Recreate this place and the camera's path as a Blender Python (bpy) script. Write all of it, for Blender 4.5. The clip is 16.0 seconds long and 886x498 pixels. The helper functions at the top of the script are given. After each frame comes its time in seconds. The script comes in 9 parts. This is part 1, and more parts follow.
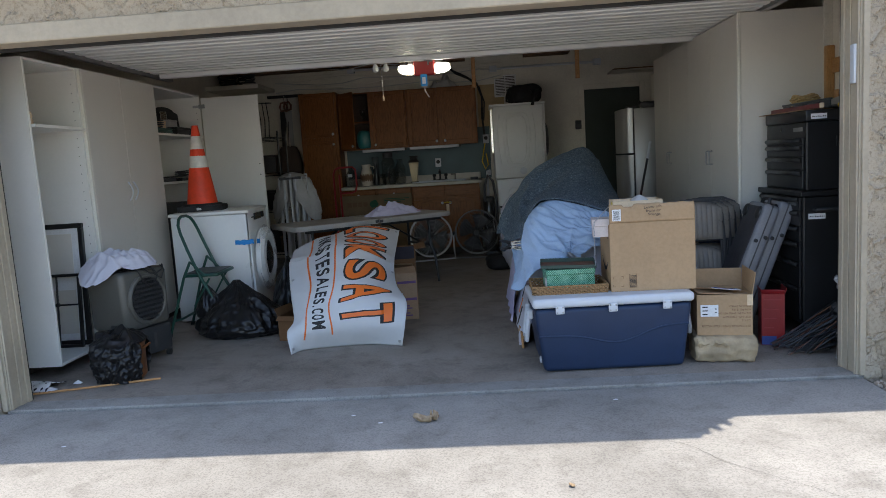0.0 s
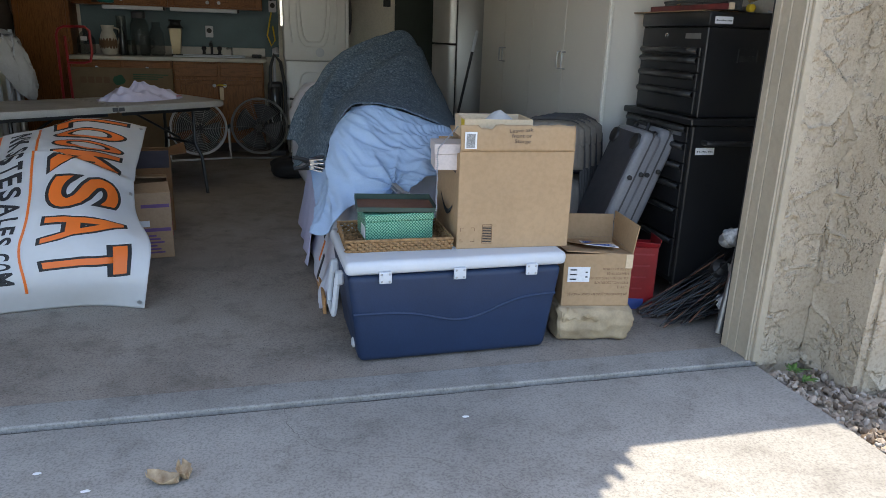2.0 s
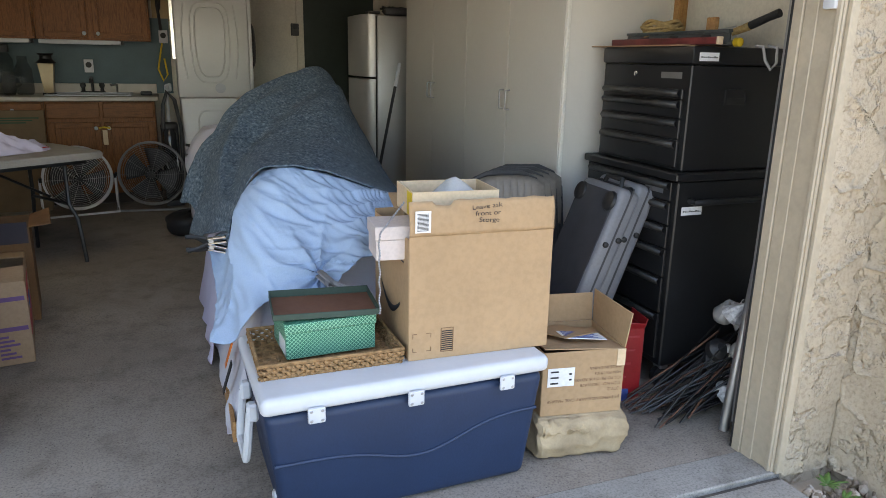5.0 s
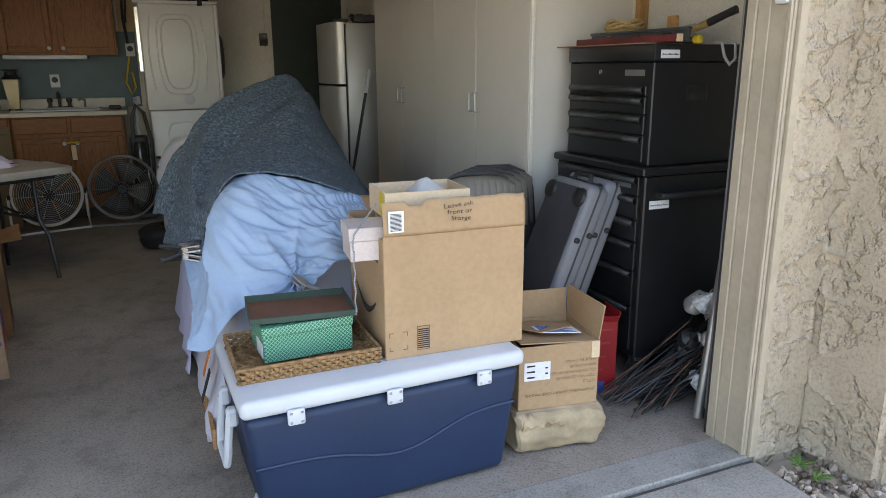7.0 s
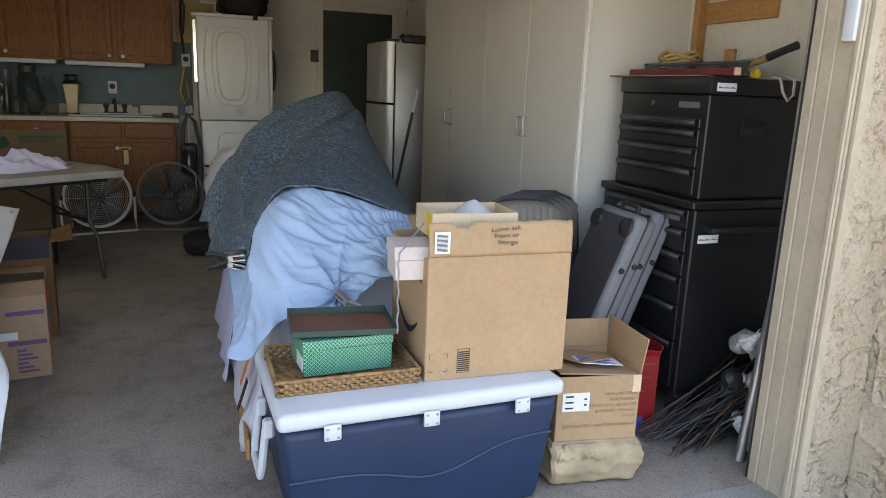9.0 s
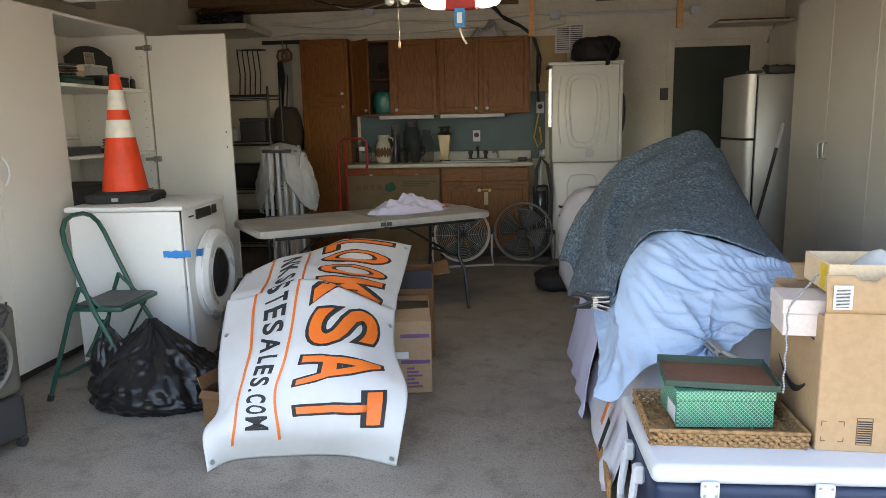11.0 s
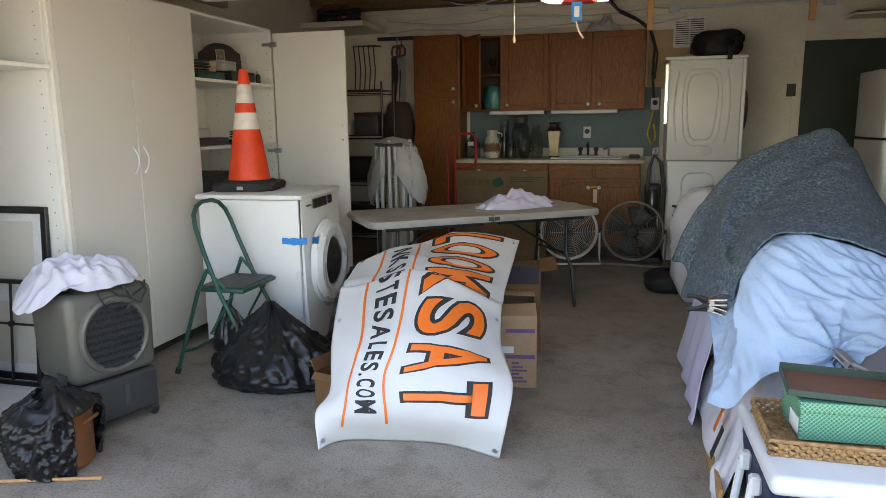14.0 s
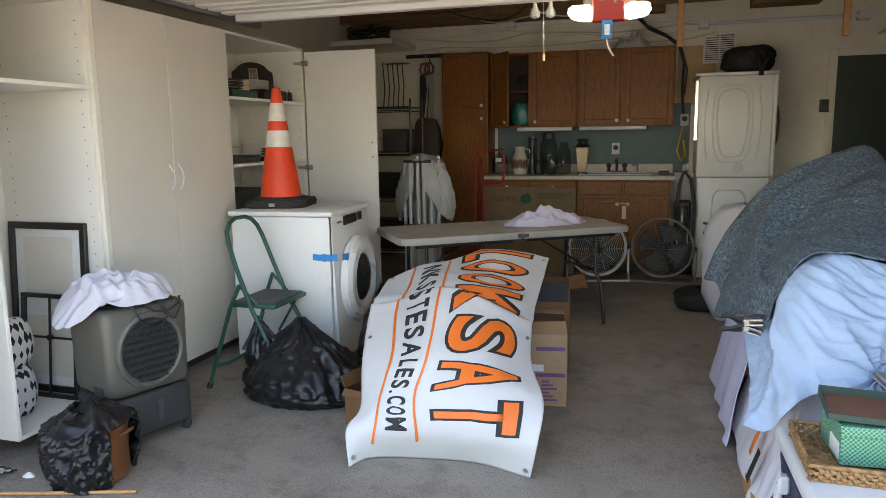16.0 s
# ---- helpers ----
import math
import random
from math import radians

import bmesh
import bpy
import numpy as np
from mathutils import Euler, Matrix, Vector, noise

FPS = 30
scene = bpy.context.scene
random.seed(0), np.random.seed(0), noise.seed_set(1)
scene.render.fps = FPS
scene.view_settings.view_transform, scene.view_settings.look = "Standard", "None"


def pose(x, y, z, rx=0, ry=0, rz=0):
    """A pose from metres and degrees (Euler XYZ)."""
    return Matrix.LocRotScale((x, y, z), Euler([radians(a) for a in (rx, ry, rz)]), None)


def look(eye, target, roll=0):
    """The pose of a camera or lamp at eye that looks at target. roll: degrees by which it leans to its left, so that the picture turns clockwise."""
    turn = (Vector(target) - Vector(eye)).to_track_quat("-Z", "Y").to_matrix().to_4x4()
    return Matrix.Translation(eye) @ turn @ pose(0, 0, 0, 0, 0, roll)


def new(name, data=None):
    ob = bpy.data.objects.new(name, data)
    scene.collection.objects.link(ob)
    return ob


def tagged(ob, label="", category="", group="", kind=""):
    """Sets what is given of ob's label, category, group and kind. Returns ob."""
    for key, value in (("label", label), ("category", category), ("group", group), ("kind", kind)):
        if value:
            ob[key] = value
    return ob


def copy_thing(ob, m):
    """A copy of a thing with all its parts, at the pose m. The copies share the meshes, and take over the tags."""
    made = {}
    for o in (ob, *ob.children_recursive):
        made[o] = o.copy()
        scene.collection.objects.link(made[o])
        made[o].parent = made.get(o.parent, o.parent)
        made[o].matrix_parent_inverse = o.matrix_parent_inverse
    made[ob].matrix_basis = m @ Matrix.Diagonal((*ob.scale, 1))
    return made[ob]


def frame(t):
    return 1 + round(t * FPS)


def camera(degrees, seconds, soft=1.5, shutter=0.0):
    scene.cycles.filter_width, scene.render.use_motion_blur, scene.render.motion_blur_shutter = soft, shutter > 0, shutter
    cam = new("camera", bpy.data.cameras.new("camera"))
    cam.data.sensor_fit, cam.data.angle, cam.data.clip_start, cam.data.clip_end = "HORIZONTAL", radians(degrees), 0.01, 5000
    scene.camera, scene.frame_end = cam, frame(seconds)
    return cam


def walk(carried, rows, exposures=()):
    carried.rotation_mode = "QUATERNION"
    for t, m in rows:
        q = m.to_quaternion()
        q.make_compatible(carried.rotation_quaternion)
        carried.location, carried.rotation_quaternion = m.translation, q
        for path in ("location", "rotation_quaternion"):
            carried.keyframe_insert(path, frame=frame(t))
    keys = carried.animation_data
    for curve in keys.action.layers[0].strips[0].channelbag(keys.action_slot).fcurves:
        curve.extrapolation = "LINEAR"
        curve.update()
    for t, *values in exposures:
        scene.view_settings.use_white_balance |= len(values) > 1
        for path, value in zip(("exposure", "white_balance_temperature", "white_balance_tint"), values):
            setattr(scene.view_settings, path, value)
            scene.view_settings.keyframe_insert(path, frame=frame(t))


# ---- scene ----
cam = camera(64.7, 16.0, soft=0.5)
PATH = [
    (0, (0.262, 0.71, 1.295), (0.14, 2.691, 1.044), -3.6),
    (0.5, (0.202, 1.12, 1.303), (0.213, 3.108, 1.079), -4.7),
    (1, (0.212, 1.488, 1.321), (0.355, 3.446, 0.938), -3.3),
    (1.5, (0.186, 1.849, 1.314), (0.634, 3.723, 0.779), -2.2),
    (2, (0.246, 2.146, 1.312), (0.718, 3.999, 0.728), 1.9),
    (2.5, (0.186, 2.426, 1.325), (0.607, 4.286, 0.722), -0.6),
    (3, (0.201, 2.675, 1.333), (0.491, 4.582, 0.805), -3.9),
    (3.5, (0.299, 2.815, 1.36), (0.821, 4.667, 0.813), -0.3),
    (4, (0.317, 2.871, 1.387), (0.931, 4.673, 0.774), -0.6),
    (4.5, (0.339, 2.896, 1.39), (1.024, 4.695, 0.846), 1.2),
    (7, (0.336, 2.855, 1.372), (1.101, 4.634, 0.87), -0.3),
    (7.5, (0.309, 2.84, 1.378), (0.982, 4.664, 0.911), 0.3),
    (8, (0.306, 2.843, 1.379), (0.985, 4.673, 0.945), 1.4),
    (8.5, (0.314, 2.857, 1.375), (1.025, 4.673, 0.93), 2.2),
    (9, (0.306, 2.881, 1.373), (0.986, 4.709, 0.927), 2.2),
    (9.5, (0.295, 2.883, 1.389), (0.814, 4.761, 0.939), -0.1),
    (10, (0.221, 2.876, 1.417), (0.424, 4.828, 1.031), -0.9),
    (10.2, (0.195, 2.866, 1.417), (0.247, 4.83, 1.045), -1.5),
    (12.3, (0.132, 2.854, 1.391), (-0.241, 4.789, 1.05), -0.3),
    (12.5, (0.123, 2.845, 1.397), (-0.296, 4.77, 1.053), 0.0),
    (13, (0.103, 2.828, 1.408), (-0.416, 4.729, 1.069), -0.2),
    (13.5, (0.104, 2.834, 1.399), (-0.427, 4.729, 1.039), -0.3),
    (14, (0.121, 2.835, 1.401), (-0.388, 4.736, 1.042), -0.7),
    (14.5, (0.116, 2.829, 1.395), (-0.39, 4.732, 1.049), -0.9),
    (15, (0.104, 2.825, 1.401), (-0.418, 4.726, 1.062), -0.5),
    (15.5, (0.101, 2.817, 1.402), (-0.463, 4.706, 1.065), -0.7),
    (16, (0.098, 2.821, 1.417), (-0.481, 4.709, 1.1), -0.8),
]
EXPO = [(0.0, 1.46, 6650, 11), (0.6, 1.88, 6650, 11), (1.2, 1.77, 6800, 11), (2.0, 1.85, 7000, 11), (2.5, 2.22, 7200, 11), (3.0, 2.3, 7400, 11), (3.6, 2.5, 7750, 12), (4.3, 2.45, 7750, 12), (7.0, 2.32, 7650, 12), (9.5, 2.47, 7750, 13), (10.2, 2.8, 7900, 12), (12.5, 2.74, 8050, 12), (16.0, 2.72, 8050, 12)]
walk(cam, [(t, look(eye, target, roll)) for t, eye, target, roll in PATH], EXPO)

# ---- light: high summer sun from over the roof, clear sky ----
world = bpy.data.worlds.new("sky")
scene.world = world
world.use_nodes = True
wn = world.node_tree
wn.nodes.clear()
sky = wn.nodes.new("ShaderNodeTexSky")
sky.sky_type, sky.sun_disc = "NISHITA", False
SUN_WAY = Vector((0.10, 0.098, 1.0)).normalized()
sky.sun_elevation = math.asin(SUN_WAY.z)
sky.sun_rotation = math.atan2(SUN_WAY.x, SUN_WAY.y)
bg = wn.nodes.new("ShaderNodeBackground")
bg.inputs["Strength"].default_value = 0.15
wout = wn.nodes.new("ShaderNodeOutputWorld")
wn.links.new(sky.outputs[0], bg.inputs[0])
wn.links.new(bg.outputs[0], wout.inputs[0])
sun_data = bpy.data.lights.new("sun", "SUN")
sun_data.energy, sun_data.angle, sun_data.color = 2.1, radians(0.55), (1.0, 0.95, 0.85)
sun = new("sun", sun_data)
sun.matrix_world = look(SUN_WAY * 30, (0, 0, 0))


# ---- small builders ----
SLOPE = 0.010


def fz(y):
    """Height of the garage floor, which falls gently towards the door."""
    return max(0.0, SLOPE * (y - 4.6))


def bm_new():
    return bmesh.new()


def box(bm, x0, x1, y0, y1, z0, z1, bevel=0.0, seg=1, m=None):
    r = bmesh.ops.create_cube(bm, size=1.0)
    vs = r["verts"]
    for v in vs:
        v.co = Vector(((x0 + x1) / 2 + v.co.x * (x1 - x0), (y0 + y1) / 2 + v.co.y * (y1 - y0), (z0 + z1) / 2 + v.co.z * (z1 - z0)))
    if bevel > 0:
        es = list({e for v in vs for e in v.link_edges})
        r2 = bmesh.ops.bevel(bm, geom=es, offset=bevel, segments=seg, affect="EDGES", profile=0.5)
        vs = list({v for f in r2["faces"] for v in f.verts} | {v for v in vs if v.is_valid})
    if m is not None:
        bmesh.ops.transform(bm, matrix=m, verts=vs)
    return vs


def bx(*a, **k):
    bm = bm_new()
    box(bm, *a, **k)
    return bm


def ring_frame(d):
    d = d.normalized()
    u = d.cross(Vector((0, 0, 1)) if abs(d.z) < 0.9 else Vector((1, 0, 0))).normalized()
    return u, d.cross(u).normalized()


def tube(bm, pts, r, n=8, caps=True, closed=False):
    """A round bar swept along points; r is one radius or one for each point."""
    pts = [Vector(p) for p in pts]
    rs = r if isinstance(r, (list, tuple)) else [r] * len(pts)
    rings = []
    u = None
    for i, p in enumerate(pts):
        if closed:
            d = pts[(i + 1) % len(pts)] - pts[i - 1]
        else:
            d = pts[min(i + 1, len(pts) - 1)] - pts[max(i - 1, 0)]
        d = d.normalized()
        if u is None:
            u, w = ring_frame(d)
        else:
            u = (u - d * u.dot(d)).normalized()
            w = d.cross(u).normalized()
        rings.append([bm.verts.new(p + (u * math.cos(2 * math.pi * k / n) + w * math.sin(2 * math.pi * k / n)) * rs[i]) for k in range(n)])
    pairs = list(zip(rings, rings[1:])) + ([(rings[-1], rings[0])] if closed else [])
    for a, b in pairs:
        for k in range(n):
            bm.faces.new((a[k], a[(k + 1) % n], b[(k + 1) % n], b[k]))
    if caps and not closed:
        bm.faces.new(rings[0][::-1])
        bm.faces.new(rings[-1])
    return bm


def lathe(bm, prof, n=24, at=(0, 0, 0), m=None):
    """Turn a profile of (radius, height) round the z axis."""
    rings, made = [], []
    for r, z in prof:
        ring = [bm.verts.new((at[0] + r * math.cos(2 * math.pi * k / n), at[1] + r * math.sin(2 * math.pi * k / n), at[2] + z)) for k in range(n)]
        rings.append(ring)
        made += ring
    for a, b in zip(rings, rings[1:]):
        for k in range(n):
            bm.faces.new((a[k], a[(k + 1) % n], b[(k + 1) % n], b[k]))
    bm.faces.new(rings[0][::-1])
    bm.faces.new(rings[-1])
    if m is not None:
        bmesh.ops.transform(bm, matrix=m, verts=made)
    return bm


def sheet(bm, fn, nu, nv):
    """A grid of fn(u, v) with u and v from 0 to 1."""
    vs = [[bm.verts.new(fn(i / nu, j / nv)) for j in range(nv + 1)] for i in range(nu + 1)]
    for i in range(nu):
        for j in range(nv):
            bm.faces.new((vs[i][j], vs[i + 1][j], vs[i + 1][j + 1], vs[i][j + 1]))
    return vs


def extrude_outline(bm, pts, depth, m=None):
    """A flat outline in x, y made into a plate of some depth in z."""
    lo = [bm.verts.new((x, y, 0)) for x, y in pts]
    hi = [bm.verts.new((x, y, depth)) for x, y in pts]
    n = len(pts)
    bm.faces.new(lo[::-1])
    bm.faces.new(hi)
    for k in range(n):
        bm.faces.new((lo[k], lo[(k + 1) % n], hi[(k + 1) % n], hi[k]))
    if m is not None:
        bmesh.ops.transform(bm, matrix=m, verts=lo + hi)


def mesh_of(name, bm, material, smooth=0.0):
    me = bpy.data.meshes.new(name)
    bmesh.ops.recalc_face_normals(bm, faces=bm.faces)
    bm.to_mesh(me)
    bm.free()
    if smooth:
        for p in me.polygons:
            p.use_smooth = True
        me.set_sharp_from_angle(angle=radians(smooth))
    for mm in material if isinstance(material, (list, tuple)) else [material]:
        me.materials.append(mm)
    return me


def chain(ob):
    m = Matrix.Identity(4)
    while ob is not None:
        m = ob.matrix_basis @ m
        ob = ob.parent
    return m


def part(name, bm, material, parent, label="", smooth=35, thick=0.0, at=None):
    """One mesh under a thing or part. The bmesh is in world metres, or, with a pose at, in the piece's own frame under its parent."""
    if parent is not None and at is None:
        bmesh.ops.transform(bm, matrix=chain(parent).inverted(), verts=bm.verts)
    ob = new(name, mesh_of(name, bm, material, smooth))
    ob.parent = parent
    if at is not None:
        ob.matrix_basis = at
    if thick:
        so = ob.modifiers.new("thickness", "SOLIDIFY")
        so.thickness, so.offset = thick, 0
    if label:
        tagged(ob, label)
    return ob


def share(ob, parent, m):
    """Another piece on the same mesh under parent, at the pose m in the parent's frame."""
    o = new(ob.name.split(".")[0], ob.data)
    o.parent, o.matrix_basis = parent, m
    return o


def thing(name, label, category, m=None, group=""):
    ob = new(name)
    ob.empty_display_size = 0.1
    if m is not None:
        ob.matrix_basis = m
    return tagged(ob, label, category, group)


def solo(name, bm, material, label, category, m=None, group="", smooth=35, thick=0.0):
    ob = part(name, bm, material, None, label, smooth, thick)
    if m is not None:
        ob.matrix_basis = m
    return tagged(ob, label, category, group)


def setting(name, bm, material, label, category="", smooth=0.0, m=None):
    ob = part(name, bm, material, None, label, smooth)
    if m is not None:
        ob.matrix_basis = m
    return tagged(ob, label, category or name.split("_")[0], kind="structure")


def letters(s, size, depth=0.0, align="LEFT", squeeze=1.0, space=1.0, bold=0.0):
    """Flat lettering in x, y from the built-in font, as a bmesh."""
    cu = bpy.data.curves.new("lettering", "FONT")
    cu.body, cu.size, cu.align_x, cu.extrude = s, size, align, depth
    cu.space_character, cu.offset = space, bold
    cu.resolution_u = 5
    ob = bpy.data.objects.new("lettering", cu)
    scene.collection.objects.link(ob)
    me = bpy.data.meshes.new_from_object(ob.evaluated_get(bpy.context.evaluated_depsgraph_get()))
    bm = bm_new()
    bm.from_mesh(me)
    bmesh.ops.transform(bm, matrix=Matrix.Diagonal((squeeze, 1, 1, 1)), verts=bm.verts)
    bpy.data.objects.remove(ob)
    bpy.data.curves.remove(cu)
    bpy.data.meshes.remove(me)
    return bm


def wob(x, y, z=0.0, s=1.0, o=0.0):
    return noise.noise(Vector((x * s + o, y * s - o, z * s + 3.1 * o)))


# ---- materials ----
def shader(name, rough=0.5, metal=0.0, spec=0.5):
    m = bpy.data.materials.new(name)
    m.use_nodes = True
    nt = m.node_tree
    b = nt.nodes["Principled BSDF"]
    b.inputs["Roughness"].default_value, b.inputs["Metallic"].default_value = rough, metal
    b.inputs["Specular IOR Level"].default_value = spec
    tc = nt.nodes.new("ShaderNodeTexCoord")
    return m, nt, b, tc.outputs["Object"]


def nz(nt, vec, scale, detail=4, rough=0.55, stretch=None):
    n = nt.nodes.new("ShaderNodeTexNoise")
    n.inputs["Scale"].default_value, n.inputs["Detail"].default_value, n.inputs["Roughness"].default_value = scale, detail, rough
    if stretch:
        mp = nt.nodes.new("ShaderNodeMapping")
        mp.inputs["Scale"].default_value = stretch
        nt.links.new(vec, mp.inputs["Vector"])
        vec = mp.outputs[0]
    nt.links.new(vec, n.inputs["Vector"])
    return n.outputs["Fac"]


def ramp(nt, fac, stops):
    r = nt.nodes.new("ShaderNodeValToRGB")
    e = r.color_ramp.elements
    while len(e) < len(stops):
        e.new(0.5)
    for el, (p, c) in zip(e, stops):
        el.position, el.color = p, (*c, 1) if len(c) == 3 else c
    nt.links.new(fac, r.inputs[0])
    return r.outputs[0]


def mixc(nt, fac, a, b, blend="MIX"):
    m = nt.nodes.new("ShaderNodeMix")
    m.data_type, m.blend_type = "RGBA", blend
    for sock, v in ((m.inputs[0], fac), (m.inputs[6], a), (m.inputs[7], b)):
        if isinstance(v, (int, float)):
            sock.default_value = v
        elif isinstance(v, tuple):
            sock.default_value = (*v, 1)
        else:
            nt.links.new(v, sock)
    return m.outputs[2]


def bump(nt, b, height, strength, dist=0.01, prev=None):
    n = nt.nodes.new("ShaderNodeBump")
    n.inputs["Strength"].default_value, n.inputs["Distance"].default_value = strength, dist
    nt.links.new(height, n.inputs["Height"])
    if prev is not None:
        nt.links.new(prev, n.inputs["Normal"])
    nt.links.new(n.outputs[0], b.inputs["Normal"])
    return n.outputs[0]


def tone(c, k):
    return tuple(min(1.0, v * k) for v in c)


def plain(name, col, rough=0.5, metal=0.0, var=0.12, scale=6.0, fine=90.0, relief=0.15, spec=0.5, tint=None, grain_mix=None):
    """Paint, plastic, cloth or card: the colour with broad stains and fine grain."""
    m, nt, b, v = shader(name, rough, metal, spec)
    broad = ramp(nt, nz(nt, v, scale, 5), [(0.3, tone(col, 1 - var)), (0.7, tint or tone(col, 1 + var * 0.6))])
    grain = ramp(nt, nz(nt, v, fine, 3), [(0.35, (0.86, 0.86, 0.86)), (0.6, (1, 1, 1))])
    nt.links.new(mixc(nt, grain_mix if grain_mix is not None else (0.12 if relief <= 0.1 else 0.6), broad, grain, "MULTIPLY"), b.inputs["Base Color"])
    rr = nt.nodes.new("ShaderNodeMapRange")
    rr.inputs[3].default_value, rr.inputs[4].default_value = max(0.05, rough - 0.1), min(1, rough + 0.12)
    nt.links.new(nz(nt, v, scale * 3, 3), rr.inputs[0])
    nt.links.new(rr.outputs[0], b.inputs["Roughness"])
    if relief:
        bump(nt, b, nz(nt, v, fine, 3), relief, 0.002)
    return m


def wood(name, light, dark, rough=0.45, scale=1.0, along=(14, 14, 1.2)):
    m, nt, b, v = shader(name, rough, spec=0.2)
    g = nz(nt, v, 5 * scale, 6, 0.65, along)
    col = ramp(nt, g, [(0.3, dark), (0.5, light), (0.62, tone(dark, 1.25)), (0.75, light)])
    fine = ramp(nt, nz(nt, v, 40 * scale, 3, 0.6, (8, 8, 0.5)), [(0.35, (0.72, 0.72, 0.72)), (0.6, (1, 1, 1))])
    broad = ramp(nt, nz(nt, v, 1.6, 3), [(0.3, (0.8, 0.8, 0.8)), (0.7, (1.0, 1.0, 1.0))])
    nt.links.new(mixc(nt, 0.8, mixc(nt, 1.0, col, fine, "MULTIPLY"), broad, "MULTIPLY"), b.inputs["Base Color"])
    bump(nt, b, nz(nt, v, 40 * scale, 3, 0.6, (8, 8, 0.5)), 0.12, 0.002)
    return m


def concrete(name, a, c, speck, worn=0.5):
    m, nt, b, v = shader(name, 0.85, spec=0.3)
    big = ramp(nt, nz(nt, v, 0.9, 6, 0.6), [(0.32, a), (0.68, c)])
    mid = ramp(nt, nz(nt, v, 5.0, 6, 0.7), [(0.28, (0.58, 0.57, 0.56)), (0.5, (0.95, 0.95, 0.95)), (0.75, (1.0, 1.0, 1.0))])
    col = mixc(nt, worn, big, mid, "MULTIPLY")
    fine = ramp(nt, nz(nt, v, 120, 3, 0.6), [(0.32, (0.58, 0.58, 0.58)), (0.55, (1, 1, 1))])
    col = mixc(nt, 0.8, col, fine, "MULTIPLY")
    vo = nt.nodes.new("ShaderNodeTexVoronoi")
    vo.inputs["Scale"].default_value = 60
    nt.links.new(v, vo.inputs["Vector"])
    spots = ramp(nt, vo.outputs["Distance"], [(0.10, (1, 1, 1)), (0.16, (0, 0, 0))])
    pick = ramp(nt, nz(nt, v, 9, 2), [(0.44, (0, 0, 0)), (0.54, (1, 1, 1))])
    col = mixc(nt, mixc(nt, 1.0, spots, pick, "MULTIPLY"), col, speck)
    nt.links.new(col, b.inputs["Base Color"])
    p = bump(nt, b, nz(nt, v, 130, 4), 0.25, 0.002)
    bump(nt, b, nz(nt, v, 14, 5), 0.25, 0.004, p)
    return m


M = {}
M["floor"] = concrete("garage_concrete", (0.245, 0.207, 0.17), (0.39, 0.34, 0.29), (0.09, 0.08, 0.07), 0.9)
M["apron"] = concrete("apron_concrete", (0.26, 0.245, 0.22), (0.40, 0.385, 0.355), (0.13, 0.12, 0.11), 1.0)
M["drive"] = concrete("driveway_concrete", (0.26, 0.245, 0.22), (0.40, 0.38, 0.345), (0.20, 0.19, 0.17), 0.7)
M["wall"] = plain("cream_wall", (0.73, 0.685, 0.59), 0.8, var=0.12, scale=2.0, fine=60, relief=0.3, spec=0.3)
m, nt, b, v = shader("beige_stucco", 0.95, spec=0.15)
tone_map = ramp(nt, nz(nt, v, 2.2, 5), [(0.3, (0.42, 0.35, 0.26)), (0.7, (0.50, 0.425, 0.325))])
pits = ramp(nt, nz(nt, v, 70, 4, 0.7), [(0.30, (0.62, 0.60, 0.58)), (0.52, (1, 1, 1))])
nt.links.new(mixc(nt, 0.8, tone_map, pits, "MULTIPLY"), b.inputs["Base Color"])
trowel = nt.nodes.new("ShaderNodeTexVoronoi")
trowel.feature = "SMOOTH_F1"
trowel.inputs["Scale"].default_value = 9
nt.links.new(v, trowel.inputs["Vector"])
rough_p = bump(nt, b, nz(nt, v, 55, 5, 0.7), 0.9, 0.006)
flat_p = bump(nt, b, ramp(nt, nz(nt, v, 7, 4, 0.6), [(0.44, (0, 0, 0)), (0.52, (1, 1, 1))]), 0.9, 0.012, rough_p)
M["stucco"] = m
M["trim"] = plain("cream_trim_paint", (0.46, 0.39, 0.29), 0.6, var=0.15, scale=3.0, fine=40, relief=0.3)
M["door_white"] = plain("off_white_door_paint", (0.86, 0.85, 0.81), 0.5, var=0.08, scale=2.0, fine=30, relief=0.1)
M["melamine"] = plain("white_melamine", (0.81, 0.79, 0.73), 0.4, var=0.05, scale=1.5, fine=50, relief=0.04)
M["cab_beige"] = plain("warm_grey_laminate", (0.69, 0.65, 0.58), 0.45, var=0.06, scale=1.2, fine=60, relief=0.05)
M["cream_edge"] = plain("cream_edge_banding", (0.80, 0.77, 0.68), 0.4, var=0.05)
M["rafter"] = wood("rough_sawn_rafter", (0.26, 0.16, 0.09), (0.13, 0.075, 0.04), 0.85, 1.0, (1.2, 14, 14))
M["pine"] = wood("pine_board", (0.62, 0.34, 0.15), (0.42, 0.20, 0.08), 0.6, 1.0, (1.2, 14, 14))
M["deck"] = wood("roof_decking", (0.17, 0.12, 0.08), (0.09, 0.06, 0.04), 0.9, 1.0, (1.2, 14, 14))
M["oak"] = wood("stained_oak", (0.31, 0.12, 0.035), (0.15, 0.05, 0.012), 0.4, 1.0, (14, 14, 1.2))
M["oak_x"] = wood("stained_oak_cross", (0.30, 0.115, 0.034), (0.15, 0.05, 0.012), 0.4, 1.0, (1.2, 14, 14))
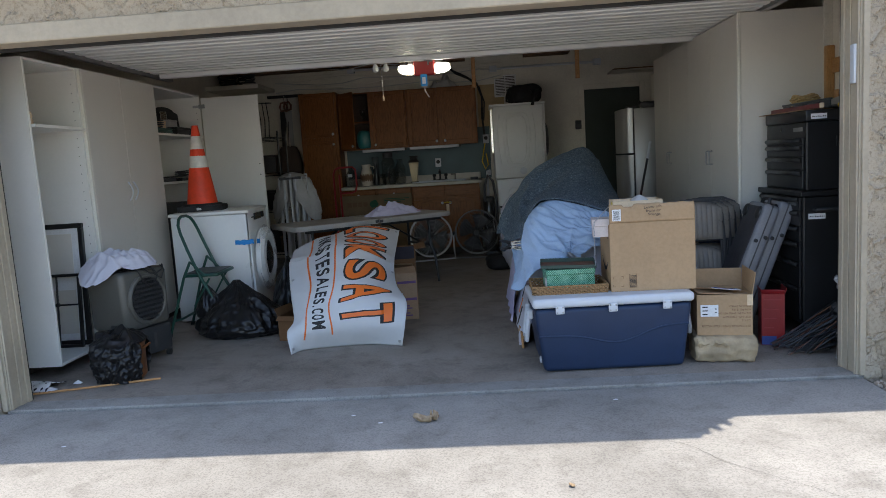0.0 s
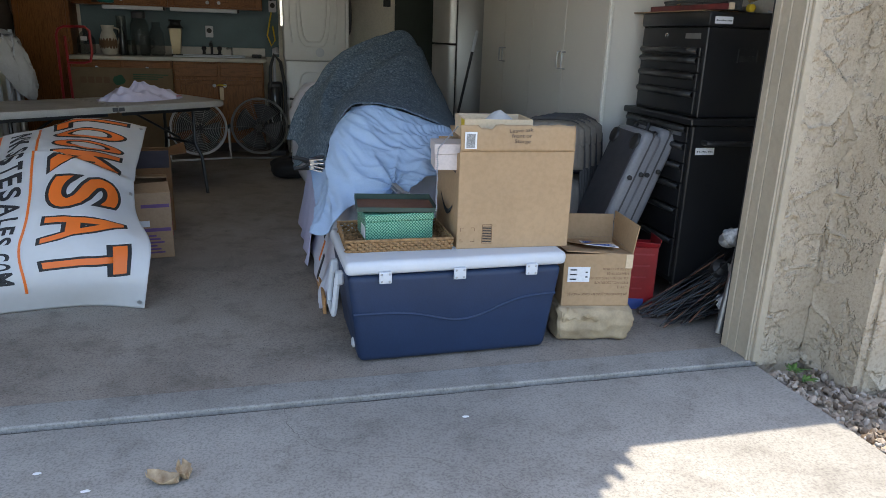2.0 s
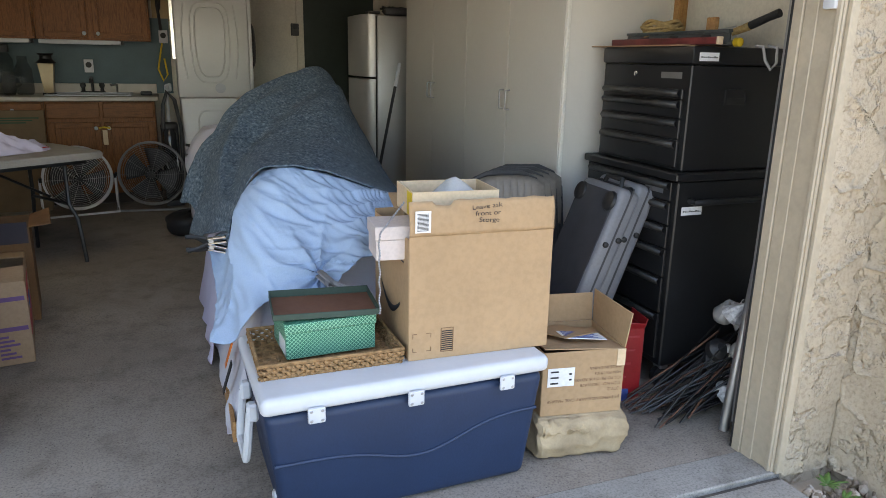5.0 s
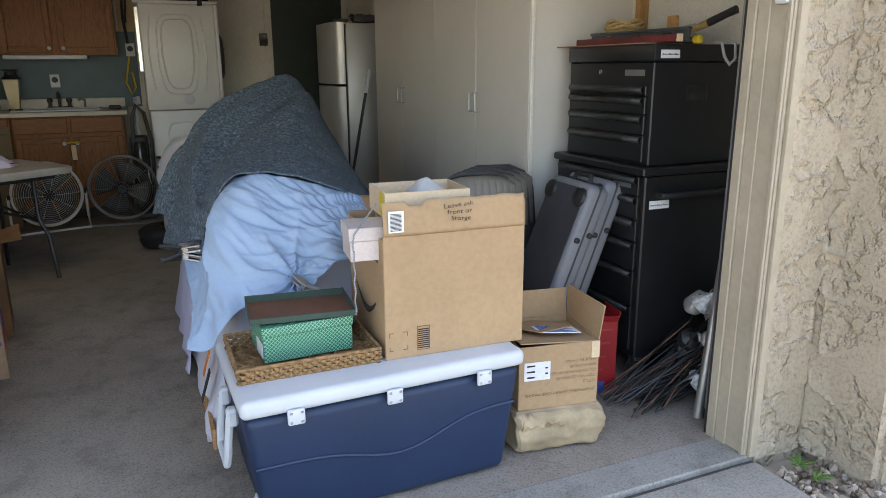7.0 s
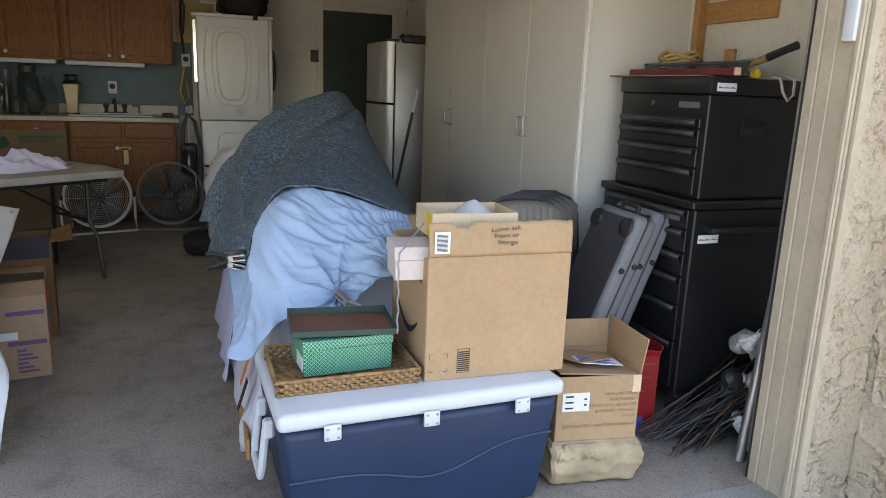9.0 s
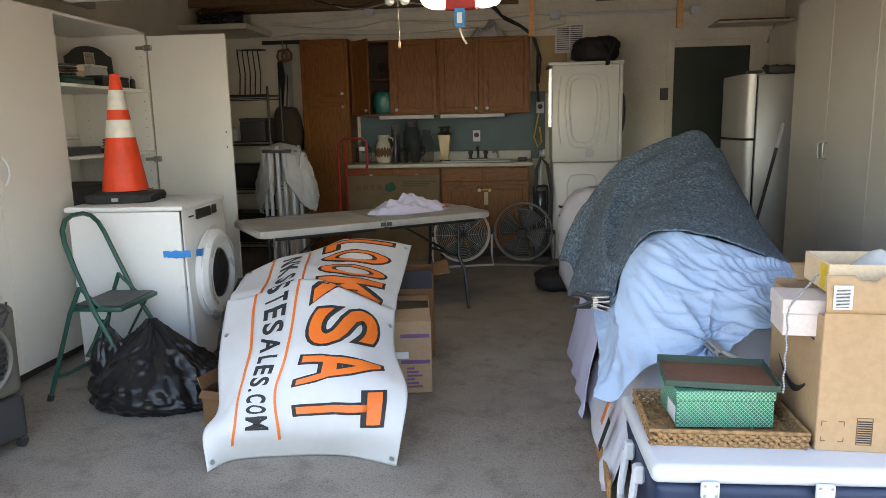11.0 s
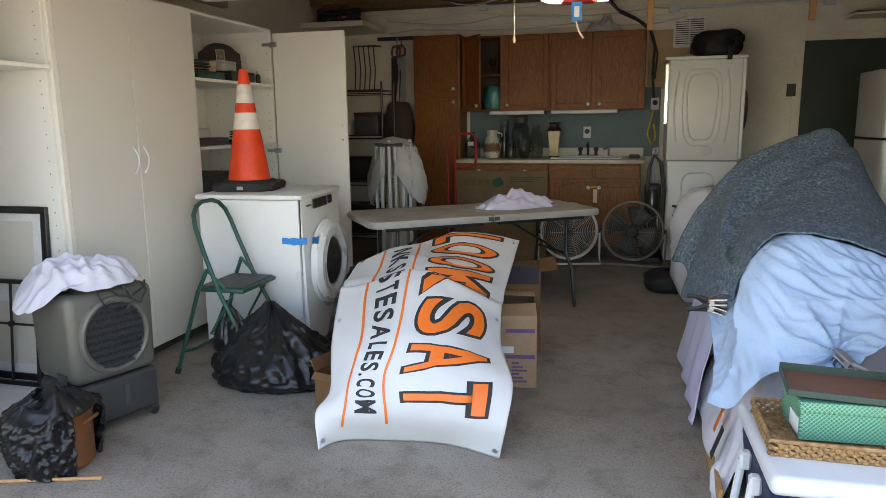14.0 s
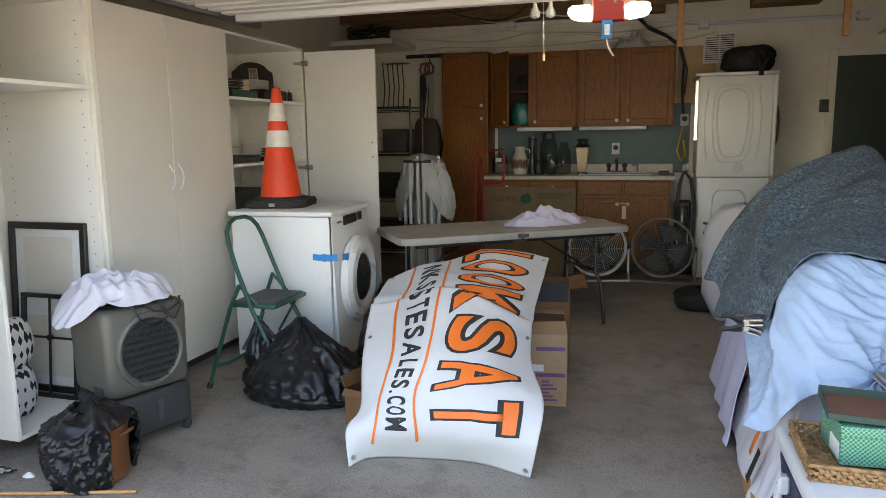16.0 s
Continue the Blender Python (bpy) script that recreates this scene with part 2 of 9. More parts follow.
# shade painted into cupboard, vent and plinth recesses; also the garment bag's own brown
M["dark_brown"] = plain("recess_shade_and_bag_brown", (0.07, 0.05, 0.04), 0.8)
M["appliance"] = plain("white_enamel", (0.76, 0.76, 0.74), 0.3, var=0.04, scale=1.0, fine=40, relief=0.02)
M["steel_paint"] = plain("grey_silver_paint", (0.47, 0.46, 0.44), 0.35, 0.35, var=0.05, scale=1.0, fine=60, relief=0.03)
M["black_steel"] = plain("black_enamelled_steel", (0.014, 0.014, 0.015), 0.38, 0.0, var=0.2, scale=5, fine=60, relief=0.05)
M["black_plastic"] = plain("black_plastic", (0.02, 0.02, 0.021), 0.5, var=0.2, relief=0.2)
M["grey_plastic"] = plain("dark_grey_plastic", (0.055, 0.055, 0.058), 0.5, var=0.15)
M["rubber"] = plain("black_rubber", (0.025, 0.025, 0.025), 0.8, var=0.3)
M["chrome"] = plain("bright_metal", (0.75, 0.74, 0.72), 0.2, 1.0, var=0.06, relief=0.02)
M["galv"] = plain("dull_metal", (0.45, 0.45, 0.45), 0.42, 0.9, var=0.15, relief=0.05)
M["white_plastic"] = plain("white_plastic", (0.60, 0.62, 0.65), 0.4, var=0.06, relief=0.015)
M["navy"] = plain("navy_blue_plastic", (0.010, 0.028, 0.075), 0.5, var=0.18, scale=3, fine=140, relief=0.25)
M["card"] = plain("brown_cardboard", (0.44, 0.29, 0.165), 0.85, var=0.10, scale=3, fine=60, relief=0.12, spec=0.25)
M["card_in"] = plain("cardboard_inside", (0.36, 0.235, 0.135), 0.9, var=0.12, spec=0.2)
M["card_dull"] = plain("dull_cardboard", (0.34, 0.225, 0.14), 0.88, var=0.14, scale=4, fine=70, spec=0.2)
M["card_pale"] = plain("pale_yellow_card", (0.70, 0.53, 0.35), 0.8, var=0.08, spec=0.25)
M["paper"] = plain("white_paper", (0.80, 0.80, 0.80), 0.8, var=0.05, spec=0.2)
M["ink"] = plain("black_ink", (0.02, 0.02, 0.022), 0.7, var=0.1, relief=0)
M["ink_brown"] = plain("brown_print", (0.16, 0.085, 0.045), 0.8, var=0.1, relief=0)
M["white_cloth"] = plain("white_cotton", (0.60, 0.59, 0.65), 0.9, var=0.05, fine=260, relief=0.25, spec=0.15)
M["lilac_cloth"] = plain("lilac_white_cotton", (0.54, 0.52, 0.68), 0.9, var=0.05, fine=260, relief=0.2, spec=0.15)
M["blue_cloth"] = plain("light_blue_cotton", (0.37, 0.485, 0.645), 0.85, var=0.07, scale=3, fine=240, relief=0.25, spec=0.2)
M["grey_cloth"] = plain("grey_canvas", (0.52, 0.51, 0.50), 0.9, var=0.15, fine=220, relief=0.25, spec=0.15)
M["orange"] = plain("traffic_orange", (0.82, 0.06, 0.014), 0.5, var=0.15, scale=5, fine=30, relief=0.15)
M["red"] = plain("red_paint", (0.33, 0.012, 0.016), 0.4, var=0.15)
M["green"] = plain("dark_green_paint", (0.012, 0.075, 0.055), 0.4, var=0.15)
m, nt, b, v = shader("black_polythene", 0.29, spec=0.36)
b.inputs["Base Color"].default_value = (0.011, 0.011, 0.012, 1)
ridge = nt.nodes.new("ShaderNodeTexNoise")
ridge.noise_type = "RIDGED_MULTIFRACTAL"
ridge.inputs["Scale"].default_value, ridge.inputs["Detail"].default_value = 9.0, 3.0
warp = nt.nodes.new("ShaderNodeMapping")
warp.inputs["Scale"].default_value = (1.0, 1.0, 0.55)
nt.links.new(v, warp.inputs[0])
nt.links.new(warp.outputs[0], ridge.inputs["Vector"])
bump(nt, b, ridge.outputs["Fac"], 0.4, 0.008)
M["bag"] = m
M["copper"] = plain("tarnished_copper", (0.33, 0.14, 0.06), 0.4, 0.7, var=0.3)
M["wire_silver"] = plain("silver_wire", (0.72, 0.72, 0.72), 0.35, 0.2, var=0.1, relief=0)
M["wire_grey"] = plain("grey_wire", (0.24, 0.24, 0.24), 0.4, 0.2, var=0.1, relief=0)
M["teal_wall"] = plain("blue_grey_backsplash", (0.10, 0.155, 0.17), 0.6, var=0.2, scale=3)
M["green_door"] = plain("dark_green_door", (0.035, 0.05, 0.042), 0.6, var=0.15)


# ---- the setting ----
XL, XR, YF, YB = -3.22, 2.76, 4.70, 10.46   # inner faces of the walls
ZJ = 2.62                                   # underside of the joists
JL, JR = -2.56, 2.235                       # sides of the door opening
ZH = 2.06                                   # head of the door opening
CRACK = [(0.26, 4.49), (0.28, 4.33), (0.36, 4.20), (0.52, 4.12), (0.70, 4.08), (0.83, 3.98), (0.98, 3.80), (1.12, 3.68), (1.20, 3.52), (1.42, 3.30), (1.58, 3.12)]

ground_bm = bm_new()
sheet(ground_bm, lambda u, v: ((u - 0.5) * 1200, (v - 0.5) * 1200, -0.06), 24, 24)
M["ground"] = plain("pale_gravel_ground", (0.42, 0.36, 0.29), 0.95, var=0.2, scale=3, fine=50, relief=0.8)
setting("ground", ground_bm, M["ground"], "flat pale gravel ground round the house")

floor_bm = bx(XL - 0.15, XR + 0.15, 4.66, YB + 0.2, -0.3, 0.0)
for v in floor_bm.verts:
    if v.co.z > -0.1:
        v.co.z = SLOPE * (v.co.y - 4.6)
setting("floor", floor_bm, M["floor"], "worn grey concrete garage floor with dark specks")


def ragged_slab(x0, x1, y0, y1, top, amp, seed):
    """A slab whose two long edges are chipped."""
    bm = bm_new()
    n = int((x1 - x0) / 0.035)
    rows = []
    for i in range(n + 1):
        x = x0 + (x1 - x0) * i / n
        c = amp * (0.5 + 0.5 * wob(x, seed, 0, 9)) + amp * 0.5 * max(0, wob(x, seed, 0, 40))
        rows.append([bm.verts.new(p) for p in ((x, y0 + c * 0.4, -0.2), (x, y0 + c * 0.4, top - 0.005), (x, y0 + c + 0.003, top), (x, y1, top), (x, y1, -0.2))])
    for a, b in zip(rows, rows[1:]):
        for k in range(4):
            bm.faces.new((a[k], b[k], b[k + 1], a[k + 1]))
    return bm


setting("door_sill", ragged_slab(JL - 0.02, JR + 0.06, 4.503, 4.657, 0.001, 0.006, 2.0), M["apron"], "pale worn concrete door sill strip with a chipped edge", "sill")
drive_bm = bm_new()
n = 60
cols = [[drive_bm.verts.new(p) for p in ((JL - 0.8 + (2.255 - JL + 0.8) * i / n, y, z) for y, z in ((-14, -0.2), (-14, -0.05), (4.478 + 0.008 * wob(i * 0.09, 5, 0, 8), -0.010), (4.486, -0.03), (4.486, -0.2)))] for i in range(n + 1)]
for a, b in zip(cols, cols[1:]):
    for k in range(4):
        drive_bm.faces.new((a[k], b[k], b[k + 1], a[k + 1]))
driveway = setting("driveway", drive_bm, M["drive"], "sunlit pale concrete driveway with fine cracks", "driveway")
setting("street_pavement", bx(-60, 60, -26, -14.02, -0.2, -0.055), M["drive"], "pale concrete street beyond the driveway", "pavement")
M["joint"] = plain("dirty_joint", (0.09, 0.08, 0.07), 0.95, var=0.3)
setting("driveway_joint", bx(JL - 0.2, JR + 0.03, 4.484, 4.506, -0.2, -0.022), M["joint"], "dark gritty joint between driveway and sill", "joint")


M["crack"] = plain("grey_crack_dirt", (0.17, 0.155, 0.14), 0.95, var=0.3)


def crack(path, w0, seed):
    bm = bm_new()
    fine = []
    for (xa, ya), (xb, yb) in zip(path, path[1:]):
        for k in range(7):
            u = k / 7
            fine.append((xa + (xb - xa) * u + 0.012 * wob(xa + u, ya, seed, 9), ya + (yb - ya) * u + 0.012 * wob(ya + u, xa, seed + 4, 9)))
    prev = None
    for i, (x, y) in enumerate(fine):
        w = w0 * (0.35 + 0.65 * abs(wob(x, y, seed, 6)))
        z = -0.0095 - (4.478 - y) * 0.0022 + 0.0015
        cur = [bm.verts.new((x - w, y - w * 0.5, z)), bm.verts.new((x + w, y + w * 0.5, z))]
        if prev:
            bm.faces.new((prev[0], prev[1], cur[1], cur[0]))
        prev = cur
    return bm


part("crack", crack(CRACK, 0.0019, 1), M["crack"], driveway)
part("crack", crack([(-1.5, 2.6), (-1.3, 2.9), (-1.16, 3.2), (-0.92, 3.5), (-0.7, 3.74), (-0.62, 4.0)], 0.0012, 7), M["crack"], driveway)
part("crack", crack([(-2.3, 4.35), (-1.8, 4.2), (-1.5, 4.25), (-1.1, 4.1)], 0.001, 9), M["crack"], driveway)

# ---- walls ----
setting("wall_back", bx(XL - 0.15, XR + 0.15, YB, YB + 0.15, 0.0, 3.3), M["wall"], "cream painted back wall of the garage")
setting("wall_left", bx(XL - 0.15, XL, 4.46, YB, -0.1, 3.3), M["wall"], "cream painted side wall behind white cabinets")
setting("wall_right", bx(XR, XR + 0.15, 4.46, YB, -0.1, 3.3), M["wall"], "cream painted side wall behind the tool chest")


def trowel(u, v, seed=0.0):
    """Height of hand-trowelled stucco: overlapping fan strokes with raised lips and drag lines."""
    best, second, bi, bj = 9.0, 9.0, 0, 0
    cs = 0.21
    ci, cj = math.floor(u / cs), math.floor(v / cs)
    for i in range(ci - 1, ci + 2):
        for j in range(cj - 1, cj + 2):
            h = noise.cell_vector(Vector((i + seed * 7.3, j + 2.7 * seed, 0.5)))
            px, py = (i + 0.15 + 0.7 * h.x) * cs, (j + 0.15 + 0.7 * h.y) * cs
            d = math.hypot((u - px) * (1 + 0.4 * h.z), v - py) + 0.012 * noise.noise(Vector((u * 16, v * 16, seed)))
            if d < best:
                best, second, bi, bj = d, best, i, j
            elif d < second:
                second = d
    h = noise.cell_vector(Vector((bi + seed * 7.3, bj + 2.7 * seed, 3.5)))
    edge = second - best
    a = h.x * 6.28
    lip = 0.017 * math.exp(-((edge / 0.009) ** 2)) * (0.2 + 0.8 * max(0, noise.noise(Vector((u * 6, v * 6, 1.7 + seed))) + 0.45))
    across = u * math.cos(a) + v * math.sin(a)
    drag = 0.0042 * noise.noise(Vector((across * 75, (u * math.sin(a) - v * math.cos(a)) * 6, bi * 1.7 + bj))) * max(0.0, min(1.0, 0.5 + 2.0 * noise.noise(Vector((u * 4, v * 4, 8.1)))))
    tilt = 0.010 * (h.y - 0.5) + 0.03 * edge * (h.z - 0.3)
    return lip + drag + tilt + 0.0025 * noise.noise(Vector((u * 30, v * 30, seed)))


def stucco_face(origin, du, dv, nu, nv, out, seed):
    """A stucco face from origin along du and dv, in relief along out."""
    o, du, dv, out = Vector(origin), Vector(du), Vector(dv), Vector(out)
    lu, lv = du.length, dv.length
    bm = bm_new()
    vs = sheet(bm, lambda a, b: o + du * a + dv * b + out * (trowel(a * lu, b * lv, seed) if 0 < a < 1 and 0 < b < 1 else 0.0), nu, nv)
    for f in bm.faces:
        f.smooth = True
    return bm


setting("wall_front_a", bx(XL - 0.15, JL - 0.045, 4.46, YF, -0.1, 2.6), M["stucco"], "beige stucco wall beside the garage door")
setting("wall_front_b", bx(JR + 0.035, XR + 0.15, 4.497, YF, -0.1, 2.6), M["stucco"], "beige stucco wall beside the garage door")
setting("wall_front_head", bx(JL - 0.045, JR + 0.035, 4.46, YF, ZH + 0.035, 2.6), M["stucco"], "beige stucco header over the garage door")
setting("wall_pilaster", bx(2.50, 4.6, 4.215, 4.424, -0.1, 2.6), M["stucco"], "beige stucco pilaster beside the gravel bed")
setting("wall_house", bx(2.52, 12, 4.4255, 4.496, -0.1, 2.6), M["stucco"], "beige stucco house wall beyond the pilaster")
setting("stucco_jamb", stucco_face((2.268, 4.494, -0.02), (0.235, 0, 0), (0, 0, 2.55), 36, 300, (0, -1, 0), 1.0), M["stucco"], "beige hand-trowelled stucco beside the door trim", "stucco", smooth=50)
setting("stucco_return", stucco_face((2.485, 4.496, -0.02), (0.055, -0.292, 0), (0, 0, 2.55), 42, 300, (-1, -0.2, 0), 2.0), M["stucco"], "beige hand-trowelled stucco on the pilaster side", "stucco", smooth=50)
setting("stucco_pilaster", stucco_face((2.538, 4.206, -0.02), (1.1, 0, 0), (0, 0, 2.55), 110, 250, (0, -1, 0), 3.0), M["stucco"], "beige hand-trowelled stucco on the pilaster face", "stucco", smooth=50)
setting("stucco_header", stucco_face((JL - 0.6, 4.452, ZH + 0.09), (JR - JL + 0.66, 0, 0), (0, 0, 0.40), 520, 36, (0, -1, 0), 4.0), M["stucco"], "beige hand-trowelled stucco over the garage door", "stucco", smooth=50)

# painted wooden trim round the opening
setting("trim_head", bx(JL - 0.10, JR + 0.03, 4.435, 4.50, ZH, ZH + 0.10, bevel=0.006), M["trim"], "weathered cream board over the door opening", "trim")
setting("trim_head_stop", bx(JL, JR, 4.505, 4.60, ZH + 0.004, ZH + 0.05, bevel=0.004), M["trim"], "cream stop strip under the header", "trim")
setting("weather_strip", bx(JL, JR, 4.605, 4.63, ZH - 0.012, ZH + 0.05, bevel=0.004), M["rubber"], "dark rubber weather strip under the header", "seal")
for side, x, s in (("right", JR, 1), ("left", JL, -1)):
    setting("trim_jamb_" + side, bx(*sorted((x, x + s * 0.034)), 4.51, 4.694, -0.002, ZH, bevel=0.004), M["trim"], "weathered cream door jamb with flaking paint", "trim")
    setting("trim_stop_" + side, bx(*sorted((x - s * 0.013, x - s * 0.0005)), 4.652, 4.692, -0.002, ZH - 0.002, bevel=0.003), M["trim"], "cream door stop strip on the jamb", "trim")
    setting("trim_step_" + side, bx(*sorted((x - s * 0.007, x - s * 0.0005)), 4.600, 4.6515, -0.002, ZH - 0.002, bevel=0.003), M["trim"], "cream stepped strip on the jamb", "trim")
    setting("trim_bead_" + side, bx(*sorted((x - s * 0.010, x - s * 0.0005)), 4.514, 4.534, 0.0, ZH - 0.002, bevel=0.004), M["trim"], "rounded cream bead on the jamb edge", "trim")
    setting("trim_edge_" + side, bx(*sorted((x + s * 0.008, x + s * 0.040)), 4.492, 4.5095, 0.0, ZH - 0.002, bevel=0.003), M["trim"], "thin cream strip against the stucco", "trim")
    # thin black strip paints in the shaded gap behind the jamb
    setting("seal_" + side, bx(*sorted((x - s * 0.010, x + s * 0.02)), 4.6945, 4.704, 0.0, ZH - 0.002, bevel=0.002), M["rubber"], "black rubber seal along the jamb", "seal")

# ---- roof: joists, decking, eaves ----
setting("ceiling", bx(XL - 0.15, XR + 0.15, 4.46, YB + 0.15, 2.92, 2.96), M["deck"], "dark bare roof decking over the garage")
for y in (7.55, 8.16, 8.77, 9.38, 9.99):
    setting("joist", bx(XL, XR, y - 0.02, y + 0.02, ZJ, ZJ + 0.14, bevel=0.004), M["rafter"], "rough brown roof joist", "joist")
for y in (5.1, 5.72, 6.33, 6.94):
    setting("joist", bx(XL, XR, y - 0.02, y + 0.02, ZJ, ZJ + 0.14, bevel=0.004), M["rafter"], "rough brown roof joist", "joist")
M["fascia"] = plain("brown_fascia_paint", (0.30, 0.24, 0.17), 0.7)
setting("roof", bx(-9, 1.39, 4.10, 11.2, 2.962, 3.06), M["deck"], "flat roof slab over the garage", "roof")
setting("roof_side", bx(1.392, 12, 4.36, 11.2, 2.962, 3.06), M["deck"], "roof slab set back over the side", "roof")
# eaves stay out of view; their edges are placed by the driveway shadow line
setting("eave", bx(-9, 1.45, 4.03, 4.455, 2.56, 2.64, bevel=0.004), M["fascia"], "brown wooden eave over the driveway", "eave")
setting("eave_side", bx(1.66, 12, 4.27, 4.40, 2.602, 2.66, bevel=0.004), M["fascia"], "brown wooden eave over the side bed", "eave")
# unseen stepped blocks, added to give the eave shadow its jagged step
for k, (a, b, y) in enumerate(((1.452, 1.50, 4.07), (1.502, 1.535, 4.13), (1.537, 1.56, 4.10), (1.562, 1.60, 4.18), (1.602, 1.625, 4.16), (1.627, 1.658, 4.24))):
    setting("eave_tile", bx(a, b, y, 4.44, 2.575, 2.64, bevel=0.003), M["fascia"], "unseen stepped block at the eave that notches its shadow", "eave")
setting("parapet", bx(XL - 0.15, 12, 4.40, 4.70, 2.602, 2.95), M["stucco"], "beige stucco band under the roof", "wall")

setting("wall_plate", bx(XL, 0.12, 10.26, 10.44, 2.605, 2.9, bevel=0.004), M["rafter"], "dark brown timber plate at the wall head", "beam")
setting("wall_plate_side", bx(0.9, 1.5, 10.2, 10.44, 2.60, 2.9, bevel=0.004), M["rafter"], "dark brown timber blocking at the wall head", "beam")
setting("wall_plate_end", bx(1.5, XR, 10.3, 10.44, 2.74, 2.9, bevel=0.004), M["rafter"], "dark brown timber plate at the wall head", "beam")
# ---- the raised sectional door, lying on its tracks ----
door = thing("garage_door", "raised off-white ribbed steel garage door on ceiling tracks", "garage door", pose(-0.16, 5.9, 2.2))
door["kind"] = "structure"
for k in range(4):
    y0 = 4.90 + k * 0.505
    bm = bm_new()
    prof = [(y0 + 0.002, 2.222), (y0 + 0.010, 2.205)]
    for g in (0.095, 0.225, 0.355):
        prof += [(y0 + g, 2.205), (y0 + g + 0.012, 2.236), (y0 + g + 0.045, 2.236), (y0 + g + 0.057, 2.205)]
    prof += [(y0 + 0.492, 2.205), (y0 + 0.500, 2.222)]
    rows = []
    for x in (JL - 0.02, JR + 0.02):
        rows.append([bm.verts.new((x, a, b)) for a, b in prof] + [bm.verts.new((x, a, 2.245)) for a, b in reversed(prof)])
    nn = len(rows[0])
    for i in range(nn):
        bm.faces.new((rows[0][i], rows[0][(i + 1) % nn], rows[1][(i + 1) % nn], rows[1][i]))
    bm.faces.new(rows[0][::-1])
    bm.faces.new(rows[1])
    part("door_panel", bm, M["door_white"], door, smooth=0)
part("edge_strut", bx(JL + 0.01, JR - 0.01, 6.93, 7.0, 2.17, 2.25, bevel=0.012, seg=2), M["door_white"], door, "shiny folded steel strut")
bm = bm_new()
tube(bm, [(-0.15, 6.96, 2.17), (-0.15, 6.95, 2.13)], 0.008, 8)
tube(bm, [(-0.18, 6.93, 2.165), (-0.12, 6.99, 2.165)], 0.007, 8)
part("bracket", bm, M["galv"], door)
for x in (JL - 0.07, JR + 0.06):
    bm = bm_new()
    box(bm, x - 0.025, x + 0.025, 4.82, 7.35, 2.19, 2.198)
    box(bm, x - 0.025, x - 0.021, 4.82, 7.35, 2.198, 2.25)
    box(bm, x + 0.021, x + 0.025, 4.82, 7.35, 2.198, 2.25)
    for k in range(5):
        lathe(bm, [(0.024, -0.012), (0.024, 0.012)], 10, m=pose(x, 4.93 + k * 0.5, 2.224, 0, 90, 0))
    part("track", bm, M["galv"], door)
    part("hanger", bx(x - 0.012, x + 0.012, 6.9, 6.94, 2.25, ZJ + 0.01), M["galv"], door)
    bm = bm_new()
    tube(bm, [(x, 4.76, 0.06), (x, 4.76, 1.95), (x, 4.80, 2.12), (x, 4.90, 2.21)], 0.014, 6)
    part("side_rail", bm, M["galv"], door)

# the green back door and its casing
setting("door_1", bx(1.70, 2.44, YB - 0.012, YB - 0.001, 0.06, 2.12), M["green_door"], "dark green painted back door, shut", "door")
for a in ((1.625, 1.70, YB - 0.022, YB - 0.001, 0.06, 2.19), (2.44, 2.51, YB - 0.022, YB - 0.001, 0.06, 2.19), (1.701, 2.439, YB - 0.022, YB - 0.001, 2.12, 2.19)):
    setting("door_casing", bx(*a, bevel=0.004), M["wall"], "cream wooden door casing", "trim")
# ledger board, conduits and cables along the top of the back wall
setting("ledger_board", bx(-2.75, 0.62, YB - 0.03, YB - 0.001, 2.36, 2.56, bevel=0.003), M["wall"], "cream painted ledger board on the back wall", "trim")
setting("ledger_rail", bx(-2.75, 0.6, YB - 0.05, YB - 0.031, 2.345, 2.375, bevel=0.003), M["wall"], "cream rail under the ledger board", "trim")
setting("wall_corner_box", bx(XL, -2.52, 9.7, YB, 2.36, 2.415, bevel=0.004), M["wall"], "cream high shelf in the back corner", "shelf")
setting("backsplash", bx(-1.59, 0.40, YB - 0.016, YB - 0.001, 1.02, 1.72), M["teal_wall"], "scuffed blue-grey painted backsplash", "backsplash")
M["patch"] = plain("bare_tan_patch", (0.50, 0.37, 0.20), 0.85)
setting("wall_patch", bx(0.26, 0.62, YB - 0.006, YB - 0.001, 1.7, 2.28), M["patch"], "bare tan patch of wall beside the cupboards", "wall")


# ---- cabinets and appliances ----


def panel_door(parent, x0, x1, z0, z1, y, mat_v, mat_h, knob=None, name="cabinet_door", thick=0.02, rail=0.055):
    """A framed oak door facing -y: stiles, rails and a recessed field, with a round white knob."""
    d = part(name, bx(x0 + 0.004, x1 - 0.004, y - thick * 0.45, y, z0 + 0.004, z1 - 0.004), mat_v, parent)
    f = y - thick
    for nm, a, mm in (("stile", (x0 + 0.004, x0 + rail, f, y, z0 + 0.004, z1 - 0.004), mat_v), ("stile", (x1 - rail, x1 - 0.004, f, y, z0 + 0.004, z1 - 0.004), mat_v),
                      ("rail", (x0 + rail, x1 - rail, f + 0.0015, y, z1 - rail, z1 - 0.004), mat_h), ("rail", (x0 + rail, x1 - rail, f + 0.0015, y, z0 + 0.004, z0 + rail), mat_h)):
        part(nm, bx(*a, bevel=0.004), mm, d)
    if knob:
        kb = bm_new()
        lathe(kb, [(0.006, 0), (0.006, 0.012), (0.016, 0.016), (0.018, 0.022), (0.013, 0.029), (0.004, 0.031)], 14, m=pose(knob[0], f, knob[1], 90, 0, 0))
        part("knob", kb, M["white_plastic"], d, "white ceramic knob")
    return d


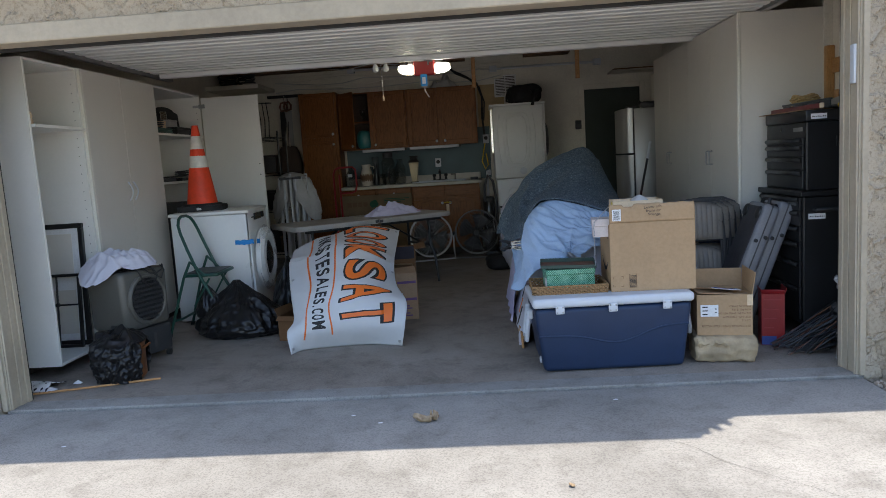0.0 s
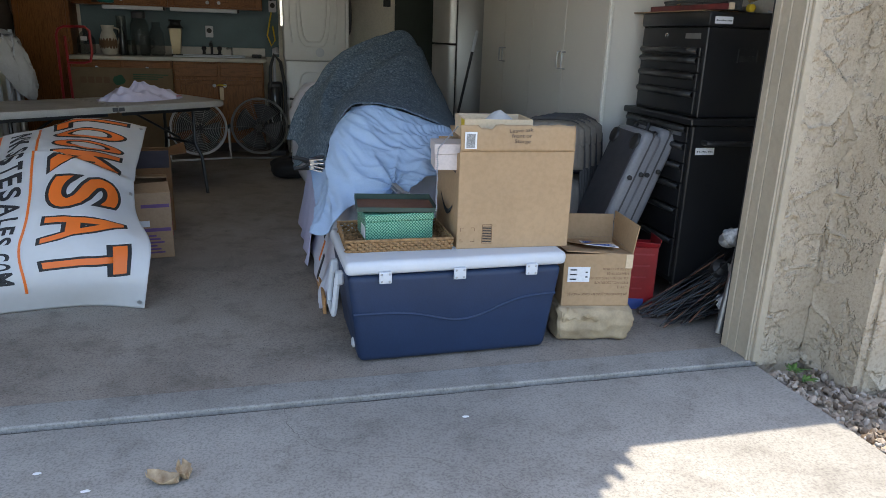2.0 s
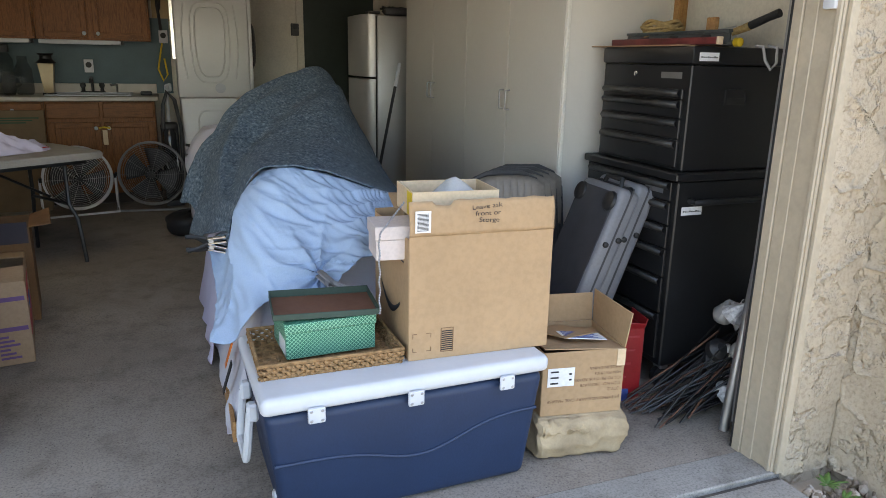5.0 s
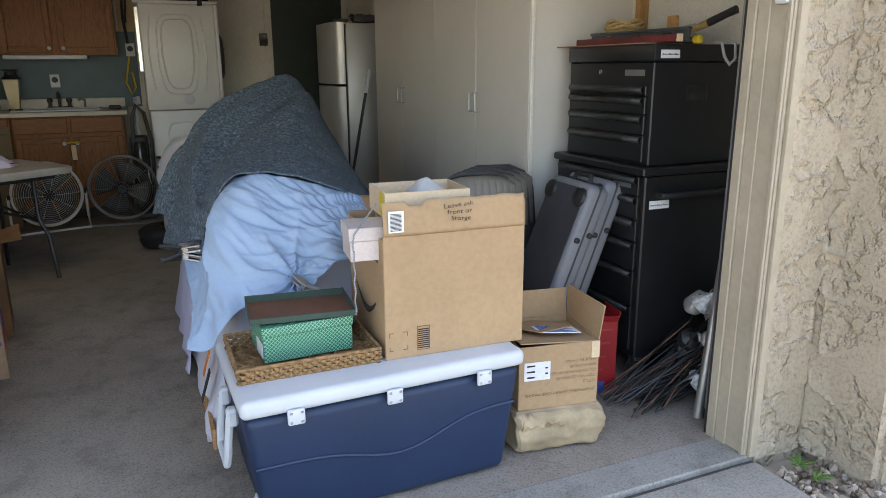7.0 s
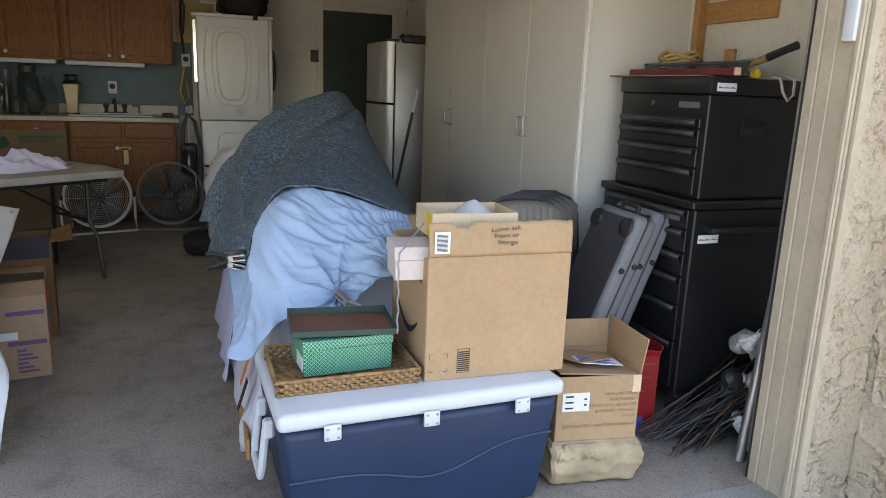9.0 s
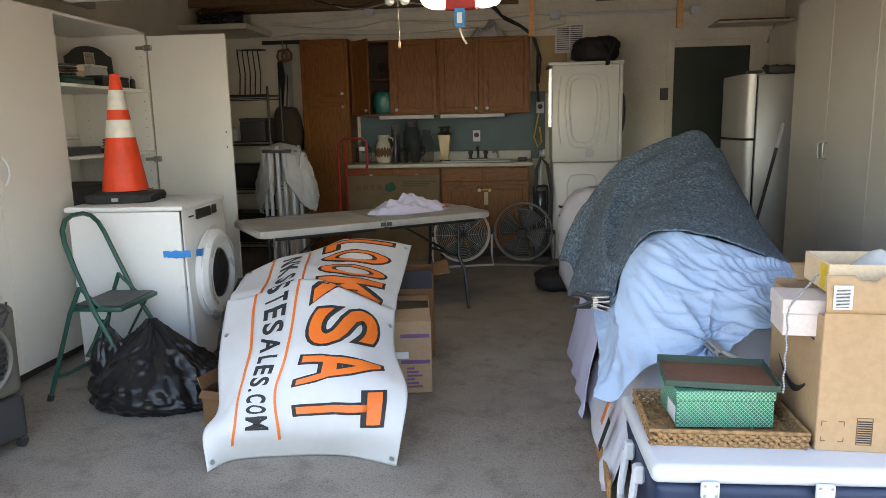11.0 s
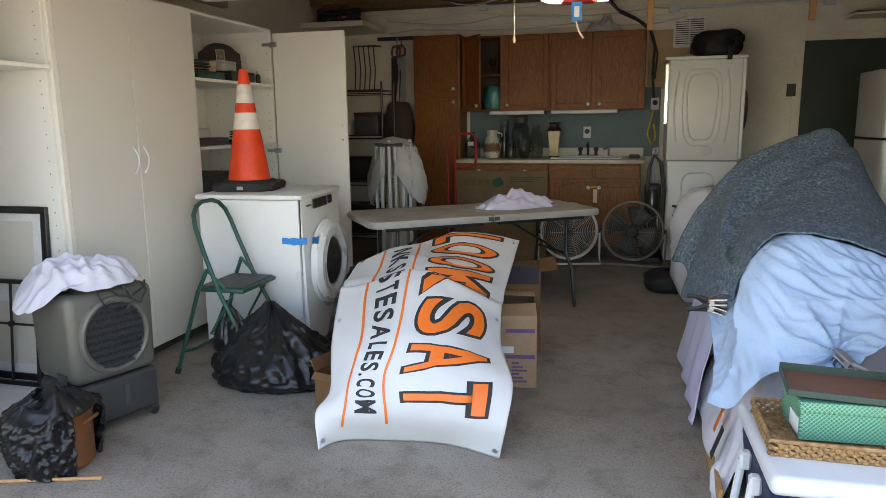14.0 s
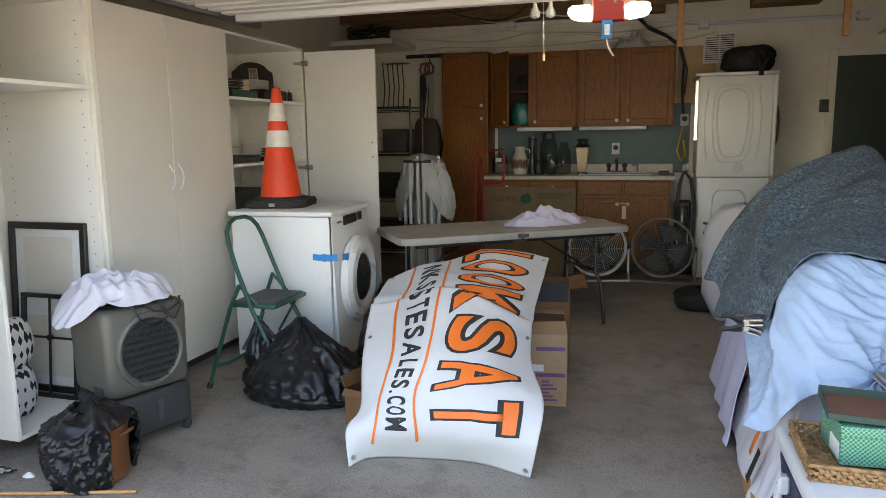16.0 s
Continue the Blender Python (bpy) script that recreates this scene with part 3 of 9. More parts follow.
# oak pantry and wall cupboards on the back wall
yu = 10.13
pantry = thing("pantry_cabinet", "tall stained oak pantry cupboard with two shut doors", "cabinet", pose(-1.87, 10.29, fz(10.3)))
part("body", bx(-2.13, -1.625, yu + 0.002, 10.455, fz(10.3), 2.285, bevel=0.003), M["oak"], pantry)
panel_door(pantry, -2.125, -1.65, 1.69, 2.27, yu, M["oak"], M["oak_x"], (-1.69, 1.735))
panel_door(pantry, -2.125, -1.65, 0.16, 1.655, yu, M["oak"], M["oak_x"], (-1.69, 1.60))

wallcab = thing("wall_cabinet", "stained oak wall cupboard with one door ajar", "cabinet", pose(-1.15, 10.29, 1.5))
for nm, a, mm in (("side_panel", (-1.595, -1.577, yu + 0.002, 10.455, 1.5, 2.255), "oak"), ("side_panel", (-0.715, -0.697, yu + 0.002, 10.455, 1.5, 2.255), "oak"),
                  ("top_panel", (-1.577, -0.715, yu + 0.002, 10.455, 2.237, 2.255), "oak_x"), ("bottom_panel", (-1.577, -0.715, yu + 0.002, 10.455, 1.5, 1.518), "oak_x"),
                  ("back_panel", (-1.577, -0.715, 10.44, 10.455, 1.518, 2.237), "dark_brown"), ("shelf", (-1.577, -0.715, yu + 0.03, 10.44, 1.86, 1.876), "oak_x"),
                  ("face_stile", (-1.20, -1.15, yu + 0.002, yu + 0.02, 1.518, 2.237), "oak")):
    part(nm, bx(*a, bevel=0.002), M[mm], wallcab)
AJAR = pose(-1.595, yu, 1.5, 0, 0, -48)


def ajar_part(nm, a, mm, par):
    bm = bx(*a, bevel=0.004)
    bmesh.ops.transform(bm, matrix=AJAR, verts=bm.verts)
    return part(nm, bm, mm, par)


ad = ajar_part("cabinet_door", (0.004, 0.37, -0.009, 0, 0.012, 0.745), M["oak"], wallcab)
for nm, a, mm in (("stile", (0.004, 0.055, -0.02, -0.0005, 0.012, 0.745), "oak"), ("stile", (0.319, 0.37, -0.02, -0.0005, 0.012, 0.745), "oak"), ("rail", (0.055, 0.319, -0.0185, -0.0005, 0.69, 0.745), "oak_x"), ("rail", (0.055, 0.319, -0.0185, -0.0005, 0.012, 0.067), "oak_x")):
    ajar_part(nm, a, M[mm], ad)
kb = lathe(bm_new(), [(0.006, 0), (0.006, 0.012), (0.016, 0.016), (0.018, 0.022), (0.013, 0.029), (0.004, 0.031)], 14, m=AJAR @ pose(0.345, -0.02, 0.05, 90, 0, 0))
part("knob", kb, M["white_plastic"], ad, "white ceramic knob")
panel_door(wallcab, -1.165, -0.705, 1.512, 2.245, yu, M["oak"], M["oak_x"], (-1.125, 1.555))

wallcab2 = thing("wall_cabinet", "stained oak wall cupboard with two doors nearly shut", "cabinet", pose(-0.23, 10.29, 1.5))
part("body", bx(-0.694, 0.236, yu + 0.002, 10.455, 1.5, 2.255, bevel=0.003), M["oak"], wallcab2)
panel_door(wallcab2, -0.675, -0.275, 1.512, 2.245, yu - 0.022, M["oak"], M["oak_x"], (-0.305, 1.555))
panel_door(wallcab2, -0.235, 0.225, 1.512, 2.245, yu, M["oak"], M["oak_x"], (-0.195, 1.555))

# base cupboards and worktop
yb = 9.87
z0b = fz(10)
for i, (xa, xb, nd) in enumerate(((-1.595, -0.665, 2), (-0.66, 0.225, 2))):
    bc = thing("base_cabinet", "stained oak base cupboard with drawers over doors", "cabinet", pose((xa + xb) / 2, 10.15, z0b), "oak base cupboards")
    part("body", bx(xa, xb, yb + 0.002, 10.44, z0b + 0.1, 0.975, bevel=0.003), M["oak"], bc)
    # toe kick recess is darkened by its colour
    part("toe_kick", bx(xa + 0.002, xb - 0.002, yb + 0.06, 10.40, z0b, z0b + 0.1), M["dark_brown"], bc)
    w = (xb - xa) / nd
    for k in range(nd):
        a, b = xa + k * w + 0.012, xa + (k + 1) * w - 0.012
        d = part("drawer", bx(a, b, yb - 0.02, yb, 0.83, 0.965, bevel=0.006), M["oak_x"], bc)
        if i == 0:
            part("knob", lathe(bm_new(), [(0.006, 0), (0.006, 0.012), (0.016, 0.016), (0.018, 0.022), (0.004, 0.031)], 14, m=pose((a + b) / 2, yb - 0.02, 0.9, 90, 0, 0)), M["white_plastic"], d, "white ceramic knob")
        kx = b - 0.04 if k == 0 else a + 0.04
        panel_door(bc, a, b, z0b + 0.12, 0.80, yb, M["oak"], M["oak_x"], (kx, 0.745))
M["laminate"] = plain("pale_speckled_laminate", (0.52, 0.47, 0.40), 0.4, var=0.1, scale=8, fine=200, relief=0.03)
wt = thing("worktop", "pale laminate worktop with an inset sink", "worktop", pose(-0.68, 10.15, 0.98))
part("slab", bx(-1.60, 0.262, yb - 0.045, 10.44, 0.978, 1.018, bevel=0.008, seg=2), M["laminate"], wt)
part("upstand", bx(-1.59, 0.25, 10.418, 10.438, 1.0185, 1.11, bevel=0.004), M["laminate"], wt)
bm = bm_new()
for a in ((-0.66, 0.04, 9.93, 9.955, 1.019, 1.032), (-0.66, 0.04, 10.335, 10.36, 1.019, 1.032), (-0.66, -0.63, 9.956, 10.334, 1.019, 1.032), (0.01, 0.04, 9.956, 10.334, 1.019, 1.032)):
    box(bm, *a, bevel=0.004)
part("sink_rim", bm, M["white_plastic"], wt, "white enamel sink rim")
part("sink_bowl", bx(-0.629, 0.009, 9.957, 10.333, 1.0185, 1.021), M["galv"], wt)
fau = thing("sink_faucet", "dark two-handled sink tap behind the bowl", "faucet", pose(-0.31, 10.375, 1.019))
part("base_plate", bx(-0.42, -0.20, 10.362, 10.405, 1.019, 1.04, bevel=0.008), M["black_plastic"], fau)
part("spout", tube(bm_new(), [(-0.31, 10.38, 1.035), (-0.31, 10.38, 1.13), (-0.31, 10.34, 1.165), (-0.31, 10.24, 1.15), (-0.31, 10.23, 1.12)], 0.013, 10), M["black_plastic"], fau)
for x in (-0.39, -0.23):
    part("tap_handle", lathe(bm_new(), [(0.018, 0), (0.014, 0.03), (0.026, 0.05), (0.022, 0.075), (0.006, 0.08)], 12, at=(x, 10.38, 1.04)), M["black_plastic"], fau)
so = thing("soap_dispenser", "small chrome dispenser spout beside the sink", "dispenser", pose(-0.10, 10.385, 1.019))
part("spout", tube(bm_new(), [(-0.10, 10.385, 1.019), (-0.10, 10.385, 1.10), (-0.12, 10.36, 1.105), (-0.15, 10.33, 1.10)], 0.011, 8), M["chrome"], so)

# under-cupboard lamps
for xa, xb in ((-1.32, -0.75), (-0.68, -0.02)):
    ul = thing("under_cabinet_light", "slim white under-cupboard strip lamp, off", "lamp", pose((xa + xb) / 2, 10.2, 1.46), "strip lamps under the cupboards")
    part("housing", bx(xa, xb, 10.14, 10.25, 1.462, 1.499, bevel=0.006), M["white_plastic"], ul)
    part("end_cap", bx(xb + 0.001, xb + 0.02, 10.15, 10.24, 1.465, 1.496, bevel=0.004), M["black_plastic"], ul)

# stacked washer and dryer, side on
stack = thing("stacked_washer_dryer", "white stacked washer and dryer with an embossed side panel", "laundry machine", pose(0.78, 10.08, fz(10)))
zb = fz(10.0)
part("washer_body", bx(0.452, 1.065, 9.75, 10.40, zb + 0.01, 1.01, bevel=0.012, seg=2), M["appliance"], stack)
part("dryer_body", bx(0.440, 1.065, 9.745, 10.40, 1.016, 1.925, bevel=0.012, seg=2), M["appliance"], stack)
part("top_panel", bx(0.40, 1.105, 9.735, 10.40, 1.927, 1.955, bevel=0.008, seg=2), M["appliance"], stack)
part("front_panel", bx(1.067, 1.10, 9.745, 10.40, 1.03, 1.925, bevel=0.01, seg=2), M["appliance"], stack)
part("porthole", lathe(bm_new(), [(0.22, 0), (0.22, 0.03), (0.18, 0.05), (0.1, 0.055)], 28, m=pose(1.098, 10.07, 1.48, 0, 90, 0)), M["grey_plastic"], stack, "dark round glass dryer door")


def emboss(cx, hw_t, hw_b, zt, zb2, r, y):
    pts = []
    for k in range(40):
        a = 2 * math.pi * k / 40
        c, s2 = math.cos(a), math.sin(a)
        px = math.copysign(abs(c) ** 0.45, c)
        pz = math.copysign(abs(s2) ** 0.3, s2)
        hw = hw_b + (hw_t - hw_b) * (pz + 1) / 2 + 0.03 * (1 - pz * pz)
        pts.append((cx + px * hw, y, (zt + zb2) / 2 + pz * (zt - zb2) / 2))
    return tube(bm_new(), pts, r, 6, closed=True)


part("embossed_rib", emboss(0.735, 0.115, 0.09, 1.80, 1.20, 0.009, 9.745), M["appliance"], stack)
part("embossed_rib", emboss(0.735, 0.15, 0.13, 1.84, 1.15, 0.007, 9.745), M["appliance"], stack)
for s in (-1, 1):
    part("embossed_rib", tube(bm_new(), [(0.735 + s * (0.21 + 0.03 * math.sin(math.pi * k / 10)), 9.745, 1.83 - 0.065 * k) for k in range(11)], 0.008, 6), M["appliance"], stack)
part("embossed_rib", emboss(0.735, 0.13, 0.10, 0.90, 0.45, 0.008, 9.750), M["appliance"], stack)
part("cap", lathe(bm_new(), [(0.045, 0), (0.045, 0.004), (0.03, 0.006)], 20, m=pose(0.80, 9.745, 1.10, 90, 0, 0)), M["white_plastic"], stack, "white round vent cap")
part("back_bracket", bx(0.405, 0.438, 9.76, 9.80, 1.35, 1.90, bevel=0.004), M["chrome"], stack, "bright steel bracket behind the dryer")

# silver refrigerator, its doors to the side
fr = thing("refrigerator", "silver two-door refrigerator standing beside tall cabinets", "refrigerator", pose(2.25, 8.95, fz(9)))
zf = fz(8.9)
part("body", bx(1.965, 2.62, 8.62, 9.27, zf + 0.03, 1.73, bevel=0.012, seg=2), M["steel_paint"], fr)
M["fridge_door"] = plain("brushed_silver_door", (0.52, 0.51, 0.49), 0.32, 0.4, var=0.05, scale=1, fine=70, relief=0.03)
for a, b, nm in ((1.245, 1.735, "freezer_door"), (zf + 0.06, 1.225, "fridge_door")):
    bm = bm_new()
    pts = [(1.95, 8.615), (1.905, 8.615), (1.875, 8.64), (1.855, 8.75), (1.85, 8.95), (1.855, 9.15), (1.875, 9.25), (1.905, 9.275), (1.95, 9.275)]
    extrude_outline(bm, pts, b - a, Matrix.Translation((0, 0, a)))
    part(nm, bm, M["fridge_door"], fr, smooth=40)
part("gasket", bx(1.951, 1.964, 8.63, 9.26, zf + 0.07, 1.72), M["rubber"], fr)
for y in (8.7, 9.2):
    part("foot", lathe(bm_new(), [(0.02, 0), (0.02, 0.035)], 10, at=(2.1, y, zf)), M["rubber"], fr)
part("hinge_cover", bx(1.89, 2.0, 8.64, 8.72, 1.7405, 1.76, bevel=0.006), M["grey_plastic"], fr)
# odds and ends on the refrigerator
fc = thing("cable_heap", "heap of black cords and tools on the refrigerator", "cables", pose(2.2, 8.9, 1.735))
random.seed(5)
for k in range(5):
    pts = []
    for q in range(14):
        a = q * 0.8 + k
        pts.append((2.2 + 0.16 * math.cos(a) * (0.6 + 0.1 * k), 8.85 + 0.13 * math.sin(a * 1.1), 1.748 + 0.012 * k + 0.012 * math.sin(a * 2.3)))
    part("cord", tube(bm_new(), pts, 0.009, 6), M["black_plastic"], fc)
part("drill_body", bx(2.06, 2.3, 8.70, 8.77, 1.737, 1.80, bevel=0.02, seg=2), M["grey_plastic"], fc)

# tall warm-grey cabinets on the other side wall
yr = [5.905, 6.50, 7.095, 7.70, 8.305]
for i in range(2):
    ya, ybb = yr[2 * i], yr[2 * i + 2]
    tc = thing("tall_cabinet", "tall warm-grey laminate cabinet with two shut doors", "cabinet", pose(2.43, (ya + ybb) / 2, fz(ya)), "tall warm-grey cabinets")
    zf = fz(ya)
    part("body", bx(2.130, 2.735, ya + 0.001, ybb - 0.001, zf + 0.09, 2.195, bevel=0.002), M["cab_beige"], tc)
    part("plinth", bx(2.19, 2.72, ya + 0.01, ybb - 0.01, zf, zf + 0.09), M["dark_brown"], tc)
    for k in range(2):
        a, b = yr[2 * i + k] + 0.003, yr[2 * i + k + 1] - 0.003
        d = part("door", bx(2.110, 2.129, a, b, zf + 0.10, 2.185, bevel=0.0025), M["cab_beige"], tc)
        hy = b - 0.035 if k == 0 else a + 0.035
        hb = bm_new()
        tube(hb, [(2.110, hy, 1.13), (2.085, hy, 1.132), (2.083, hy, 1.14), (2.083, hy, 1.225), (2.085, hy, 1.233), (2.110, hy, 1.235)], 0.005, 8)
        part("handle", hb, M["galv"], d, "dull steel bar handle")
    if i == 0:
        part("edge_strip", bx(2.112, 2.131, ya - 0.012, ya, zf + 0.09, 2.195, bevel=0.003), M["cream_edge"], tc, "cream edge strip")
# wall filler beside the tall cabinet
setting("wall_strip", bx(2.700, 2.759, 5.885, 5.904, 0.05, 2.6), M["wall"], "narrow cream strip beside the tall cabinet", "wall")

# white cabinets along the other wall
yl = [5.095, 5.705, 6.27, 6.865, 7.93]
xf = -2.60
zc, zt = 0.09, 2.115


def pin_holes(parent, x, y, s, z0, z1):
    bm = bm_new()
    z = z0
    while z < z1:
        lathe(bm, [(0.0035, 0), (0.0035, 0.0008)], 6, m=pose(x, y, z, 90 * s, 0, 0))
        z += 0.064
    tagged(part("shelf_pin_holes", bm, M["ink"], parent, smooth=0), kind="stuff")


oc = thing("shelf_cabinet", "open white melamine cabinet with one high shelf", "cabinet", pose(-2.9, 5.4, fz(5.4)))
for nm, a in (("side_panel", (-3.205, xf, yl[0], yl[0] + 0.019, zc, zt)), ("side_panel", (-3.205, xf, yl[1] - 0.022, yl[1] - 0.003, zc, zt)), ("top_panel", (-3.205, xf, yl[0] + 0.0195, yl[1] - 0.0225, zt - 0.019, zt)),
              ("bottom_panel", (-3.205, xf, yl[0] + 0.0195, yl[1] - 0.0225, zc, zc + 0.019)), ("back_panel", (-3.215, -3.206, yl[0], yl[1] - 0.003, zc, zt)), ("shelf", (-3.2, xf + 0.03, yl[0] + 0.02, yl[1] - 0.023, 1.67, 1.69))):
    part(nm, bx(*a, bevel=0.0015), M["melamine"], oc)
part("plinth", bx(-3.2, xf - 0.32, yl[0] + 0.02, yl[1] - 0.03, fz(5.1), zc), M["dark_brown"], oc)
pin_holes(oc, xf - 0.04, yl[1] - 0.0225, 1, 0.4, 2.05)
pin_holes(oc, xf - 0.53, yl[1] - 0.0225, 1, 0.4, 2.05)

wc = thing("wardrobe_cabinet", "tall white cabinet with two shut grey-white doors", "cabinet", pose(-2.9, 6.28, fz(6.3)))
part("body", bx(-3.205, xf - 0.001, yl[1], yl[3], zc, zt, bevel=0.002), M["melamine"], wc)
part("plinth", bx(-3.2, xf - 0.06, yl[1] + 0.01, yl[3] - 0.01, fz(6.3), zc), M["dark_brown"], wc)
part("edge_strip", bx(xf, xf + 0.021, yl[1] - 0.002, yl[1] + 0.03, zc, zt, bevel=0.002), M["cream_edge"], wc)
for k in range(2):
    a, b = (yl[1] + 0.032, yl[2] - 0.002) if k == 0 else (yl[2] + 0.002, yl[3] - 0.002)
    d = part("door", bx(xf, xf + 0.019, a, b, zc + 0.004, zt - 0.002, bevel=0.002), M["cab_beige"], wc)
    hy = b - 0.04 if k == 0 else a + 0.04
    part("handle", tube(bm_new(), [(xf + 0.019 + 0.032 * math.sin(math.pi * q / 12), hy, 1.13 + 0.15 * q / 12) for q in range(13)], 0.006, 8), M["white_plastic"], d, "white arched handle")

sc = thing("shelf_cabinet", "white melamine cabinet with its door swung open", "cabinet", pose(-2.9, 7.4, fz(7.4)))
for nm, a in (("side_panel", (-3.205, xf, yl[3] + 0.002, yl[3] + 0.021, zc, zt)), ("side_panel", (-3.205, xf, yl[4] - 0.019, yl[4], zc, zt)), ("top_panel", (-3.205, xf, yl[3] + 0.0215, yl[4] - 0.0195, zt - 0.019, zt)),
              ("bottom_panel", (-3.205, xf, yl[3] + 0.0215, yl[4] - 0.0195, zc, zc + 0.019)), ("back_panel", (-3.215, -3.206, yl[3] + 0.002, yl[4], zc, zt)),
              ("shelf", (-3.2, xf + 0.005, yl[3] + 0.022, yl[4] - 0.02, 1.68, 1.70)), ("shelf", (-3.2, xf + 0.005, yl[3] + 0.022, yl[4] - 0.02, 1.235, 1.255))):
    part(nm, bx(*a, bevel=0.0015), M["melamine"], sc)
part("plinth", bx(-3.2, xf - 0.06, yl[3] + 0.02, yl[4] - 0.02, fz(7), zc), M["dark_brown"], sc)
pin_holes(sc, xf - 0.04, yl[4] - 0.0195, 1, 0.4, 2.05)
pin_holes(sc, xf - 0.5, yl[4] - 0.0195, 1, 0.4, 2.05)
od = part("door", bx(xf + 0.012, -1.99, yl[4] - 0.008, yl[4] + 0.011, zc + 0.004, zt - 0.03, bevel=0.002), M["melamine"], sc, "open white cabinet door")
for z in (2.0, 1.19, 0.35):
    hb = bm_new()
    box(hb, xf - 0.07, xf - 0.005, yl[4] - 0.033, yl[4] - 0.0205, z - 0.012, z + 0.012, bevel=0.003)
    box(hb, xf - 0.012, xf + 0.05, yl[4] - 0.028, yl[4] - 0.0095, z - 0.02, z + 0.02, bevel=0.004)
    part("hinge", hb, M["galv"], od, "steel concealed hinge")
for z in (1.27, 1.38):
    part("screw", lathe(bm_new(), [(0.006, 0), (0.004, 0.003)], 8, m=pose(-2.03, yl[4] - 0.008, z, 90, 0, 0)), M["ink"], od)

# front-loading washer, side on, with its door covered in plastic
wz = fz(6.9)
wa = thing("washing_machine", "white front-loading washing machine with a plastic-wrapped door", "washing machine", pose(-2.1, 6.92, wz))
WR = pose(-2.105, 6.93, wz, 0, 0, 4)


def wpart(nm, bm, mm, label="", par=None, smooth=35):
    bmesh.ops.transform(bm, matrix=WR, verts=bm.verts)
    return part(nm, bm, mm, par or wa, label, smooth)


wpart("body", bx(-0.35, 0.30, -0.335, 0.335, 0.012, 0.925, bevel=0.012, seg=2), M["appliance"])
wpart("top_panel", bx(-0.365, 0.325, -0.345, 0.345, 0.927, 0.957, bevel=0.010, seg=2), M["appliance"])
bm = bx(0.302, 0.345, -0.335, 0.335, 0.012, 0.955, bevel=0.01, seg=2)
for v in bm.verts:
    if v.co.x > 0.32 and v.co.z > 0.8:
        v.co.x -= (v.co.z - 0.8) * 0.22
front = wpart("front_panel", bm, M["appliance"])
wpart("door_ring", lathe(bm_new(), [(0.27, -0.01), (0.27, 0.035), (0.245, 0.06), (0.19, 0.066), (0.165, 0.05), (0.16, 0.02)], 36, m=pose(0.345, 0.0, 0.50, 0, 90, 0)), M["appliance"], par=front)
M["smoke_glass"] = plain("smoked_door_glass", (0.03, 0.032, 0.035), 0.15, var=0.2, relief=0)
wpart("door_glass", lathe(bm_new(), [(0.16, 0.0), (0.15, 0.03), (0.09, 0.05), (0.02, 0.055)], 32, m=pose(0.36, 0.0, 0.50, 0, 90, 0)), M["smoke_glass"], "smoked round door glass", front)
wpart("display", bx(0.322, 0.336, -0.16, 0.06, 0.855, 0.915, bevel=0.004), M["smoke_glass"], "black control display", front)
wpart("dial", bx(0.322, 0.338, 0.10, 0.15, 0.86, 0.915, bevel=0.004), M["smoke_glass"], "", front)
wpart("logo_bar", bx(0.330, 0.338, -0.28, -0.22, 0.882, 0.890), M["ink"], "", front)
film_bm = bm_new()
sheet(film_bm, lambda u, v: (0.365 + 0.045 * math.sin(math.pi * v) + 0.012 * wob(u * 9, v * 3, 0, 1.4), 0.255 * math.cos(2 * math.pi * u) * (0.55 + 0.5 * v), 0.50 + 0.285 * math.sin(2 * math.pi * u) * (0.55 + 0.5 * v)), 60, 8)
M["film"], nt, b, _ = shader("clear_plastic_film", 0.25)
b.inputs["Base Color"].default_value = (0.85, 0.86, 0.88, 1)
b.inputs["Alpha"].default_value = 0.28
wpart("plastic_cover", film_bm, M["film"], "clear crumpled plastic cover round the door", front, 60)
M["tape"] = plain("blue_masking_tape", (0.02, 0.28, 0.72), 0.7, var=0.1)
bm = bm_new()
sheet(bm, lambda u, v: (0.348 + 0.055 * (u > 0.5) * 0 + 0.02 + 0.012 * math.sin(u * 5), -0.335 + 0.03 + 0.17 * u, 0.655 + 0.04 * v + 0.01 * wob(u, v, 0, 5)), 10, 3)
wpart("tape_strip", bm, M["tape"], "strip of blue masking tape", front)
bm = bm_new()
sheet(bm, lambda u, v: (0.19 + 0.16 * u, -0.337 - 0.004 - 0.01 * math.sin(u * 3), 0.66 + 0.04 * v + 0.012 * wob(u, v, 1, 5)), 10, 3)
wpart("tape_strip", bm, M["tape"], "strip of blue masking tape", front)
for x in (-0.3, 0.25):
    for y in (-0.29, 0.29):
        wpart("foot", lathe(bm_new(), [(0.022, -0.0), (0.022, 0.013)], 10, at=(x, y, 0)), M["rubber"])

# black tool chest on a black tool cabinet
tz = fz(5.5)
lower = thing("tool_cabinet", "black steel rolling tool cabinet with six drawers", "tool cabinet", pose(2.47, 5.49, tz))
part("body", bx(2.245, 2.735, 5.165, 5.835, tz + 0.11, 0.93, bevel=0.006), M["black_steel"], lower)
part("top_lip", bx(2.225, 2.738, 5.155, 5.845, 0.931, 0.965, bevel=0.006), M["black_steel"], lower)


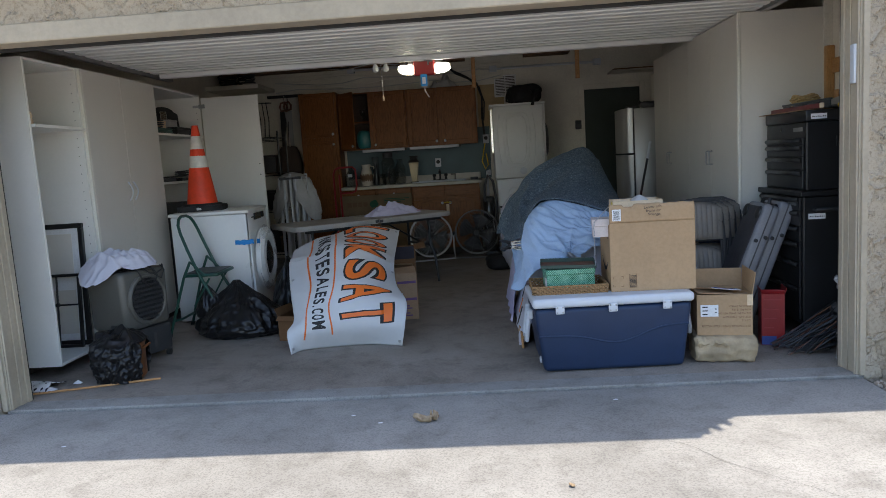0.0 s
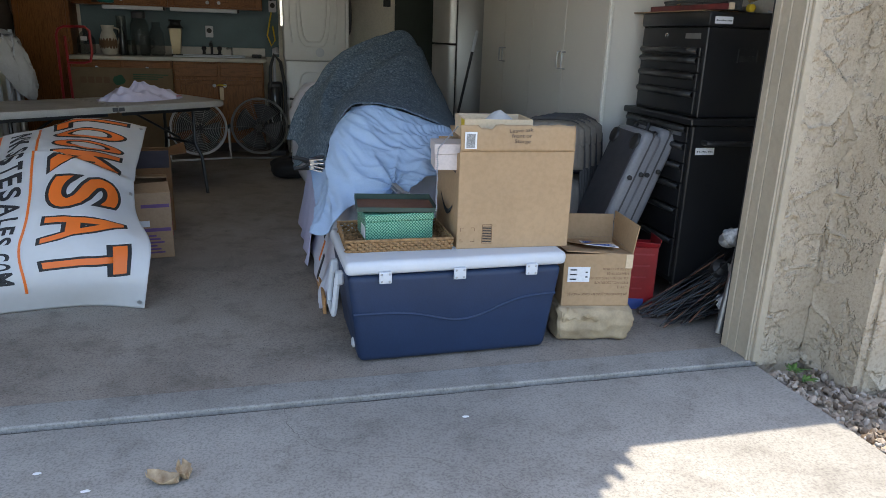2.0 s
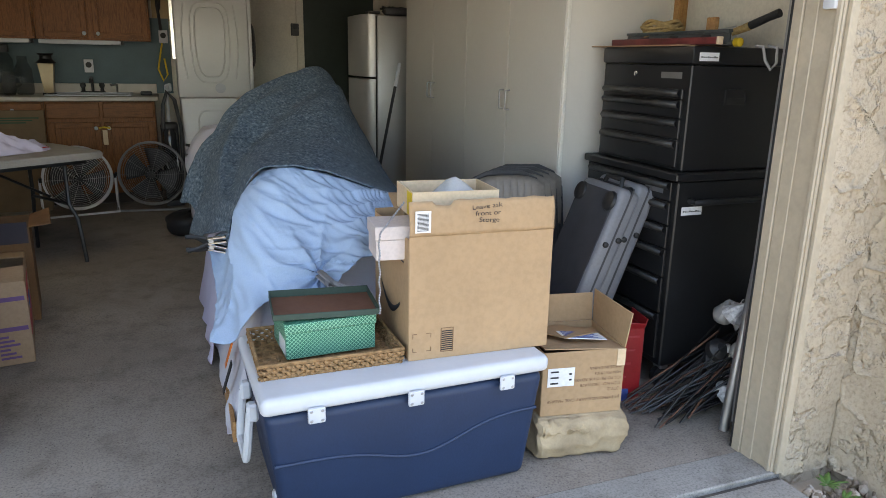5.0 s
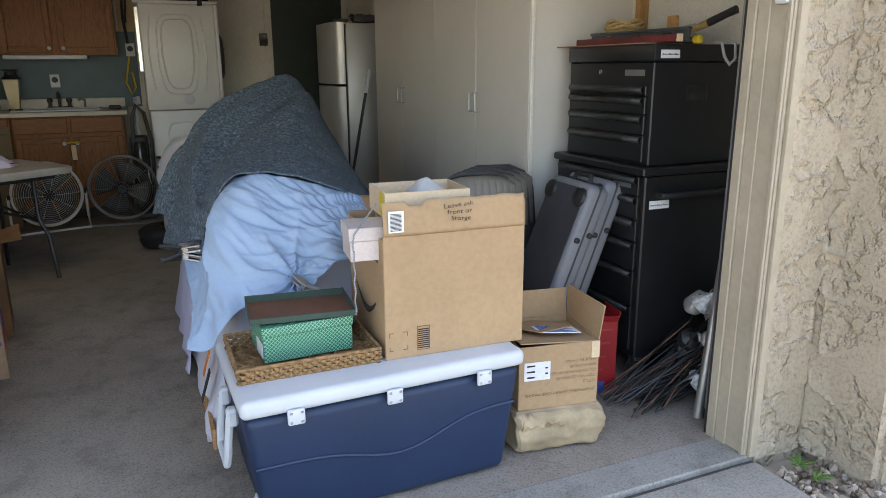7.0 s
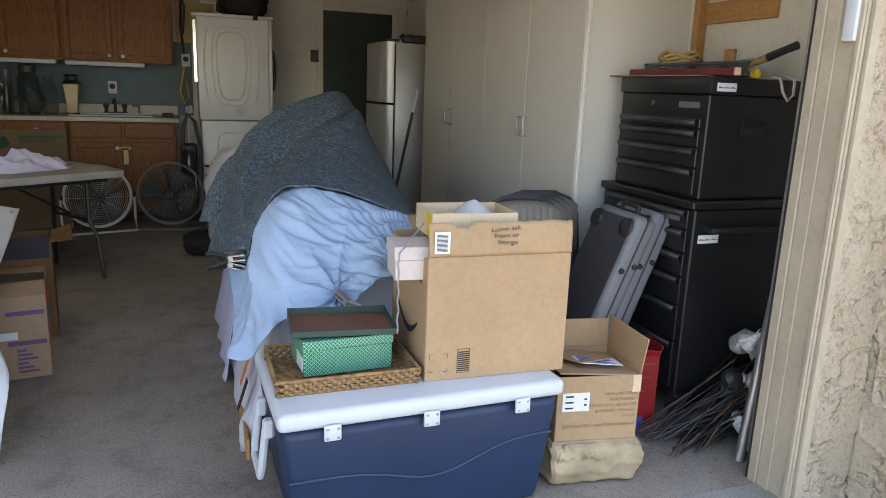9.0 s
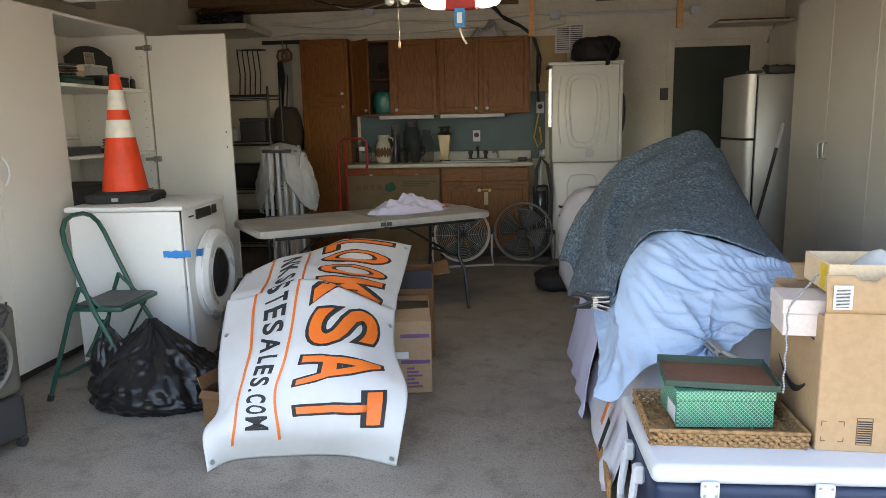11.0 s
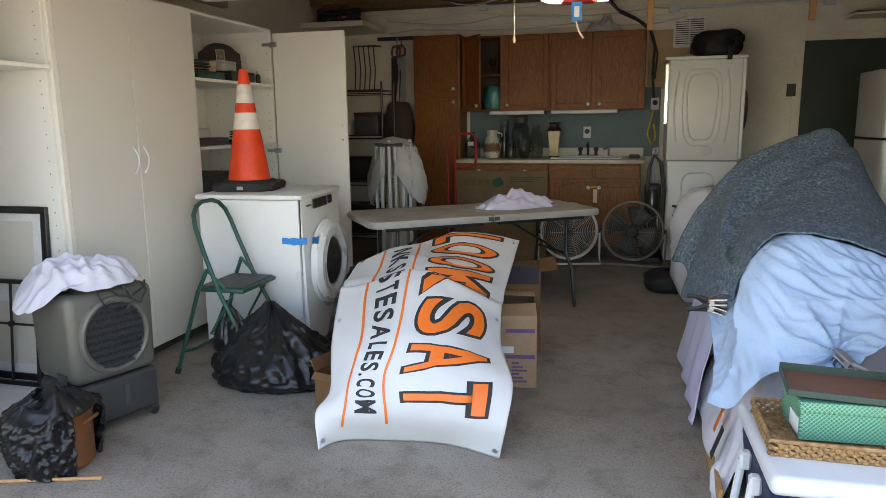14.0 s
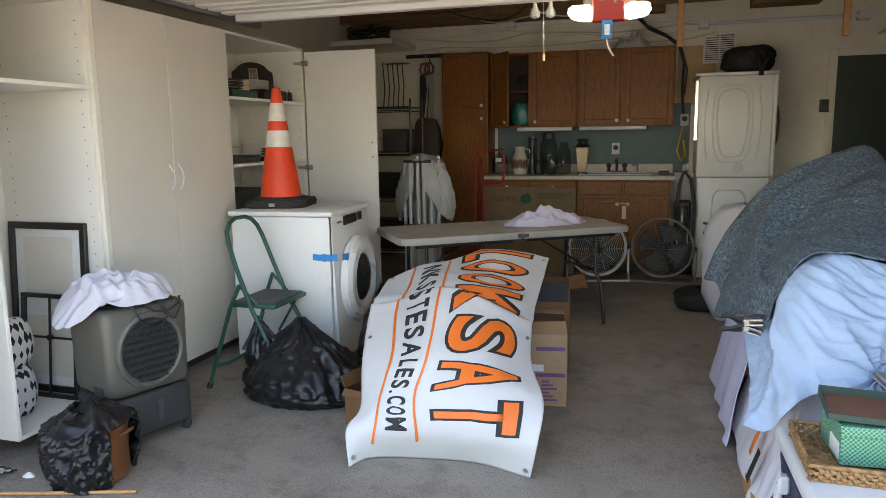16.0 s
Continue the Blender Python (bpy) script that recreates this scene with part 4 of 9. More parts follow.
def drawer(par, z0, z1, y0, y1, x):
    d = part("drawer", bx(x - 0.012, x - 0.0005, y0, y1, z0, z1, bevel=0.003), M["black_steel"], par)
    g = bm_new()
    sheet(g, lambda u, v: (x - 0.012 - 0.017 * math.sin(math.pi * (0.15 + 0.75 * v)), y0 + 0.01 + (y1 - y0 - 0.02) * u, z1 - 0.004 - 0.028 * v), 2, 6)
    part("pull", g, M["black_worn"], d, "worn full-width drawer pull", thick=0.002)


M["black_worn"] = plain("worn_black_steel", (0.035, 0.034, 0.033), 0.35, 0.2, var=0.6, scale=14, fine=80, relief=0.1)
for a, b in ((0.845, 0.925), (0.745, 0.84), (0.645, 0.74), (0.52, 0.64), (0.36, 0.515), (0.15, 0.355)):
    drawer(lower, a, b, 5.195, 5.80, 2.245)
part("push_handle", tube(bm_new(), [(2.31, 5.165, 0.85), (2.31, 5.125, 0.85), (2.33, 5.118, 0.85), (2.66, 5.118, 0.85), (2.68, 5.125, 0.85), (2.68, 5.165, 0.85)], 0.013, 10), M["black_plastic"], lower)
part("paper_label", bx(2.272, 2.375, 5.1625, 5.1645, 0.79, 0.825), M["paper"], lower, "white printed paper label")
for k in range(9):
    part("label_print", bx(2.279 + k * 0.0105, 2.286 + k * 0.0105, 5.1615, 5.1622, 0.803, 0.810 - 0.002 * (k % 3)), M["ink"], lower)
part("badge", bx(2.2305, 2.2325, 5.24, 5.36, 0.872, 0.895), M["galv"], lower)
for x in (2.29, 2.69):
    for y in (5.21, 5.79):
        c = part("caster", lathe(bm_new(), [(0.02, -0.016), (0.045, -0.014), (0.048, 0), (0.045, 0.014), (0.02, 0.016)], 16, m=pose(x, y, tz + 0.048, 90, 0, 0)), M["rubber"], lower)
        part("fork", bx(x - 0.02, x + 0.02, y - 0.028, y + 0.028, tz + 0.085, tz + 0.109, bevel=0.004), M["galv"], c)
upper = thing("tool_chest", "black steel tool chest with drawers and a closed lid", "tool chest", pose(2.5, 5.49, 0.966))
part("body", bx(2.275, 2.735, 5.195, 5.80, 0.967, 1.39, bevel=0.005), M["black_steel"], upper)
part("lid", bx(2.265, 2.737, 5.185, 5.81, 1.3915, 1.462, bevel=0.012, seg=2), M["black_steel"], upper)
for a, b in ((1.255, 1.295), (1.18, 1.25), (1.095, 1.175), (0.98, 1.09)):
    drawer(upper, a, b, 5.225, 5.775, 2.275)
part("divider", bx(2.2585, 2.2625, 5.497, 5.503, 1.257, 1.293), M["ink"], upper)
part("lock", lathe(bm_new(), [(0.011, 0), (0.011, 0.006), (0.006, 0.008)], 12, m=pose(2.275, 5.55, 1.35, 0, -90, 0)), M["chrome"], upper)
part("badge", bx(2.2735, 2.2748, 5.25, 5.38, 1.335, 1.36), M["galv"], upper)
bm = bm_new()
for a in ((2.45, 2.56, 5.185, 5.1945, 1.29, 1.296), (2.45, 2.56, 5.185, 5.1945, 1.23, 1.236), (2.45, 2.456, 5.185, 5.1945, 1.236, 1.29), (2.554, 2.56, 5.185, 5.1945, 1.236, 1.29)):
    box(bm, *a)
part("side_grip", bm, M["black_plastic"], upper)
part("grip_plate", bx(2.456, 2.554, 5.1905, 5.1948, 1.236, 1.262), M["black_worn"], upper)
part("paper_label", bx(2.295, 2.39, 5.1825, 5.1845, 1.405, 1.438), M["paper"], upper, "white printed paper label")
for k in range(8):
    part("label_print", bx(2.302 + k * 0.0105, 2.309 + k * 0.0105, 5.1815, 5.1822, 1.417, 1.424 - 0.002 * (k % 3)), M["ink"], upper)


# ---- cloths, banner, table and boxes ----


def catmull(ps, t):
    n = len(ps) - 1
    f = min(max(t * n, 0), n - 1e-6)
    i = int(f)
    u = f - i
    p0, p1, p2, p3 = ps[max(i - 1, 0)], ps[i], ps[i + 1], ps[min(i + 2, n)]
    return [0.5 * (2 * b + (c - a) * u + (2 * a - 5 * b + 4 * c - d) * u * u + (3 * b - a - 3 * c + d) * u ** 3) for a, b, c, d in zip(p0, p1, p2, p3)]


def relax(bm, n=2):
    for _ in range(n):
        bmesh.ops.smooth_vert(bm, verts=bm.verts, factor=0.5, use_axis_x=True, use_axis_y=True, use_axis_z=True)


def drape(x0, x1, y0, y1, top, skirts, nu, nv, flare=0.2, folds=0.03, freq=18.0, seed=0.0, wrinkle=0.008, rounds=3):
    """A cloth over a block: its skirts (left, right, front, back) hang down with folds."""
    sl, sr, sf, sb = skirts
    bm = bm_new()

    def at(u, v):
        s = -sl + u * (x1 - x0 + sl + sr)
        t = -sf + v * (y1 - y0 + sf + sb)
        dl, dr, df, db = max(0, -s), max(0, s - (x1 - x0)), max(0, -t), max(0, t - (y1 - y0))
        x, y = x0 + min(max(s, 0), x1 - x0), y0 + min(max(t, 0), y1 - y0)
        dx, dy = dl + dr, df + db
        drop = max(dx, dy) + 0.35 * min(dx, dy)
        wave = math.sin((x + y + s * 0.3 + t * 0.3) * freq + 3 * wob(x, y, seed, 2.5)) + 0.6 * wob(s, t, seed, 9)
        side = 1 if dr > 0 else -1
        back = 1 if db > 0 else -1
        z = top(x, y) - drop + wrinkle * wob(s, t, seed + 5, 8) + wrinkle * 0.6 * wob(s, t, seed + 9, 22)
        x += side * (flare * dx + (folds * wave * min(1, dx * 4) if dx > 0 else 0))
        y += back * (flare * dy + (folds * wave * min(1, dy * 4) if dy > 0 else 0))
        return (x, y, max(z, fz(y) + 0.006 + 0.004 * (1 + wave)))

    sheet(bm, at, nu, nv)
    relax(bm, rounds)
    return bm


sheet_far = solo("bed_sheet", drape(0.55, 1.45, 6.02, 6.98, lambda x, y: 0.70, (0.68, 0.3, 0.05, 0.5), 110, 110, 0.17, 0.011, 15, 1.0), M["lilac_cloth"], "lilac-white sheet hanging to the floor under the blanket", "sheet", smooth=80, thick=0.003)
near_bm = drape(0.66, 1.62, 5.50, 6.20, lambda x, y: 0.68, (0.62, 0.3, 0.40, 0.03), 110, 90, 0.32, 0.010, 14, 2.0)
sheet_near = solo("printed_sheet", near_bm, M["white_cloth"], "white printed banner cloth draped under a blue sheet", "sheet", smooth=80, thick=0.003)


def on_skirt(y, z):
    """A spot on the printed cloth's hanging side."""
    return (0.66 - 0.32 * (0.68 - z) - 0.034, y, z)


def print_patch(y0, y1, z0, z1, mat, nm="print"):
    bm = bm_new()
    sheet(bm, lambda u, v: (on_skirt(0, z0 + (z1 - z0) * v)[0], y0 + (y1 - y0) * u, z0 + (z1 - z0) * v), 4, 4)
    part(nm, bm, M[mat], sheet_near, thick=0.002)


for a in ((5.90, 5.93, 0.46, 0.54, "ink"), (5.84, 5.87, 0.42, 0.50, "ink"), (5.80, 5.97, 0.33, 0.38, "orange_ink"), (5.70, 5.74, 0.36, 0.50, "orange_ink"), (5.62, 5.66, 0.30, 0.40, "ink"), (5.56, 5.60, 0.20, 0.30, "orange_ink"), (5.45, 5.50, 0.14, 0.26, "ink")):
    M.setdefault("orange_ink", plain("orange_print", (0.82, 0.20, 0.03), 0.6, var=0.08, relief=0))
    print_patch(*a)
part("letters", (lambda b: (bmesh.ops.transform(b, matrix=pose(on_skirt(5.95, 0.355)[0] - 0.003, 5.955, 0.345, 90, 0, -90), verts=b.verts), b)[1])(letters("oo", 0.05)), M["paper"], sheet_near)
solo("plywood_strip", bx(0.47, 0.485, 5.32, 5.85, 0.002, 0.09, bevel=0.003, m=None), M["pine"], "brown wooden strip standing on edge under the cloth", "board")


BLUE_EDGE = [(0.63, 0), (0.57, 0), (0.53, 0), (0.507, 0), (0.512, 0), (0.472, 0), (0.415, 0)]


def ease(x, a, c):
    k = min(1.0, max(0.0, (x - a) / (c - a)))
    return k * k * (3 - 2 * k)


def blue_base(u, v):
    """The sheet: over the hump (v below 0), down the front, and back along the side (u below 0)."""
    w = max(0.0, v)
    xl = catmull(BLUE_EDGE, w)[0]
    uu = max(0.0, u)
    # the near edge turns round softly into the hanging side
    x = xl + (1.45 - xl) * uu + 0.03 * (1 - w) ** 5 * (1 - uu)
    zt = 0.975 - 0.010 * uu - 0.285 * max(0.0, uu - 0.12) ** 1.25
    zb = 0.415 + 0.145 * ease(x, 0.44, 0.64) + 0.115 * ease(x, 0.82, 0.98)
    zt -= 0.025 * ease(0.09 - uu, 0.0, 0.09)
    z = zt + (zb - zt) * w
    y = 5.66 - 0.36 * w ** 0.75 + 0.12 * ease(x, 0.85, 1.2) * w - 0.05 * (1 - ease(x, 0.46, 0.62)) * w * w
    y += 0.07 * (1 - min(1.0, uu / 0.13)) ** 2
    if v < 0:
        y += -v * 1.0
        z -= 0.10 * -v
        x -= 0.10 * v
    if u < 0:
        q = -u
        back = min(q * 1.0, 0.62)
        y += back
        x += 0.02 * math.sin(q * 5) * w + (0.05 + 0.16 * (1 - w)) * min(1.0, q * 3) * (1 - 0.6 * w)
        z -= 0.05 * (1 - w) * min(1.0, q * 4)
        z += (0.20 * w * w) * min(1.0, q * 2.2)
    return Vector((x, y, z))


def blue_at(u, v):
    p = blue_base(u, v)
    e = 0.004
    n = (blue_base(u + e, v) - blue_base(u - e, v)).cross(blue_base(u, v + e) - blue_base(u, v - e)).normalized()
    if n.y - 0.6 * n.z + 0.5 * n.x > 0:
        n = -n
    front = ease(u, -0.05, 0.06) * ease(v, -0.15, 0.02)
    # taut folds that run to the far corner, and a fan gathered by the clamp
    a1 = math.atan2(p.z - 0.79, 1.55 - p.x)
    d = front * (0.004 + 0.016 * ease(p.x, 0.58, 0.95)) * (0.7 - 2 * abs(wob(a1 * 6.5, p.x * 0.6, 2, 1.4))) * ease(p.z, 0.60, 0.72)
    r = math.hypot(p.x - 0.81, p.z - 0.615)
    a2 = math.atan2(p.z - 0.615, p.x - 0.81)
    d += front * 0.028 * (0.6 - 1.4 * abs(math.sin(a2 * 4.5 + 1.2 * wob(p.x, p.z, 7, 4)))) * math.exp(-r * 5.5)
    # the loose corner, gathered in soft upright folds
    tail = 1 - ease(p.z, 0.50, 0.66)
    d += tail * 0.014 * math.sin(p.x * 42 - p.z * 14 + p.y * 9 + 2.2 * wob(p.x, p.z, 4, 5))
    d += 0.016 * wob(p.x + 0.4 * p.z, p.y + p.z, 11, 3.2) * ease(v, -0.1, 0.1)
    # long taut creases from the hump's corner down to the clamp and across the front
    a3 = math.atan2(p.z - 1.02, p.x - 0.42)
    r3 = math.hypot(p.x - 0.42, p.z - 1.02)
    d += front * 0.010 * (0.6 - 2 * abs(wob(a3 * 5.5, r3 * 1.1, 13, 1.5))) * ease(r3, 0.05, 0.3)
    a4 = math.atan2(p.z - 0.66, p.x - 1.15)
    d += front * 0.012 * (0.6 - 2 * abs(wob(a4 * 9, math.hypot(p.x - 1.15, p.z - 0.66) * 1.2, 17, 1.6))) * ease(p.x, 0.5, 0.8)
    d += 0.012 * (0.5 - 2 * abs(wob(p.x * 0.8 + p.z * 0.7, p.z - p.y, 5, 8)))
    d += 0.0022 * (0.5 - 2 * abs(wob(p.x + 0.6 * p.z, p.z * 0.7 - p.y, 21, 42)))
    d += 0.0045 * (0.5 - 2 * abs(wob(p.x * 0.5 + p.z, p.z - p.y, 8, 21)))
    d *= 0.25 + 0.75 * ease(v, -0.04, 0.08) * (1 if u > 0 else 1 - 0.7 * (1 - ease(v, 0.3, 0.6)))
    return tuple(p + n * d)


blue_bm = bm_new()
sheet(blue_bm, lambda s, t: blue_at(-0.62 + 1.62 * s, -0.36 + 1.36 * t), 230, 190)
solo("blue_sheet", blue_bm, M["blue_cloth"], "rumpled light blue sheet clamped over a covered heap", "sheet", smooth=80, thick=0.003)

SECT = [
    [(0.51, 5.66, 0.69), (0.56, 5.665, 0.825), (0.664, 5.655, 0.974), (0.868, 5.655, 0.958), (1.034, 5.655, 0.905), (1.30, 5.655, 0.79)],
    [(0.438, 6.28, 0.61), (0.52, 6.28, 0.786), (0.679, 6.28, 0.965), (0.997, 6.28, 1.045), (1.214, 6.28, 0.915), (1.46, 6.28, 0.68)],
    [(0.398, 6.80, 0.63), (0.505, 6.80, 0.874), (0.709, 6.80, 1.102), (1.131, 6.80, 1.203), (1.345, 6.80, 0.978), (1.545, 6.80, 0.63)],
    [(0.47, 7.30, 0.68), (0.61, 7.30, 0.971), (0.808, 7.30, 1.197), (1.244, 7.30, 1.305), (1.389, 7.30, 1.085), (1.60, 7.30, 0.62)],
    [(0.52, 7.65, 0.66), (0.66, 7.65, 0.90), (0.86, 7.62, 1.10), (1.20, 7.62, 1.19), (1.38, 7.65, 1.0), (1.58, 7.65, 0.58)],
    [(0.58, 7.95, 0.50), (0.70, 7.95, 0.60), (0.88, 7.95, 0.69), (1.18, 7.95, 0.73), (1.36, 7.95, 0.65), (1.54, 7.95, 0.42)],
]


def blanket_at(u, v):
    x, y, z = catmull([catmull(row, u) for row in SECT], v)
    k = 1 - u
    edge = max(0, 1 - u * 3.2)
    calm = min(1.0, v * 6)
    z += calm * 0.012 * wob(x, y, 2, 4.5) + 0.006 * wob(x, y, 6, 12)
    x += 0.035 * edge * math.sin(v * 26 + 2 * wob(v, u, 0, 5))
    z += 0.035 * edge * (math.sin(v * 17 + 0.6) - 0.2) * edge
    y -= 0.02 * (1 - v) ** 8 * math.sin(u * 17)
    # ridge folds running down from the peak
    z += calm * 0.030 * (0.7 - 2 * abs(math.sin((u * 1.5 + v * 1.1) * 3.14 + 0.9 + 0.5 * wob(u, v, 4, 3)))) * math.sin(math.pi * min(1, v * 1.2)) * (0.4 + 0.6 * k)
    x += calm * 0.022 * (0.5 - 2 * abs(wob(v * 2.2, u * 0.7, 3, 3.0))) * max(0, 1 - u * 1.6)
    z += calm * 0.010 * (0.5 - 2 * abs(wob(x * 0.6 + z, y + z * 0.7, 9, 5.0)))
    # two sharp folds that fall from the peak to the near hem and to the side
    d1 = u - 0.13 - 0.80 * (v - 0.04)
    z += calm * (0.040 * math.exp(-(d1 / 0.035) ** 2) - 0.045 * math.exp(-((d1 - 0.10) / 0.05) ** 2)) * ease(0.72 - v, 0.0, 0.2)
    d2 = v - 0.36 - 0.40 * u
    z += calm * (0.035 * math.exp(-(d2 / 0.022) ** 2) - 0.035 * math.exp(-((d2 + 0.07) / 0.035) ** 2)) * ease(0.6 - u, 0.0, 0.15)
    return (x, y, z)


bl_bm = bm_new()
sheet(bl_bm, blanket_at, 130, 150)
m, nt, b, v = shader("grey_blue_felt", 0.95, spec=0.1)
fl = nt.nodes.new("ShaderNodeTexVoronoi")
fl.inputs["Scale"].default_value = 75
nt.links.new(v, fl.inputs["Vector"])
base = ramp(nt, nz(nt, v, 70, 5, 0.75), [(0.32, (0.04, 0.062, 0.085)), (0.5, (0.105, 0.14, 0.168)), (0.66, (0.24, 0.285, 0.32))])
fleck = ramp(nt, fl.outputs["Color"], [(0.0, (0.45, 0.55, 0.70)), (0.35, (0.9, 0.95, 1.0)), (0.8, (1, 1, 1)), (1.0, (1.7, 1.75, 1.8))])
nt.links.new(mixc(nt, 0.75, base, fleck, "MULTIPLY"), b.inputs["Base Color"])
bump(nt, b, nz(nt, v, 220, 3), 0.6, 0.004)
M["felt"] = m
solo("moving_blanket", bl_bm, M["felt"], "grey-blue speckled felt moving blanket over a tall heap", "blanket", smooth=80, thick=0.006)

# the vinyl banner over its boxes
BANNER_U = [0, 0.14, 0.375, 0.7, 1]
BANNER_V = [0, 0.1, 0.25, 0.42, 0.6, 0.8, 1]
BANNER = [
    [(-1.138, 5.413, 0.012), (-1.172, 5.47, 0.151), (-1.141, 5.56, 0.234), (-1.185, 5.70, 0.391), (-1.258, 5.98, 0.561), (-1.292, 6.18, 0.595), (-1.323, 6.41, 0.63)],
    [(-1.081, 5.516, 0.012), (-1.045, 5.48, 0.153), (-1.036, 5.54, 0.286), (-1.023, 5.66, 0.443), (-1.104, 5.95, 0.583), (-1.133, 6.20, 0.636), (-1.165, 6.44, 0.70)],
    [(-0.874, 5.571, 0.012), (-0.854, 5.50, 0.159), (-0.873, 5.54, 0.315), (-0.844, 5.64, 0.469), (-0.878, 5.93, 0.665), (-0.925, 6.20, 0.712), (-0.985, 6.50, 0.747)],
    [(-0.609, 5.593, 0.012), (-0.582, 5.52, 0.164), (-0.589, 5.57, 0.332), (-0.609, 5.74, 0.478), (-0.657, 6.02, 0.629), (-0.700, 6.35, 0.687), (-0.742, 6.68, 0.784)],
    [(-0.365, 5.519, 0.012), (-0.331, 5.50, 0.178), (-0.327, 5.62, 0.309), (-0.429, 5.90, 0.389), (-0.474, 6.22, 0.52), (-0.490, 6.55, 0.594), (-0.500, 6.92, 0.693)],
]


def hermite(ts, ps, t):
    """A smooth curve through points ps at the uneven steps ts."""
    i = max(k for k in range(len(ts) - 1) if ts[k] <= t or k == 0)
    h = ts[i + 1] - ts[i]
    u = (t - ts[i]) / h

    def slope(k):
        a, c = max(k - 1, 0), min(k + 1, len(ts) - 1)
        return [(q - r) / (ts[c] - ts[a]) for q, r in zip(ps[c], ps[a])]

    m0, m1 = slope(i), slope(i + 1)
    h0, h1, h2, h3 = 2 * u ** 3 - 3 * u * u + 1, u ** 3 - 2 * u * u + u, 3 * u * u - 2 * u ** 3, u ** 3 - u * u
    return [h0 * a + h1 * h * b + h2 * c + h3 * h * d for a, b, c, d in zip(ps[i], m0, ps[i + 1], m1)]


def banner_at(u, v, lift=0.0):
    p = Vector(hermite(BANNER_U, [hermite(BANNER_V, col, v) for col in BANNER], u))
    calm = min(1.0, v * 8)
    # the pinched fold across the upper part, soft creases and storage folds
    fold = 0.63 - 0.05 * u + 0.03 * math.sin(u * 5)
    p.z += 0.022 * math.exp(-((v - fold) / 0.022) ** 2) * (0.4 + 0.6 * u) - 0.018 * math.exp(-((v - fold - 0.05) / 0.03) ** 2)
    p.z += calm * (0.010 * (0.5 - 2 * abs(wob(u * 1.2 + v, v * 2, 3, 2.4))) + 0.004 * wob(u, v, 5, 13))
    p.y += calm * (0.008 * wob(u * 2, v * 3, 0, 2.2) + 0.006 * (0.5 - 2 * abs(wob(u * 2 - v, v, 9, 3.5))))
    if lift:
        e = 0.01
        du = banner_at(min(u + e, 1), v) - banner_at(max(u - e, 0), v)
        dv = banner_at(u, min(v + e, 1)) - banner_at(u, max(v - e, 0))
        n = du.cross(dv).normalized()
        if n.z - 0.5 * n.y < 0:
            n = -n
        p += n * lift
    return p


M["vinyl"] = plain("white_vinyl", (0.57, 0.57, 0.57), 0.45, var=0.05, scale=4, fine=40, relief=0.05)
banner = thing("vinyl_banner", "white vinyl banner with orange and black letters over boxes", "banner", pose(-0.85, 5.9, 0.0))
bm = bm_new()
sheet(bm, banner_at, 80, 130)
part("vinyl_sheet", bm, M["vinyl"], banner, thick=0.002, smooth=80)


def banner_text(s, u0, u1, v0, v1, mat, lift, bold=0.0, nm="letter"):
    """A word whose capitals point across the banner and which reads towards its front edge."""
    bm = letters(s, 1.0, bold=bold)
    xs = [p.co.x for p in bm.verts]
    ys = [p.co.y for p in bm.verts]
    if not xs:
        return None
    xa, xb, ya, yb2 = min(xs), max(xs), min(ys), max(ys)
    bmesh.ops.triangulate(bm, faces=bm.faces)
    for _ in range(3):
        es = [e for e in bm.edges if e.calc_length() > 0.12]
        if not es:
            break
        bmesh.ops.subdivide_edges(bm, edges=es, cuts=1)
        bmesh.ops.triangulate(bm, faces=bm.faces)
    for p in bm.verts:
        fu = u0 + (u1 - u0) * (p.co.y - ya) / (yb2 - ya)
        fv = v0 + (v1 - v0) * (p.co.x - xa) / (xb - xa)
        p.co = banner_at(min(max(fu, 0), 1), min(max(fv, 0), 1), lift)
    return part(nm, bm, mat, banner, smooth=0)


M["banner_orange"] = plain("banner_orange_ink", (0.82, 0.165, 0.02), 0.5, var=0.06, relief=0)
for ch, v0, v1 in (("L", 0.985, 0.925), ("O", 0.905, 0.825), ("O", 0.80, 0.72), ("K", 0.70, 0.54), ("S", 0.53, 0.41), ("A", 0.385, 0.265), ("T", 0.235, 0.115)):
    banner_text(ch, 0.455, 0.905, v0 + 0.006, v1 - 0.006, M["ink"], 0.0035, 0.065, "letter_outline")
    banner_text(ch, 0.475, 0.885, v0 - 0.003, v1 + 0.003, M["banner_orange"], 0.0055, 0.018)
for ch, v0, v1 in (("N", 0.96, 0.88), ("K", 0.865, 0.80), ("S", 0.785, 0.735), ("E", 0.72, 0.675), ("S", 0.66, 0.618), ("T", 0.60, 0.565), ("E", 0.555, 0.52), ("S", 0.51, 0.475), ("A", 0.465, 0.415), ("L", 0.402, 0.373), ("E", 0.363, 0.325), ("S", 0.315, 0.28), (".", 0.272, 0.262), ("C", 0.25, 0.215), ("O", 0.205, 0.17), ("M", 0.16, 0.108)):
    banner_text(ch, 0.20, 0.325 if ch != "." else 0.225, v0, v1, M["ink"], 0.0035, 0.03)
for u0, va3, vb3 in ((0.135, 0.055, 0.985), (0.368, 0.07, 0.985)):
    bm = bm_new()
    sheet(bm, lambda u, v: banner_at(u0 + 0.014 * u, va3 + (vb3 - va3) * v, 0.004), 1, 90)
    part("print_stripe", bm, M["banner_orange"], banner, smooth=0)
